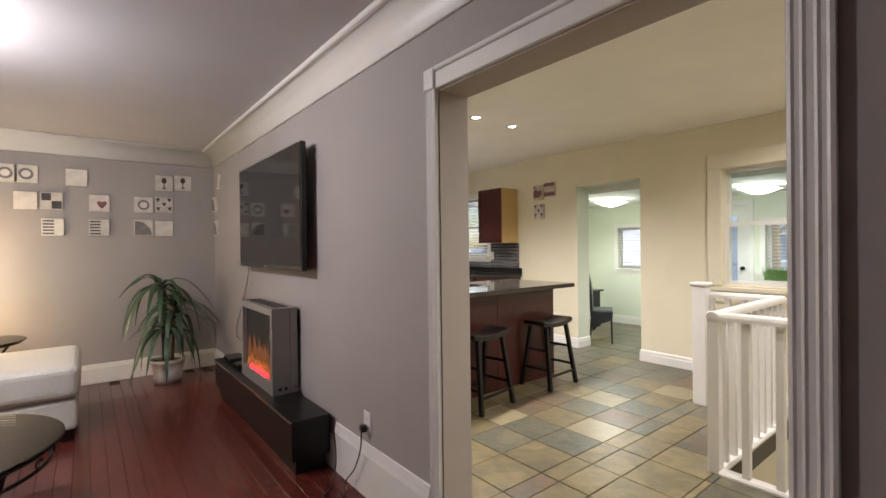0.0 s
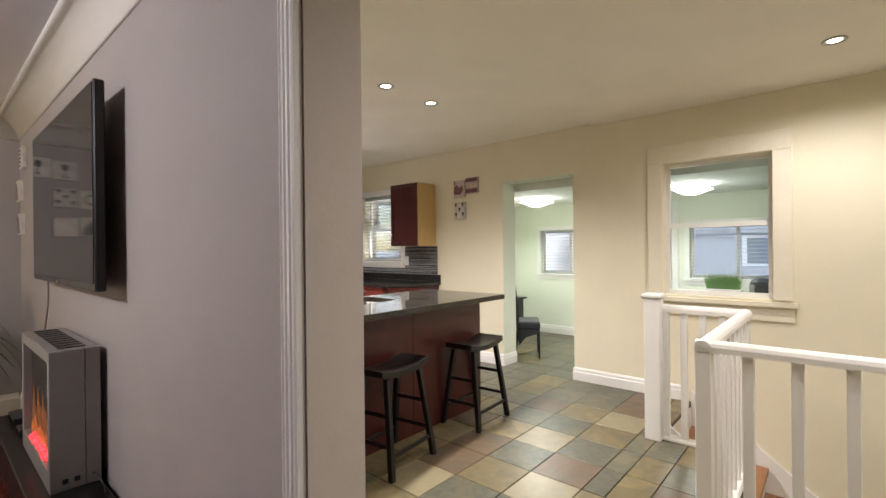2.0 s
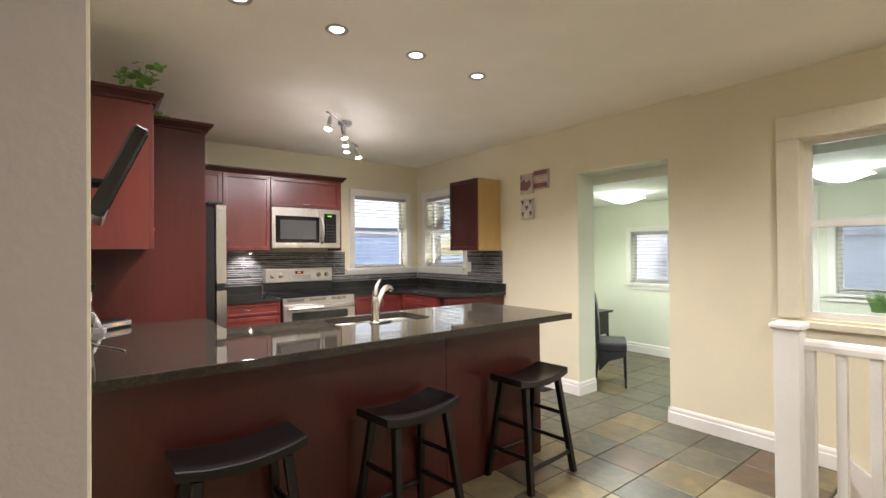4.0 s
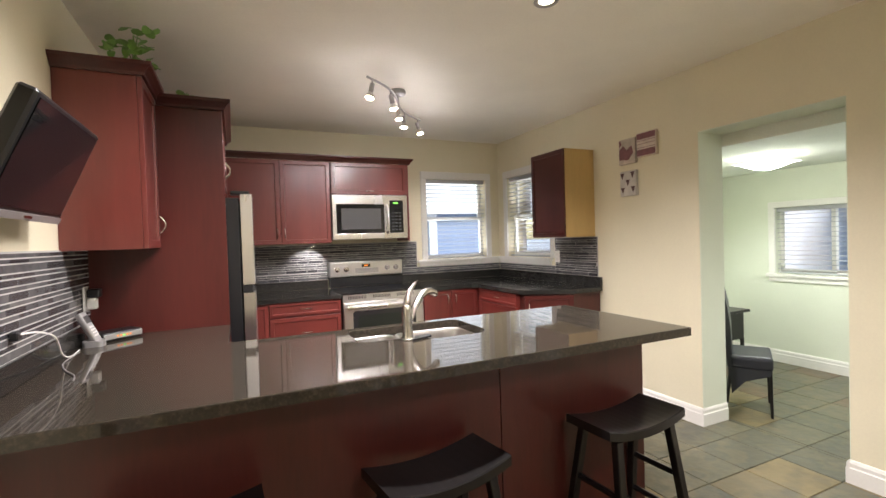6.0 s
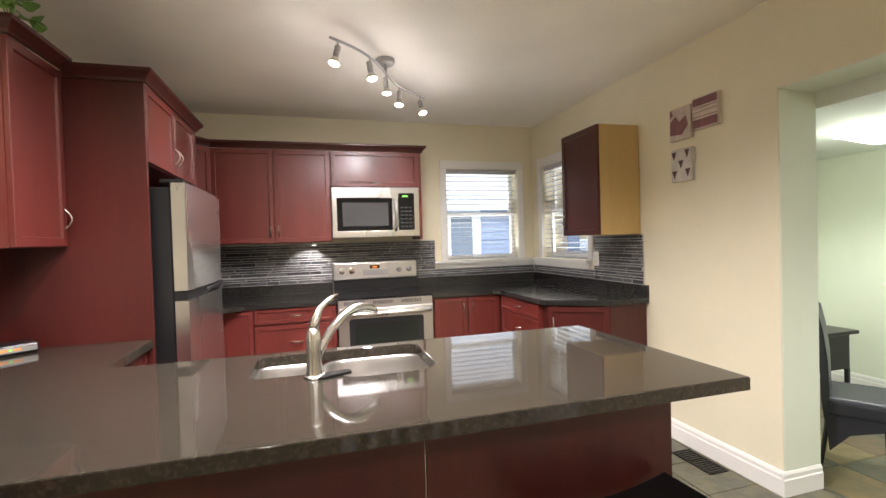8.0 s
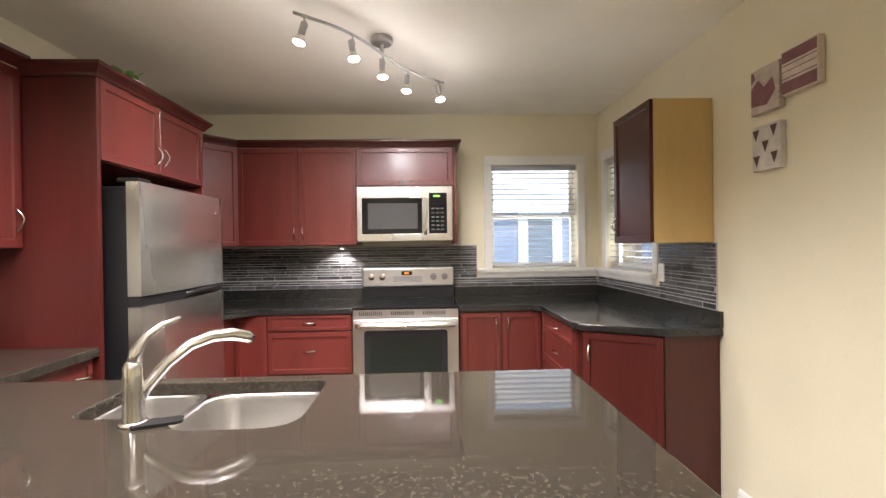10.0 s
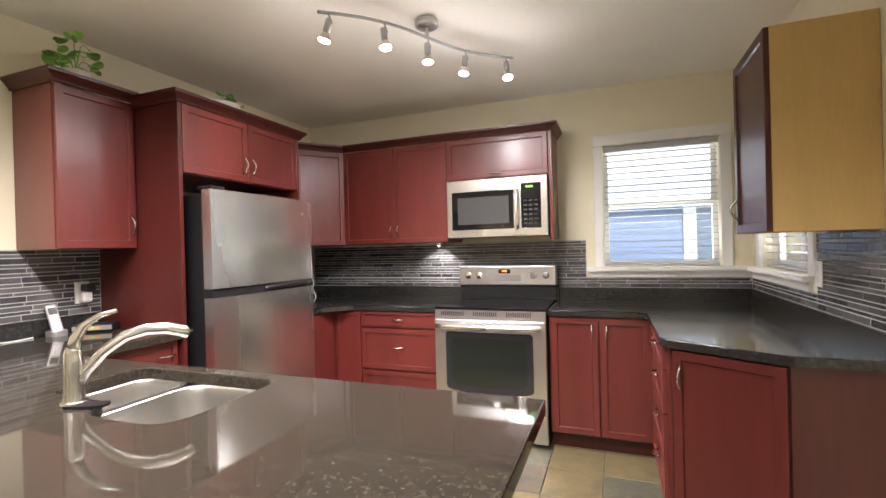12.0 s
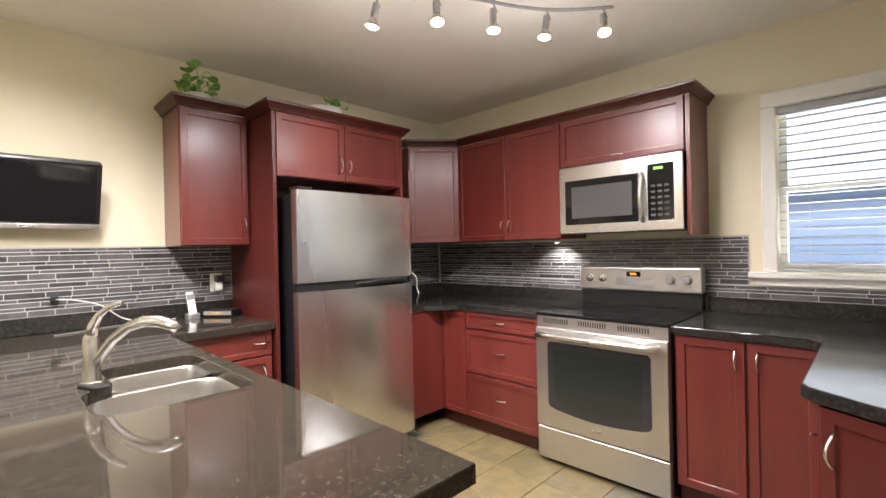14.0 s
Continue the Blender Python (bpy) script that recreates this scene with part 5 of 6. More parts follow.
part("badge", placed(B((-0.03, -0.006, -0.165), (0.03, -0.0042, -0.157)), mk), CHROME, kt)
part("arm", tube(bmesh.new(), [(1.47, 3.04, 1.60), (XW + 0.012, 3.04, 1.60)], 0.02, 8), BLACK, kt)
part("wall_plate", B((XW, 2.98, 1.53), (XW + 0.012, 3.10, 1.67), 0.003), BLACK, kt)

# ---- counter clutter ----
ro = thing("internet_router", "slim black router with yellow indicator lights", "router", (1.478, 3.912, CT))
mr = Matrix.Translation((1.478, 3.912, CT + 0.001)) @ Matrix.Rotation(radians(40), 4, "Z")
part("case", placed(B((-0.092, -0.055, 0.002), (0.092, 0.055, 0.042), 0.008, seg=2), mr), BLACK, ro)
part("front_strip", placed(B((-0.086, -0.0572, 0.010), (0.086, -0.0552, 0.034), 0.001), mr), SILVER, ro)
for k in range(5):
    part("indicator", placed(B((-0.03 + 0.014 * k, -0.0585, 0.018), (-0.022 + 0.014 * k, -0.0574, 0.026)), mr), AMBER if k != 2 else DISPLAY, ro)
ph = thing("cordless_phone", "silver cordless phone leaning in its charging dock", "phone", (1.43, 3.76, CT))
part("dock", prism(bmesh.new(), rrect(1.385, 3.725, 1.465, 3.795, 0.02), CT + 0.0005, CT + 0.028, 0.006), SILVER, ph)
mp_ = Matrix.Translation((1.437, 3.76, CT + 0.016)) @ Matrix.Rotation(radians(-24), 4, "Y") @ Matrix.Rotation(radians(75), 4, "Z")
part("handset", placed(B((-0.024, -0.013, 0), (0.024, 0.013, 0.15), 0.008, seg=2), mp_), SILVER, ph)
part("screen", placed(B((-0.017, -0.0145, 0.095), (0.017, -0.0132, 0.13)), mp_), MW_WIN, ph)
part("keypad", placed(boxes(*[((-0.016 + 0.012 * c, -0.0146, 0.03 + 0.014 * r), (-0.008 + 0.012 * c, -0.0132, 0.038 + 0.014 * r)) for c in range(3) for r in range(4)]), mp_), WHITE, ph)


def outlet(m, label, plugged):
    o = thing("wall_outlet", label, "outlet", m @ Vector((0, 0, 0)), "wall outlets")
    part("cover_plate", placed(B((-0.036, 0, -0.058), (0.036, 0.007, 0.058), 0.003), m), WHITE, o)
    for z in (-0.024, 0.024):
        part("socket", placed(B((-0.016, 0.0075, z - 0.014), (0.016, 0.0095, z + 0.014), 0.001), m), CERAMIC, o)
    return o


outlet(plane_frame((XW + 0.012, 3.918, 1.118), (0, -1), (1, 0)), "beige outlet on the mosaic splashback", True)
outlet(plane_frame((XE - 0.012, 4.845, 1.145), (0, -1), (-1, 0)), "white outlet beside the corner window", True)
outlet(plane_frame((XL, 2.085, 0.36), (0, -1), (-1, 0)), "white outlet low on the grey wall", True)
pl = thing("power_adapter", "black plug adapter in the splashback outlet", "adapter", (XW + 0.04, 3.918, 1.10))
part("block", B((XW + 0.023, 3.905, 1.123), (XW + 0.075, 3.955, 1.163), 0.005), BLACK, pl)
part("block", B((XW + 0.023, 3.900, 1.068), (XW + 0.060, 3.945, 1.120), 0.005), WHITE, pl)
plug = thing("appliance_cable", "black appliance cable plugged into the low outlet", "cable", (XL - 0.03, 2.085, 0.33))
part("plug", B((XL - 0.045, 2.068, 0.315), (XL - 0.0115, 2.102, 0.352), 0.005), BLACK, plug)
pts = [(XL - 0.04, 2.085, 0.32), (XL - 0.045, 2.09, 0.22), (XL - 0.05, 2.15, 0.10), (XL - 0.06, 2.22, 0.02), (XL - 0.09, 2.20, ZLF + 0.012), (XL - 0.16, 2.12, ZLF + 0.01), (XL - 0.20, 2.22, ZLF + 0.01), (XL - 0.12, 2.30, ZLF + 0.012), (XL - 0.06, 2.36, 0.06), (XL - 0.03, 2.44, 0.20)]


def curve_through(pts, n=6):
    pts = [Vector(p) for p in pts]
    out = []
    for k in range(len(pts) - 1):
        a, b, c, d = pts[max(k - 1, 0)], pts[k], pts[k + 1], pts[min(k + 2, len(pts) - 1)]
        for i in range(n):
            t = i / n
            out.append(0.5 * ((2 * b) + (c - a) * t + (2 * a - 5 * b + 4 * c - d) * t * t + (3 * b - a - 3 * c + d) * t ** 3))
    return out + [pts[-1]]


part("cable", tube(bmesh.new(), curve_through(pts), 0.004, 6), BLACK, plug, smooth=True)
wc2 = thing("white_cable", "loose white cable trailing over the countertop", "cord", (1.5, 3.2, CT))
part("plug", B((XW + 0.012, 3.12, 1.068), (XW + 0.035, 3.155, 1.098), 0.004), BLACK, wc2)
part("cable", tube(bmesh.new(), curve_through([(XW + 0.03, 3.137, 1.085), (XW + 0.06, 3.20, 1.08), (XW + 0.07, 3.32, 1.04), (XW + 0.06, 3.42, CT + 0.04), (XW + 0.05, 3.55, CT + 0.005), (XW + 0.045, 3.68, CT + 0.005)]), 0.003, 6), WHITE, wc2, smooth=True)
part("cable", tube(bmesh.new(), curve_through([(XW + 0.17, 3.12, CT + 0.004), (XW + 0.15, 3.20, CT + 0.004), (XW + 0.10, 3.30, CT + 0.004), (XW + 0.06, 3.42, CT + 0.004), (XW + 0.055, 3.55, CT + 0.004)]), 0.0025, 6), SILVER, wc2, smooth=True)
fcable = thing("white_cable", "white cable coiled beside the refrigerator", "cord", (2.0, 5.05, CN))
part("cable", tube(bmesh.new(), curve_through([(1.98, 5.0, 1.15), (2.02, 5.03, 1.10), (2.0, 5.05, 1.03), (2.03, 5.04, 0.98), (1.99, 5.06, 0.93), (1.95, 5.10, CN + 0.006)]), 0.004, 6), WHITE, fcable, smooth=True)
sc = thing("sink_mat", "small black rubber mat beside the faucet", "mat", (2.70, 3.09, CT))
part("pad", placed(prism(bmesh.new(), rrect(-0.05, -0.02, 0.06, 0.024, 0.015), CT + 0.001, CT + 0.008), Matrix.Translation((2.736, 3.104, 0)) @ Matrix.Rotation(radians(20), 4, "Z")), BLACK, sc)

# ---- plants ----
def ivy(x, y, z, pot_r, pot_h, count, spread, label, seed, shift=0.0):
    rnd = random.Random(seed)
    p = thing("potted_plant", label, "plant", (x, y, z), "plants on the cabinets")
    part("pot", lathe(bmesh.new(), [(0, 0), (pot_r * 0.8, 0), (pot_r, pot_h), (pot_r * 0.92, pot_h), (pot_r * 0.9, pot_h - 0.01), (0, pot_h - 0.012)], (x, y, z + 0.0005), 20), CERAMIC, p, smooth=True)
    shapes = []
    for s in (0.020, 0.026, 0.032):
        bm = bmesh.new()
        c = bm.verts.new((0, 0, 0))
        ring = [bm.verts.new((s * (0.9 - 0.35 * math.cos(a)) * math.sin(a), -s * 0.9 * math.cos(a) + s * 0.7, -0.25 * s * abs(math.sin(a)))) for a in (2 * math.pi * k / 10 for k in range(10))]
        for k in range(10):
            bm.faces.new((c, ring[k], ring[(k + 1) % 10]))
        me = bpy.data.meshes.new("leaf")
        bm.to_mesh(me)
        bm.free()
        me.materials.append(LEAF_B)
        shapes.append(me)
    for k in range(count):
        a, r, h = rnd.uniform(0, 6.28), spread * math.sqrt(rnd.random()), rnd.random()
        lx, ly, lz = r * math.cos(a), r * math.sin(a) + shift, pot_h + 0.03 + h * spread * 1.6 - 0.4 * r
        leaf = new("leaf", rnd.choice(shapes))
        leaf.parent = p
        leaf.matrix_basis = pose(lx, ly, max(lz, 0.03), rnd.uniform(-50, 60), rnd.uniform(-40, 40), math.degrees(a) - 90)
        if k % 4 == 0:
            part("stem", tube(bmesh.new(), curve_through([(x, y, z + pot_h - 0.015), (x + lx * 0.4, y + ly * 0.4, z + max(lz, pot_h)), (x + lx, y + ly, z + max(lz, 0.03))], 4), 0.002, 5), LEAF_B, p)
    return p


ivy(1.62, 3.765, UW + 0.001, 0.06, 0.09, 40, 0.085, "trailing green plant in a white bowl on the cabinet", 3)
ivy(1.80, 4.46, FT + 0.001, 0.11, 0.125, 12, 0.06, "low white planter with a green sprig above the refrigerator", 5, 0.10)

dp = thing("dracaena", "tall dracaena with drooping leaves in a white pot", "plant", (0.72, 5.27, ZLF))
PX, PY = 0.72, 5.27
part("pot", lathe(bmesh.new(), [(0, 0), (0.115, 0), (0.13, 0.10), (0.15, 0.20), (0.158, 0.205), (0.158, 0.235), (0.145, 0.235), (0.14, 0.21), (0, 0.205)], (PX, PY, ZLF + 0.0005), 28), CERAMIC, dp, smooth=True)
part("soil", lathe(bmesh.new(), [(0, 0.212), (0.139, 0.211), (0.139, 0.20)], (PX, PY, ZLF), 20), BARK, dp)
rnd = random.Random(11)
heads = []
for dx, dy, h in ((-0.03, 0.0, 0.78), (0.04, 0.02, 0.55), (0.0, -0.04, 0.36)):
    part("trunk", tube(bmesh.new(), curve_through([(PX + dx, PY + dy, ZLF + 0.2), (PX + dx * 1.4, PY + dy * 1.3, ZLF + 0.2 + h * 0.5), (PX + dx * 1.7, PY + dy * 1.7, ZLF + 0.2 + h)], 4), 0.015, 8), BARK, dp)
    heads.append((PX + dx * 1.7, PY + dy * 1.7, ZLF + 0.2 + h))


def strap(length, droop, width, n=8):
    bm = bmesh.new()
    rows = []
    for k in range(n + 1):
        f = k / n
        out = length * (f - 0.25 * droop * f * f)
        z = length * (0.75 * f - (0.9 + droop) * f * f)
        w = width * math.sin(math.pi * min(0.98, 0.12 + 0.86 * f)) ** 0.8
        rows.append((bm.verts.new((-w, out, z - 0.15 * w)), bm.verts.new((0, out, z + 0.2 * w)), bm.verts.new((w, out, z - 0.15 * w))))
    for a, b in zip(rows, rows[1:]):
        bm.faces.new((a[0], a[1], b[1], b[0]))
        bm.faces.new((a[1], a[2], b[2], b[1]))
    me = bpy.data.meshes.new("leaf")
    bm.to_mesh(me)
    bm.free()
    me.materials.append(LEAF)
    for f in me.polygons:
        f.use_smooth = True
    return me


straps = [strap(0.42, 0.25, 0.021), strap(0.50, 0.45, 0.024), strap(0.54, 0.6, 0.025), strap(0.38, 0.8, 0.022)]
for hx, hy, hz in heads:
    for k in range(19):
        leaf = new("leaf", straps[k % 4])
        leaf.parent = dp
        leaf.matrix_basis = pose(hx - PX, hy - PY, hz - ZLF - 0.008 * k * 0.6, rnd.uniform(-12, 30) - 2 * (k // 3), 0, k * 137.5 + rnd.uniform(-12, 12))

gp = thing("grass_planter", "box of green grass on the sunroom side sill", "plant", (5.10, 1.28, IZ0))
part("box", B((5.075, 1.16, IZ0 - 0.013), (5.165, 1.42, IZ0 + 0.05), 0.004), CERAMIC, gp)
bm = bmesh.new()
for k in range(420):
    x, y = rnd.uniform(5.085, 5.155), rnd.uniform(1.17, 1.41)
    h, lx, ly = rnd.uniform(0.09, 0.15), rnd.uniform(-0.03, 0.03), rnd.uniform(-0.05, 0.05)
    a = bm.verts.new((x, y - 0.003, IZ0 + 0.045)), bm.verts.new((x, y + 0.003, IZ0 + 0.045)), bm.verts.new((x + lx, y + ly, IZ0 + 0.045 + h))
    bm.faces.new(a)
tagged(part("grass", bm, GRASS, gp), kind="stuff")

# ---- wall canvases ----
def islands(name, bm, material, parent):
    """Each loose piece of a bmesh as a part of its own."""
    left = set(bm.verts)
    while left:
        seed = [left.pop()]
        piece = set(seed)
        while seed:
            for e in seed.pop().link_edges:
                for v in e.verts:
                    if v not in piece:
                        piece.add(v)
                        seed.append(v)
        left -= piece
        one = bmesh.new()
        at = {v: one.verts.new(v.co) for v in sorted(piece, key=lambda v: tuple(v.co))}
        for f in {f for v in piece for f in v.link_faces}:
            one.faces.new([at[v] for v in f.verts])
        part(name, one, material, parent)
    bm.free()


def canvas(name_m, w, h, motif, label, group, ground=None, ink=None):
    c = thing("canvas_print", label, "wall art", name_m @ Vector((0, 0, 0)), group)
    part("block", placed(B((-w / 2, 0.001, -h / 2), (w / 2, 0.03, h / 2), 0.004, seg=2), name_m), ground or CANVAS, c)
    bm = bmesh.new()
    mt = INK
    if motif == "stripes":
        for k in range(5):
            box(bm, (-w * 0.44, 0.030, -h * 0.40 + k * h * 0.18), (w * 0.06, 0.0312, -h * 0.32 + k * h * 0.18))
    elif motif == "dots":
        for a, b in ((-0.34, 0.30), (0.30, 0.32), (0.0, 0.02), (-0.32, -0.28), (0.32, -0.26)):
            bm.faces.new([bm.verts.new((w * (a + p), 0.0312, h * (b + q))) for p, q in ((-0.13, 0.12), (0.0, -0.14), (0.13, 0.12))])
    elif motif == "vase":
        box(bm, (-w * 0.10, 0.030, -h * 0.36), (w * 0.10, 0.0312, -h * 0.30))
        box(bm, (-w * 0.03, 0.030, -h * 0.295), (w * 0.03, 0.0312, 0.0))
        prof = [(-w * 0.08, 0), (w * 0.08, 0), (w * 0.16, h * 0.14), (w * 0.10, h * 0.34), (-w * 0.10, h * 0.34), (-w * 0.16, h * 0.14)]
        v = [bm.verts.new((a, 0.0312, b)) for a, b in prof]
        bm.faces.new(v)
    elif motif == "grey":
        bm.faces.new([bm.verts.new((-w * 0.46, 0.0312, -h * 0.46))] + [bm.verts.new((-w * 0.46 + w * 0.9 * math.cos(a), 0.0312, -h * 0.46 + h * 0.9 * math.sin(a))) for a in (radians(9 * q) for q in range(11))])
        mt = INK_GREY
    elif motif == "maroon":
        for z0_, z1_ in ((0.22, 0.46), (-0.46, -0.20), (0.15, 0.17), (-0.14, -0.12), (0.02, 0.035)):
            box(bm, (-w * 0.47, 0.030, h * z0_), (w * 0.47, 0.0312, h * z1_))
        mt = MAROON
    elif motif == "abstract":
        bm.faces.new([bm.verts.new((w * a, 0.0312, h * b)) for a, b in ((-0.46, -0.3), (0.1, -0.36), (0.4, -0.1), (0.3, 0.2), (0.0, 0.05), (-0.2, 0.25), (-0.46, 0.1))])
        bm.faces.new([bm.verts.new((w * a, 0.0312, h * b)) for a, b in ((-0.46, 0.2), (-0.3, 0.3), (-0.38, 0.46), (-0.46, 0.46))])
    elif motif == "quarter":
        box(bm, (0.0, 0.030, -h * 0.44), (w * 0.44, 0.0312, 0.0))
        box(bm, (-w * 0.44, 0.030, 0.004), (-0.004, 0.0312, h * 0.44))
        mt = INK if w < 0.175 else MAROON
    elif motif == "heart":
        v = [bm.verts.new((w * 0.12 + w * 0.017 * 16 * math.sin(a) ** 3 * 0.9, 0.0312, -h * 0.06 + h * 0.017 * (13 * math.cos(a) - 5 * math.cos(2 * a) - 2 * math.cos(3 * a)))) for a in (2 * math.pi * q / 20 for q in range(20))]
        bm.faces.new(v)
        mt = MAROON
    elif motif == "ring":
        v = lathe(bmesh.new(), [(w * 0.2, 0), (w * 0.32, 0), (w * 0.32, 0.0012), (w * 0.2, 0.0012)], (0, 0, 0), 20)
        placed(v, Matrix(((1, 0, 0, 0), (0, 0, 1, 0.030), (0, 1, 0, 0), (0, 0, 0, 1))))
        me = bpy.data.meshes.new("tmp")
        v.to_mesh(me)
        v.free()
        bm.from_mesh(me)
        bpy.data.meshes.remove(me)
        mt = INK_GREY
    if len(bm.verts):
        islands("print", placed(bm, name_m), ink or mt, c)
    else:
        bm.free()
    return c


WORDS = {"stripes": "black striped", "dots": "black spotted", "vase": "dark goblet", "grey": "grey shaded", "maroon": "maroon banded", "quarter": "quartered", "heart": "red heart", "ring": "grey ring", "plain": "faded cream", "abstract": "lavender abstract"}
S = 1.0 + (YL - 5.6) / 5.66
for x, z, motif in ((-0.481, 2.006, "ring"), (-0.342, 2.008, "ring"), (0.019, 2.002, "plain"), (0.745, 2.002, "vase"), (0.921, 2.015, "vase"), (-0.349, 1.763, "plain"), (-0.167, 1.767, "quarter"), (0.192, 1.763, "heart"),
                    (0.559, 1.763, "ring"), (0.742, 1.771, "dots"), (-0.162, 1.52, "stripes"), (0.188, 1.52, "stripes"), (0.556, 1.526, "grey"), (0.739, 1.517, "plain")):
    canvas(plane_frame((0.08 + (x - 0.08) * S, YL, 1.29 + (z - 1.29) * S), (1, 0), (0, -1)), 0.165, 0.165, motif, "small square %s canvas on the grey wall" % WORDS[motif], "living room canvases")
for y, z, motif in ((5.36, 2.04, "stripes"), (5.57, 1.80, "grey"), (5.49, 1.53, "grey")):
    canvas(plane_frame((XL, y, z), (0, -1), (-1, 0)), 0.165, 0.165, motif, "small square %s canvas beside the corner" % WORDS[motif], "living room canvases")
for y, z, w, h, motif in ((3.937, 2.005, 0.165, 0.20, "abstract"), (3.752, 2.03, 0.18, 0.185, "maroon"), (3.932, 1.75, 0.16, 0.20, "dots")):
    canvas(plane_frame((XE, y, z), (0, -1), (-1, 0)), w, h, motif, "small square %s canvas on the cream wall" % WORDS[motif], "kitchen canvases", CANVAS_P if motif != "dots" else None, INK_BROWN if motif == "dots" else MAROON)

# ---- living room ----
tv = thing("television", "large flat black television on a wall bracket", "television", (1.17, 3.45, 1.14))
part("cabinet", B((1.148, 2.73, 1.145), (1.185, 4.175, 1.973), 0.005), BLACK, tv)
part("screen", B((1.1455, 2.745, 1.175), (1.1479, 4.16, 1.96)), SCREEN, tv, "dark reflective screen")
part("badge", B((1.1445, 3.42, 1.153), (1.1478, 3.48, 1.164)), CHROME, tv)
part("wall_bracket", B((1.186, 3.2, 1.35), (XL - 0.001, 3.7, 1.75)), BLACK, tv)
part("cable", tube(bmesh.new(), curve_through([(1.20, 4.10, 1.16), (1.22, 4.25, 0.98), (1.235, 4.55, 0.70), (1.235, 4.72, 0.48), (1.235, 4.60, 0.42), (1.20, 4.30, 0.44), (1.15, 3.84, 0.42)]), 0.005, 6), SILVER, tv, smooth=True)
be = thing("media_bench", "long low black lacquered media bench", "bench", (1.12, 3.5, ZLF))
part("top", B((0.985, 2.50, 0.27), (1.225, 4.47, 0.295), 0.003), BLACK_WOOD, be)
part("front_panel", B((0.995, 2.515, 0.06), (1.012, 4.455, 0.2695)), BLACK_WOOD, be)
for y in (2.515, 3.47, 4.435):
    part("side_panel", B((1.013, y, 0.06), (1.222, y + 0.02, 0.2695)), BLACK_WOOD, be)
part("bottom", B((1.013, 2.536, 0.06), (1.222, 4.434, 0.078)), BLACK_WOOD, be)
part("plinth", B((1.03, 2.56, ZLF), (1.20, 4.41, 0.0595)), BLACK_WOOD, be)
part("edge_strip", B((0.9825, 2.505, 0.283), (0.9848, 4.465, 0.2935)), CHROME, be, "bright metal edge strip")
for y, w in ((4.28, 0.22), (3.98, 0.14)):
    bx = thing("set_top_box", "small black set-top box on the bench", "media player", (1.11, y, 0.296), "boxes on the bench")
    part("case", B((1.05, y - w / 2, 0.2955), (1.19, y + w / 2, 0.335), 0.005), BLACK, bx)
    part("front_strip", B((1.0485, y - w / 2 + 0.01, 0.305), (1.0498, y + w / 2 - 0.01, 0.325)), SCREEN, bx)
fp = thing("electric_fireplace", "grey electric fireplace heater with glowing embers", "fireplace", (1.14, 3.42, 0.296))
GREYM = mat("grey_metal_casing", (0.30, 0.285, 0.265), 0.42, 0.35, big=0.06)
f0, f1, g0, g1, h0, h1 = 1.05, 1.225, 3.03, 3.79, 0.2955, 0.885
part("back_panel", B((f0 + 0.12, g0, h0), (f1, g1, h1), 0.003), GREYM, fp)
part("side_panel", B((f0, g0, h0), (f0 + 0.1195, g0 + 0.04, h1), 0.003), GREYM, fp)
part("side_panel", B((f0, g1 - 0.04, h0), (f0 + 0.1195, g1, h1), 0.003), GREYM, fp)
part("bottom_panel", B((f0, g0 + 0.0405, h0), (f0 + 0.1195, g1 - 0.0405, h0 + 0.09), 0.003), GREYM, fp)
part("top_panel", B((f0, g0 + 0.0405, h1 - 0.05), (f0 + 0.1195, g1 - 0.0405, h1), 0.003), GREYM, fp)
part("top_grille", boxes(*[((f0 + 0.04, g0 + 0.06 + 0.07 * k, h1 + 0.0005), (f1 - 0.04, g0 + 0.10 + 0.07 * k, h1 + 0.004)) for k in range(10)]), BLACK, fp)
part("flame_screen", B((f0 + 0.035, g0 + 0.041, h0 + 0.091), (f0 + 0.119, g1 - 0.041, h1 - 0.051)), BLACK, fp)
for tone, low, count, label in ((FLAME, 0.26, 9, "dim orange flame glow"), (FLAME_HOT, 0.11, 8, "bright orange flame tongues")):
    bm = bmesh.new()
    for k in range(count):
        y = g0 + 0.10 + 0.56 * (k + 0.5) / count
        hh = low * (0.55 + 0.45 * abs(math.sin(k * 1.7 + 0.6)))
        x = f0 + (0.0335 if tone == FLAME else 0.0285) - 0.0004 * k
        bm.faces.new([bm.verts.new((x, y + dy, h0 + 0.095 + dz)) for dy, dz in ((-0.07, 0), (0.07, 0), (0.06, hh * 0.4), (0.035, hh * 0.7), (0.012, hh), (-0.02, hh * 0.8), (-0.05, hh * 0.5))])
    part("flames", bm, tone, fp, label)
bm = bmesh.new()
for k in range(17):
    y, x = g0 + 0.17 + 0.024 * k, f0 + 0.012 + 0.016 * rnd.random()
    r = rnd.uniform(0.012, 0.022)
    bmesh.ops.create_icosphere(bm, subdivisions=1, radius=r, matrix=Matrix.Translation((x, y, h0 + 0.091 + r * 0.5)) @ Matrix.Rotation(k, 4, "X"))
part("embers", bm, EMBER, fp, "glowing red ember bed")
part("controls", boxes(((f0 + 0.04, g0 - 0.004, h0 + 0.03), (f0 + 0.06, g0 - 0.0005, h0 + 0.05)), ((f0 + 0.08, g0 - 0.004, h0 + 0.03), (f0 + 0.10, g0 - 0.0005, h0 + 0.05))), BLACK, fp)
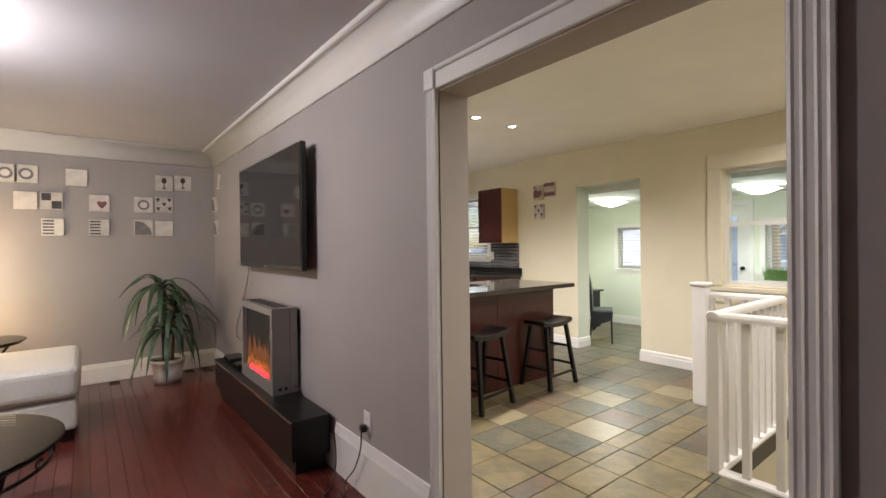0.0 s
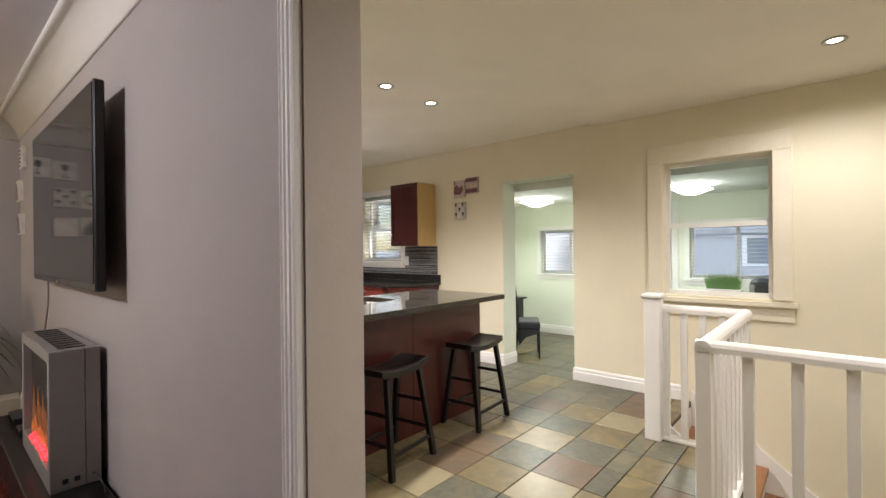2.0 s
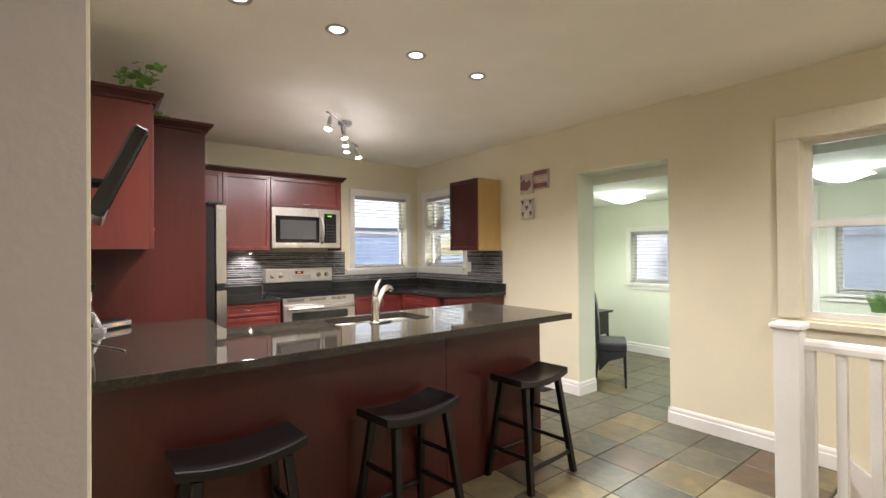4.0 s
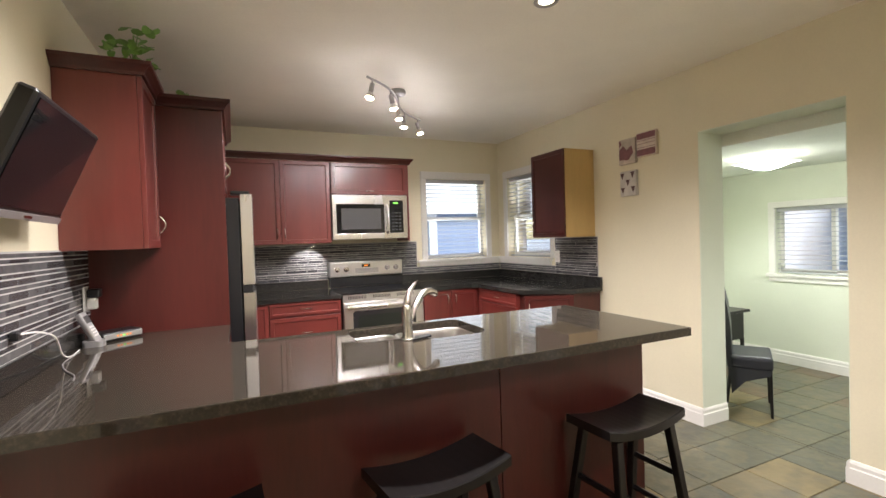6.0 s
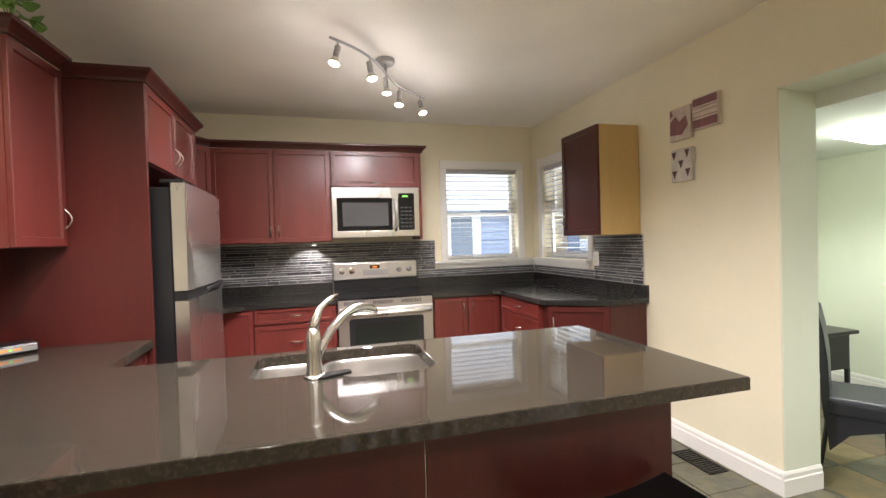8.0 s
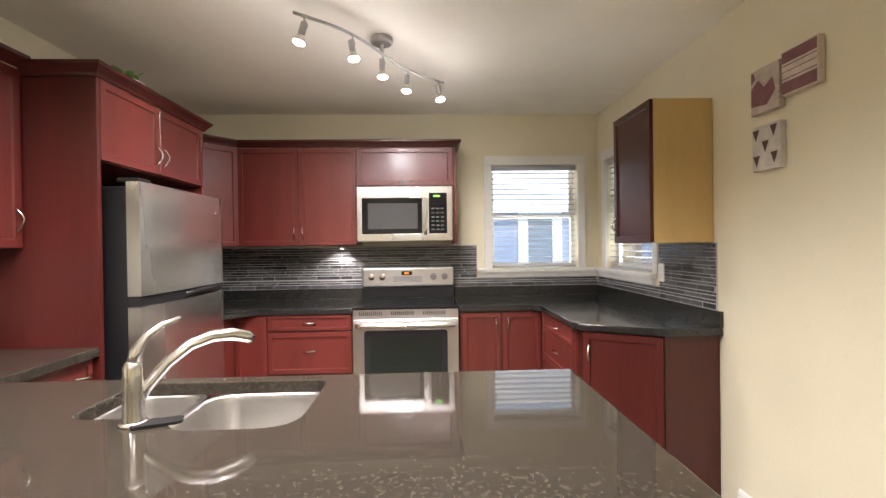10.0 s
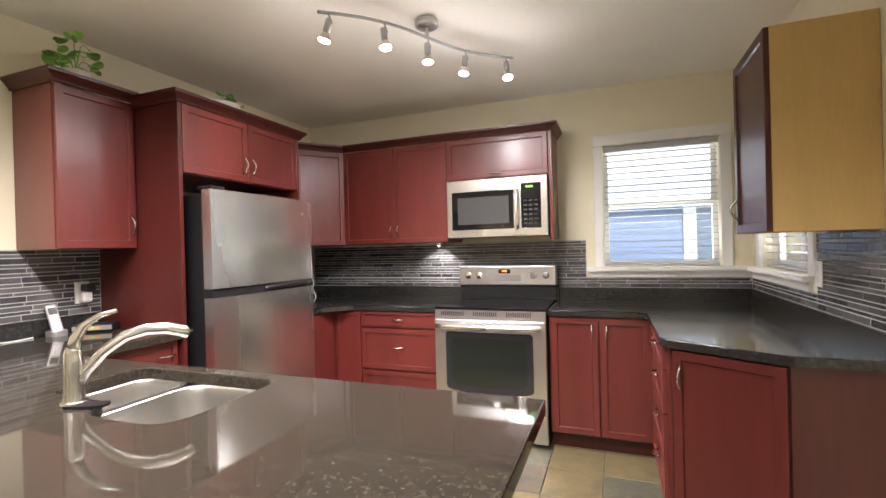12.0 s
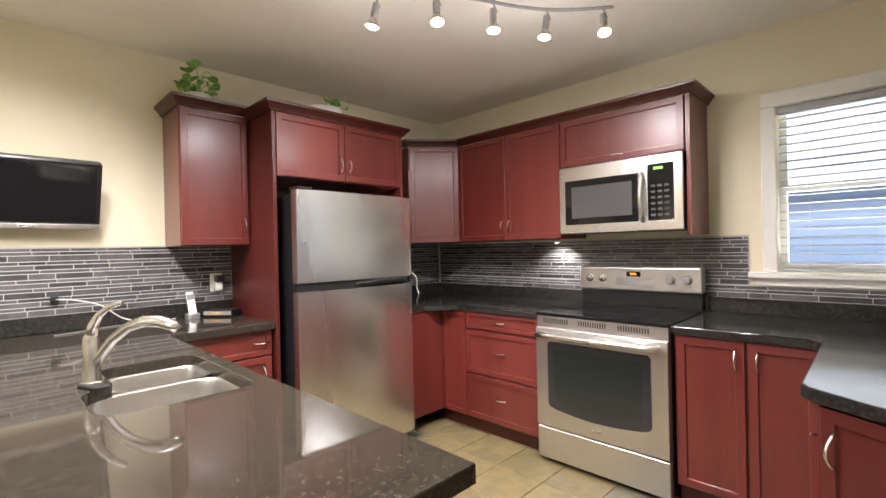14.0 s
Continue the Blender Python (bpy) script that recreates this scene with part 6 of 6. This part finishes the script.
part("cable", tube(bmesh.new(), curve_through([(f1 - 0.03, g0 - 0.004, h0 + 0.04), (f1 - 0.03, g0 - 0.05, h0 + 0.06), (f1 - 0.02, g0 - 0.10, h0 + 0.03), (f1 - 0.02, g0 - 0.16, h0 + 0.006)]), 0.004, 6), BLACK, fp, smooth=True)
so = thing("sofa", "white leather sofa with padded arm", "sofa", (-0.8, 4.4, ZLF))
part("base", B((-2.0, 4.03, ZLF + 0.08), (0.02, 4.90, 0.26), 0.03, seg=3), LEATHER, so)
for fy in (4.06, 4.8):
    part("foot", B((-0.08, fy, ZLF), (0.0, fy + 0.08, ZLF + 0.0795), 0.004), BLACK_WOOD, so)
part("arm", B((-0.62, 4.0, 0.2605), (0.04, 4.92, 0.50), 0.06, seg=4), LEATHER, so)
for k in range(2):
    part("seat_cushion", B((-1.30 - 0.67 * k, 4.02, 0.2605), (-0.63 - 0.67 * k, 4.70, 0.42), 0.05, seg=3), LEATHER, so)
part("back", B((-2.0, 4.71, 0.2605), (-0.63, 4.93, 0.80), 0.06, seg=3), LEATHER, so)
ct = thing("coffee_table", "round glass coffee table on scrolled wrought iron", "table", (-0.55, 2.85, ZLF))
CX, CY, CR = -0.57, 2.86, 0.56
part("tabletop", lathe(bmesh.new(), [(0, 0), (CR - 0.006, 0), (CR, 0.004), (CR, 0.010), (CR - 0.006, 0.014), (0, 0.014)], (CX, CY, 0.40), 48), TABLE_GLASS, ct, "clear round glass top")
part("rim", tube(bmesh.new(), [(CX + (CR - 0.03) * math.cos(a), CY + (CR - 0.03) * math.sin(a), 0.388) for a in (2 * math.pi * k / 48 for k in range(49))], 0.011, 8), IRON, ct, smooth=True)
part("rim", tube(bmesh.new(), [(CX + (CR - 0.05) * math.cos(a), CY + (CR - 0.05) * math.sin(a), 0.31) for a in (2 * math.pi * k / 48 for k in range(49))], 0.009, 8), IRON, ct, smooth=True)
for k in range(4):
    a = radians(45 + 90 * k)
    c, s = math.cos(a), math.sin(a)
    part("leg", tube(bmesh.new(), curve_through([(CX + 0.53 * c, CY + 0.53 * s, 0.385), (CX + 0.48 * c, CY + 0.48 * s, 0.25), (CX + 0.36 * c, CY + 0.36 * s, 0.12), (CX + 0.46 * c, CY + 0.46 * s, ZLF + 0.012)]), 0.012, 8), IRON, ct, smooth=True)
for k in range(16):
    a0 = 2 * math.pi * k / 16
    part("scroll", tube(bmesh.new(), [(CX + (CR - 0.04) * math.cos(a0 + 0.11 * f * math.cos(f * 5)), CY + (CR - 0.04) * math.sin(a0 + 0.11 * f * math.cos(f * 5)), 0.349 + 0.034 * f * math.sin(f * 5)) for f in (q / 14 for q in range(15))], 0.005, 6), IRON, ct, smooth=True)
sd = thing("side_table", "small round glass side table on wrought iron", "table", (-0.62, 5.25, ZLF))
TXs, TYs = -0.66, 5.22
part("tabletop", lathe(bmesh.new(), [(0, 0), (0.33, 0), (0.335, 0.005), (0.33, 0.01), (0, 0.01)], (TXs, TYs, 0.54), 40), TABLE_GLASS, sd)
part("rim", tube(bmesh.new(), [(TXs + 0.30 * math.cos(a), TYs + 0.30 * math.sin(a), 0.529) for a in (2 * math.pi * k / 36 for k in range(37))], 0.010, 8), IRON, sd, smooth=True)
for k in range(3):
    a = radians(30 + 120 * k)
    c, s = math.cos(a), math.sin(a)
    part("leg", tube(bmesh.new(), curve_through([(TXs + 0.29 * c, TYs + 0.29 * s, 0.525), (TXs + 0.20 * c, TYs + 0.20 * s, 0.43), (TXs + 0.26 * c, TYs + 0.26 * s, 0.36), (TXs + 0.10 * c, TYs + 0.10 * s, 0.25), (TXs + 0.26 * c, TYs + 0.26 * s, ZLF + 0.012)]), 0.011, 8), IRON, sd, smooth=True)
la = thing("table_lamp", "lit table lamp with pale fabric shade", "lamp", (-0.86, 5.25, 0.55))
part("base", lathe(bmesh.new(), [(0, 0), (0.07, 0), (0.075, 0.015), (0.03, 0.04), (0.05, 0.16), (0.04, 0.26), (0.012, 0.32), (0.012, 0.42), (0, 0.42)], (-0.86, 5.25, 0.5505), 20), IRON, la, smooth=True)
part("shade", lathe(bmesh.new(), [(0.17, 0.40), (0.11, 0.64)], (-0.86, 5.25, 0.55), 28), SHADE_WARM, la, "glowing pale fabric shade", smooth=True).visible_shadow = False

# hall wall piece by the opening
hw = thing("metal_wall_hanging", "tall dark board with steel rods and wire coils", "wall art", (XJ + 0.03, 0.2, 1.3))
part("board", B((XJ + 0.001, -0.01, 1.365), (XJ + 0.04, 0.275, 2.3), 0.002), CHERRY_DK, hw)
part("board", B((XJ + 0.001, -0.01, 0.5), (XJ + 0.038, 0.257, 1.3645), 0.002), CHERRY_DK, hw)
part("box", B((XJ + 0.13, 0.06, 1.02), (XJ + 0.21, 0.272, 1.31), 0.004), BLACK, hw)
part("bracket", B((XJ + 0.041, 0.08, 1.15), (XJ + 0.129, 0.16, 1.165)), IRON, hw)
part("bracket", B((XJ + 0.041, 0.10, 2.18), (XJ + 0.25, 0.30, 2.195)), IRON, hw)
for k in range(5):
    part("rod", tube(bmesh.new(), [(XJ + 0.19 + 0.01 * k, 0.292 - 0.014 * k, 1.36), (XJ + 0.185 + 0.01 * k, 0.296 - 0.014 * k, 2.25)], 0.005, 8), CHROME if k % 2 else IRON, hw)
for z in (1.38, 0.92, 0.80):
    part("coil", tube(bmesh.new(), [(XJ + 0.20 + 0.03 * math.cos(a), 0.25 + 0.04 * math.sin(a), z + 0.006 * a) for a in (q * 0.5 for q in range(50))], 0.005, 6), SILVER, hw, smooth=True)

# ---- sunroom furniture ----
def dining_chair(m, label):
    c = thing("dining_chair", label, "chair", (0, 0, 0), "sunroom chairs")
    part("seat", B((-0.23, -0.22, 0.36), (0.23, 0.22, 0.47), 0.03, seg=3), DARK_LEATHER, c)
    bm = bmesh.new()
    pts = [(0.20, 0.30), (0.225, 0.45), (0.235, 0.68), (0.265, 0.85), (0.305, 0.98)]
    fr_, bk = [], []
    for y, z in pts:
        fr_.append([bm.verts.new((x, y - 0.03, z)) for x in (-0.22, 0.22)])
        bk.append([bm.verts.new((x, y + 0.03, z)) for x in (-0.22, 0.22)])
    for k in range(len(pts) - 1):
        bm.faces.new((fr_[k][0], fr_[k][1], fr_[k + 1][1], fr_[k + 1][0]))
        bm.faces.new((bk[k][1], bk[k][0], bk[k + 1][0], bk[k + 1][1]))
        for i in (0, 1):
            bm.faces.new((fr_[k][i], bk[k][i], bk[k + 1][i], fr_[k + 1][i]))
    bm.faces.new((fr_[-1][0], fr_[-1][1], bk[-1][1], bk[-1][0]))
    bm.faces.new((fr_[0][0], fr_[0][1], bk[0][1], bk[0][0]))
    bmesh.ops.recalc_face_normals(bm, faces=bm.faces)
    bmesh.ops.bevel(bm, geom=[e for e in bm.edges if e.calc_face_angle(0) > 0.8], offset=0.012, segments=2, affect="EDGES")
    part("backrest", bm, DARK_LEATHER, c, "tall curved padded backrest")
    for x0 in (-0.225, 0.205):
        bm = bmesh.new()
        v = [bm.verts.new((x0 + dx, y, z)) for dx in (0, 0.02) for y, z in ((-0.2, 0.37), (-0.2, 0.33), (0.06, 0.27), (0.2, 0.16), (0.23, 0.37))]
        for q in ((0, 1, 2, 3, 4), (9, 8, 7, 6, 5), (0, 5, 6, 1), (1, 6, 7, 2), (2, 7, 8, 3), (3, 8, 9, 4), (4, 9, 5, 0)):
            bm.faces.new([v[i] for i in q])
        part("side_skirt", bm, DARK_LEATHER, c)
    for x in (-0.2, 0.2):
        part("leg", tube(bmesh.new(), [(x, -0.19, 0.36), (x * 1.02, -0.2, 0)], [0.022, 0.016], 6), BLACK_WOOD, c)
        part("leg", tube(bmesh.new(), [(x, 0.21, 0.34), (x * 1.02, 0.27, 0)], [0.022, 0.016], 6), BLACK_WOOD, c)
    c.matrix_basis = m
    return c


ch = dining_chair(pose(5.53, 3.395, 0, 0, 0, 32) @ Matrix.Diagonal((0.86, 0.60, 0.92, 1)), "dark blue leather dining chair just inside the doorway")
tagged(copy_thing(ch, pose(5.72, 2.12, 0, 0, 0, -95) @ Matrix.Diagonal((0.92, 0.92, 0.92, 1))), "dark blue leather dining chair under the inner window")
tb = thing("console_table", "dark wooden console table in the sunroom", "table", (6.35, 4.2, 0))
part("top", B((6.0, 3.98, 0.56), (6.5, 4.5, 0.585), 0.003), BLACK_WOOD, tb)
part("body", B((6.03, 4.02, 0.30), (6.46, 4.47, 0.5595)), BLACK_WOOD, tb)
for x in (6.03, 6.44):
    for y in (4.02, 4.45):
        part("leg", B((x, y, 0), (x + 0.025, y + 0.025, 0.2995)), BLACK_WOOD, tb)
ac = thing("armchair", "dark leather armchair with pale cushion stripes", "chair", (5.9, 0.95, 0))
part("seat", B((5.55, 0.65, 0.12), (6.2, 1.2, 0.46), 0.05, seg=3), DARK_LEATHER, ac)
part("backrest", B((5.98, 0.63, 0.4605), (6.22, 1.22, 0.98), 0.07, seg=3), DARK_LEATHER, ac)
part("arm", B((5.55, 0.50, 0.12), (6.2, 0.645, 0.62), 0.05, seg=3), DARK_LEATHER, ac)
part("arm", B((5.55, 1.205, 0.12), (6.2, 1.35, 0.62), 0.05, seg=3), DARK_LEATHER, ac)
part("cushion_stripe", boxes(*[((5.965, 0.72 + 0.15 * k, 0.62), (5.979, 0.76 + 0.15 * k, 0.92)) for k in range(4)]), SILVER, ac)
for x in (5.6, 6.13):
    for y in (0.56, 1.28):
        part("foot", B((x, y, 0), (x + 0.04, y + 0.04, 0.1195)), BLACK_WOOD, ac)
fv = thing("floor_vent", "brown metal floor register by the wall", "vent", (4.80, 3.75, 0))
part("frame", boxes(((4.74, 3.62, 0.0005), (4.75, 3.90, 0.006)), ((4.86, 3.62, 0.0005), (4.87, 3.90, 0.006)), ((4.75, 3.62, 0.0005), (4.86, 3.63, 0.006)), ((4.75, 3.89, 0.0005), (4.86, 3.90, 0.006))), IRON, fv)
for k in range(12):
    part("slat", B((4.751, 3.635 + 0.021 * k, 0.0005), (4.859, 3.645 + 0.021 * k, 0.005)), IRON, fv)

# ---- outside ----
bm = bmesh.new()
bmesh.ops.create_grid(bm, x_segments=2, y_segments=2, size=600, matrix=Matrix.Translation((0, 0, -2.75)))
solid("ground_far", bm, SNOW, "snow covered ground", "ground", "structure")
solid("ground", boxes(((7.3, -40, -0.75), (60, 60, -0.6)), ((-30, 6.3, -0.75), (7.3, 60, -0.6)), ((-30, -40, -0.75), (7.3, -2.7, -0.6)), ((-30, -2.7, -0.75), (-3.7, 6.3, -0.6))), SNOW, "snow covered yard", "ground", "structure")


def house(x0, x1, y0, y1, eave, ridge, along, label, windows, siding=None):
    h = thing("house", label, "house", ((x0 + x1) / 2, (y0 + y1) / 2, -0.6), "neighbouring houses")
    part("wall", boxes(((x0, y0, -0.6), (x1, y1, eave))), siding or SIDING, h)
    bm = bmesh.new()
    k = 0
    while -0.5 + 0.14 * k < eave:
        z = -0.5 + 0.14 * k
        box(bm, (x0 - 0.012, y0 - 0.012, z), (x1 + 0.012, y1 + 0.012, z + 0.012))
        k += 1
    part("siding_lap", bm, siding or SIDING, h)
    bm = bmesh.new()
    o, th = 0.4, 0.15
    if along == "x":
        ym = (y0 + y1) / 2
        prof = [(y0 - o, eave - 0.1), (ym, ridge), (y1 + o, eave - 0.1), (y1 + o, eave + th - 0.1), (ym, ridge + th), (y0 - o, eave + th - 0.1)]
        a = [bm.verts.new((x0 - o, y, z)) for y, z in prof]
        b = [bm.verts.new((x1 + o, y, z)) for y, z in prof]
    else:
        xm = (x0 + x1) / 2
        prof = [(x0 - o, eave - 0.1), (xm, ridge), (x1 + o, eave - 0.1), (x1 + o, eave + th - 0.1), (xm, ridge + th), (x0 - o, eave + th - 0.1)]
        a = [bm.verts.new((x, y0 - o, z)) for x, z in prof]
        b = [bm.verts.new((x, y1 + o, z)) for x, z in prof]
    for i in range(6):
        bm.faces.new((a[i], a[(i + 1) % 6], b[(i + 1) % 6], b[i]))
    for r in (a, b):
        bm.faces.new((r[0], r[1], r[4], r[5]))
        bm.faces.new((r[1], r[2], r[3], r[4]))
    bmesh.ops.recalc_face_normals(bm, faces=bm.faces)
    part("roof", bm, SNOW if siding is None else ROOF, h, "snow covered roof")
    for m, w, z0, z1 in windows:
        wn_ = part("window", placed(boxes(((-0.16, 0, z0 - 0.1), (0, 0.05, z1 + 0.1)), ((w, 0, z0 - 0.1), (w + 0.16, 0.05, z1 + 0.1)), ((0, 0, z1), (w, 0.05, z1 + 0.1)), ((0, 0, z0 - 0.1), (w, 0.06, z0))), m), TRIM_FAR, h)
        part("pane", placed(B((0.001, 0.014, z0), (w - 0.001, 0.02, z1)), m), PANE_FAR, wn_)
    return h


house(2.2, 13.5, 9.6, 17, 1.95, 4.4, "x", "blue-grey sided house with snowy roof", [(plane_frame((5.12, 9.586, 0), (1, 0), (0, -1)), 0.42, 0.95, 1.80), (plane_frame((8.2, 9.586, 0), (1, 0), (0, -1)), 1.0, 0.7, 1.6)])
house(22.0, 30, -1.5, 8.5, 1.9, 4.4, "y", "grey sided house across the snowy yard", [(plane_frame((21.986, 6.6, 0), (0, -1), (-1, 0)), 1.2, 0.6, 1.6), (plane_frame((21.986, 3.2, 0), (0, -1), (-1, 0)), 1.2, 0.6, 1.6)], SIDING_GREY)
house(18.0, 26, 11.0, 19, 2.3, 4.8, "x", "grey sided house at the back of the yard", [(plane_frame((17.986, 14.6, 0), (0, -1), (-1, 0)), 1.2, 0.6, 1.6)], SIDING_GREY)


def tree(x, y, h, seed):
    r = random.Random(seed)
    t = thing("bare_tree", "leafless winter tree in the snowy yard", "tree", (x, y, -0.6), "bare trees")
    part("trunk", tube(bmesh.new(), [(x, y, -0.6), (x + 0.05, y, h * 0.3), (x + 0.1, y + 0.1, h * 0.6)], [0.16, 0.12, 0.07], 8), BARK, t)
    for k in range(16):
        a, z0 = r.uniform(0, 6.28), h * r.uniform(0.2, 0.6)
        l = h * r.uniform(0.25, 0.45)
        p = Vector((x + 0.07, y + 0.05, z0))
        mid = p + Vector((math.cos(a) * l * 0.5, math.sin(a) * l * 0.5, l * 0.45))
        end = p + Vector((math.cos(a) * l * 0.8, math.sin(a) * l * 0.8, l))
        bm = tube(bmesh.new(), [p, mid, end], [0.04, 0.025, 0.008], 6)
        for q in range(5):
            f = r.uniform(0.3, 1)
            s = p.lerp(end, f)
            tube(bm, [s, s + Vector((r.uniform(-0.5, 0.5), r.uniform(-0.5, 0.5), r.uniform(0.2, 0.7)))], [0.012, 0.004], 5)
        part("limb", bm, BARK, t)


tree(10.5, 7.2, 5.0, 1)
tree(12.5, 3.4, 5.5, 2)

# ---- floor and wall pieces ----
def piece_mesh(name, w, d, t, bevel, material):
    bm = B((-w / 2, -d / 2, -t), (w / 2, d / 2, 0), 0)
    top = [f for f in bm.faces if f.normal.z > 0.9 or f.calc_center_median().z > -1e-6]
    bmesh.ops.bevel(bm, geom=list(top[0].edges), offset=bevel, segments=1, affect="EDGES")
    bmesh.ops.recalc_face_normals(bm, faces=bm.faces)
    me = bpy.data.meshes.new(name)
    bm.to_mesh(me)
    bm.free()
    me.materials.append(material)
    return me


floor_ob = scene.objects["floor"]
P = 0.31
meshes = {}


def slate_at(x, y):
    """The tone of the slate: gold in kitchen and hall, grey by the doorway, single cream and rust tiles."""
    for cx, cy in ((2.87, 1.77), (4.11, 1.77), (3.49, 2.08), (2.56, 2.39), (3.18, 3.9)):
        if abs(x - cx) < 0.15 and abs(y - cy) < 0.15:
            return SLATE_CREAM
    if x > 4.2 and y < 4.6 and y > 2.0:
        odds = (0.8, 0.1, 0.1)
    elif x > XE:
        odds = (0.7, 0.2, 0.1)
    elif y > 3.4:
        odds = (0.15, 0.82, 0.03)
    elif x < 3.0:
        odds = (0.35, 0.6, 0.05)
    elif x > 3.9:
        odds = (0.45, 0.25, 0.3)
    else:
        odds = (0.6, 0.3, 0.1)
    return rnd.choices((SLATE, SLATE_GOLD, SLATE_RUST), odds)[0]


def tile(x0, x1, y0, y1):
    w, d = round(x1 - x0 - 0.005, 3), round(y1 - y0 - 0.005, 3)
    if w < 0.02 or d < 0.02:
        return
    stone = slate_at((x0 + x1) / 2, (y0 + y1) / 2)
    if (w, d, stone.name) not in meshes:
        meshes[w, d, stone.name] = piece_mesh("tile", w, d, 0.009, 0.0025, stone)
    o = new("tile", meshes[w, d, stone.name])
    o.parent = floor_ob
    o.matrix_basis = pose((x0 + x1) / 2, (y0 + y1) / 2, 0.0 + rnd.uniform(-0.0012, 0.0004), rnd.uniform(-0.12, 0.12), rnd.uniform(-0.12, 0.12), 0)


def clip_rects(x0, x1, y0, y1):
    for a0, a1, b0, b1 in ((XL, HX0, -0.6, HY), (XL, HX1, HY, HY1), (XL, XE + 0.25, HY1, YN), (XE + 0.25, SX, 1.5, 4.6)):
        c0, c1, d0, d1 = max(x0, a0), min(x1, a1), max(y0, b0), min(y1, b1)
        if c1 - c0 > 0.02 and d1 - d0 > 0.02:
            yield c0, c1, d0, d1


for i in range(-9, 11):
    for j in range(-8, 15):
        x, y = 3.955 + P * i, 1.615 + P * j
        for r in clip_rects(x, x + P, y, y + P):
            tile(*r)

liv = scene.objects["floor_living"]
pw = 0.083
rest = bmesh.new()
plank_mesh = [piece_mesh("plank", pw - 0.0012, l, 0.011, 0.0012, HARDWOOD) for l in (0.9, 1.2, 1.5)]
k = 0
x = XL - 0.004 - pw / 2
while x > -3.3:
    y = SY + rnd.uniform(0, 0.8)
    while y < YL - 0.3:
        q = rnd.randrange(3)
        l = (0.9, 1.2, 1.5)[q]
        if y + l > YL - 0.02:
            l = YL - 0.02 - y
            q = -1
        if x > -0.75 and y + l > 1.2 and q >= 0:
            o = new("plank", plank_mesh[q])
            o.parent = liv
            o.matrix_basis = pose(x, y + l / 2, ZLF + rnd.uniform(-0.0005, 0.0005))
        else:
            box(rest, (x - pw / 2 + 0.0006, y, ZLF - 0.011), (x + pw / 2 - 0.0006, y + l - 0.001, ZLF))
        y += (0.9, 1.2, 1.5)[q] + 0.001 if q >= 0 else 9
    x -= pw
tagged(part("plank_rest", rest, HARDWOOD, liv), kind="stuff")


def mosaic(wall_name, m, length, z0, z1, skip, label, limit=300):
    """Thin stacked strips of glass and stone in light grout."""
    holder = thing(wall_name, label, "backsplash", m @ Vector((0, 0, z0)), kind="structure")
    back = placed(boxes(*[((a, 0.001, c), (b, 0.0082, d)) for a, b, c, d in skip]), m)
    part("grout_bed", back, MOSAIC_GROUT, holder)
    shapes = {}
    extra = bmesh.new()
    made = 0
    for a, b, c, d in skip:
        z = c + 0.003
        row = 0
        while z < d - 0.008:
            h = (0.031, 0.018, 0.025, 0.018)[row % 4]
            h = min(h, d - z - 0.002)
            u = a + 0.002 - (0.13 * rnd.random())
            while u < b - 0.012:
                w = (0.10, 0.15, 0.20)[rnd.randrange(3)]
                s, e = max(u, a + 0.002), min(u + w, b - 0.002)
                if e - s > 0.012:
                    if made < limit:
                        key = (round(e - s - 0.003, 2), round(h, 3))
                        if key not in shapes:
                            bm = B((-key[0] / 2, 0.005, 0), (key[0] / 2, 0.0095, key[1] - 0.0048), 0.0)
                            bmesh.ops.bevel(bm, geom=list([f for f in bm.faces if f.calc_center_median().y > 0.009][0].edges), offset=0.001, segments=1, affect="EDGES")
                            me = bpy.data.meshes.new("tile")
                            bm.to_mesh(me)
                            bm.free()
                            me.materials.append(MOSAIC)
                            shapes[key] = me
                        o = new("tile", shapes[key])
                        o.parent = holder
                        r3 = m.to_3x3().to_4x4()
                        o.matrix_basis = Matrix.Translation(m @ Vector(((s + e) / 2, rnd.uniform(0, 0.0008), z)) - BASE[holder.name]) @ r3
                        made += 1
                    else:
                        box(extra, (s, 0.005, z), (e - 0.003, 0.0095, z + h - 0.0048))
                u += w + 0.004
            z += h
            row += 1
    if len(extra.verts):
        tagged(part("tile_rest", placed(extra, m), MOSAIC, holder), kind="stuff")
    else:
        extra.free()


mosaic("backsplash_west", plane_frame((XW, 4.018, 0), (0, -1), (1, 0)), 1.4, 1.0, 1.35, [(0, 4.018 - Y0, CT + 0.086, 1.352)], "dark grey linear mosaic splashback by the tall panel")
mosaic("backsplash_north", plane_frame((XW, YN, 0), (1, 0), (0, -1)), 3.5, 0.98, 1.35, [(0.024, XE - XW - 0.01, CN + 0.086, WZ0 - 0.077), (0.024, 3.838 - XW, WZ0 - 0.0765, 1.338)], "dark grey linear mosaic splashback behind the stove")
mosaic("backsplash_east", plane_frame((XE, YN - 0.01, 0), (0, -1), (-1, 0)), 1.7, 0.98, 1.33, [(0.002, YN - 0.01 - EY0 + 0.065, CN + 0.086, WZ0 - 0.077), (YN - 0.01 - EY0 + 0.0655, YN - 0.01 - 4.307, CN + 0.086, 1.333)], "dark grey linear mosaic splashback in the window corner")
mosaic("backsplash_corner", plane_frame((XW, YN - 0.012, 0), (0, -1), (1, 0)), 0.9, 0.98, 1.35, [(0, YN - 0.012 - 4.966, CN + 0.086, UB)], "dark grey linear mosaic splashback beside the refrigerator")
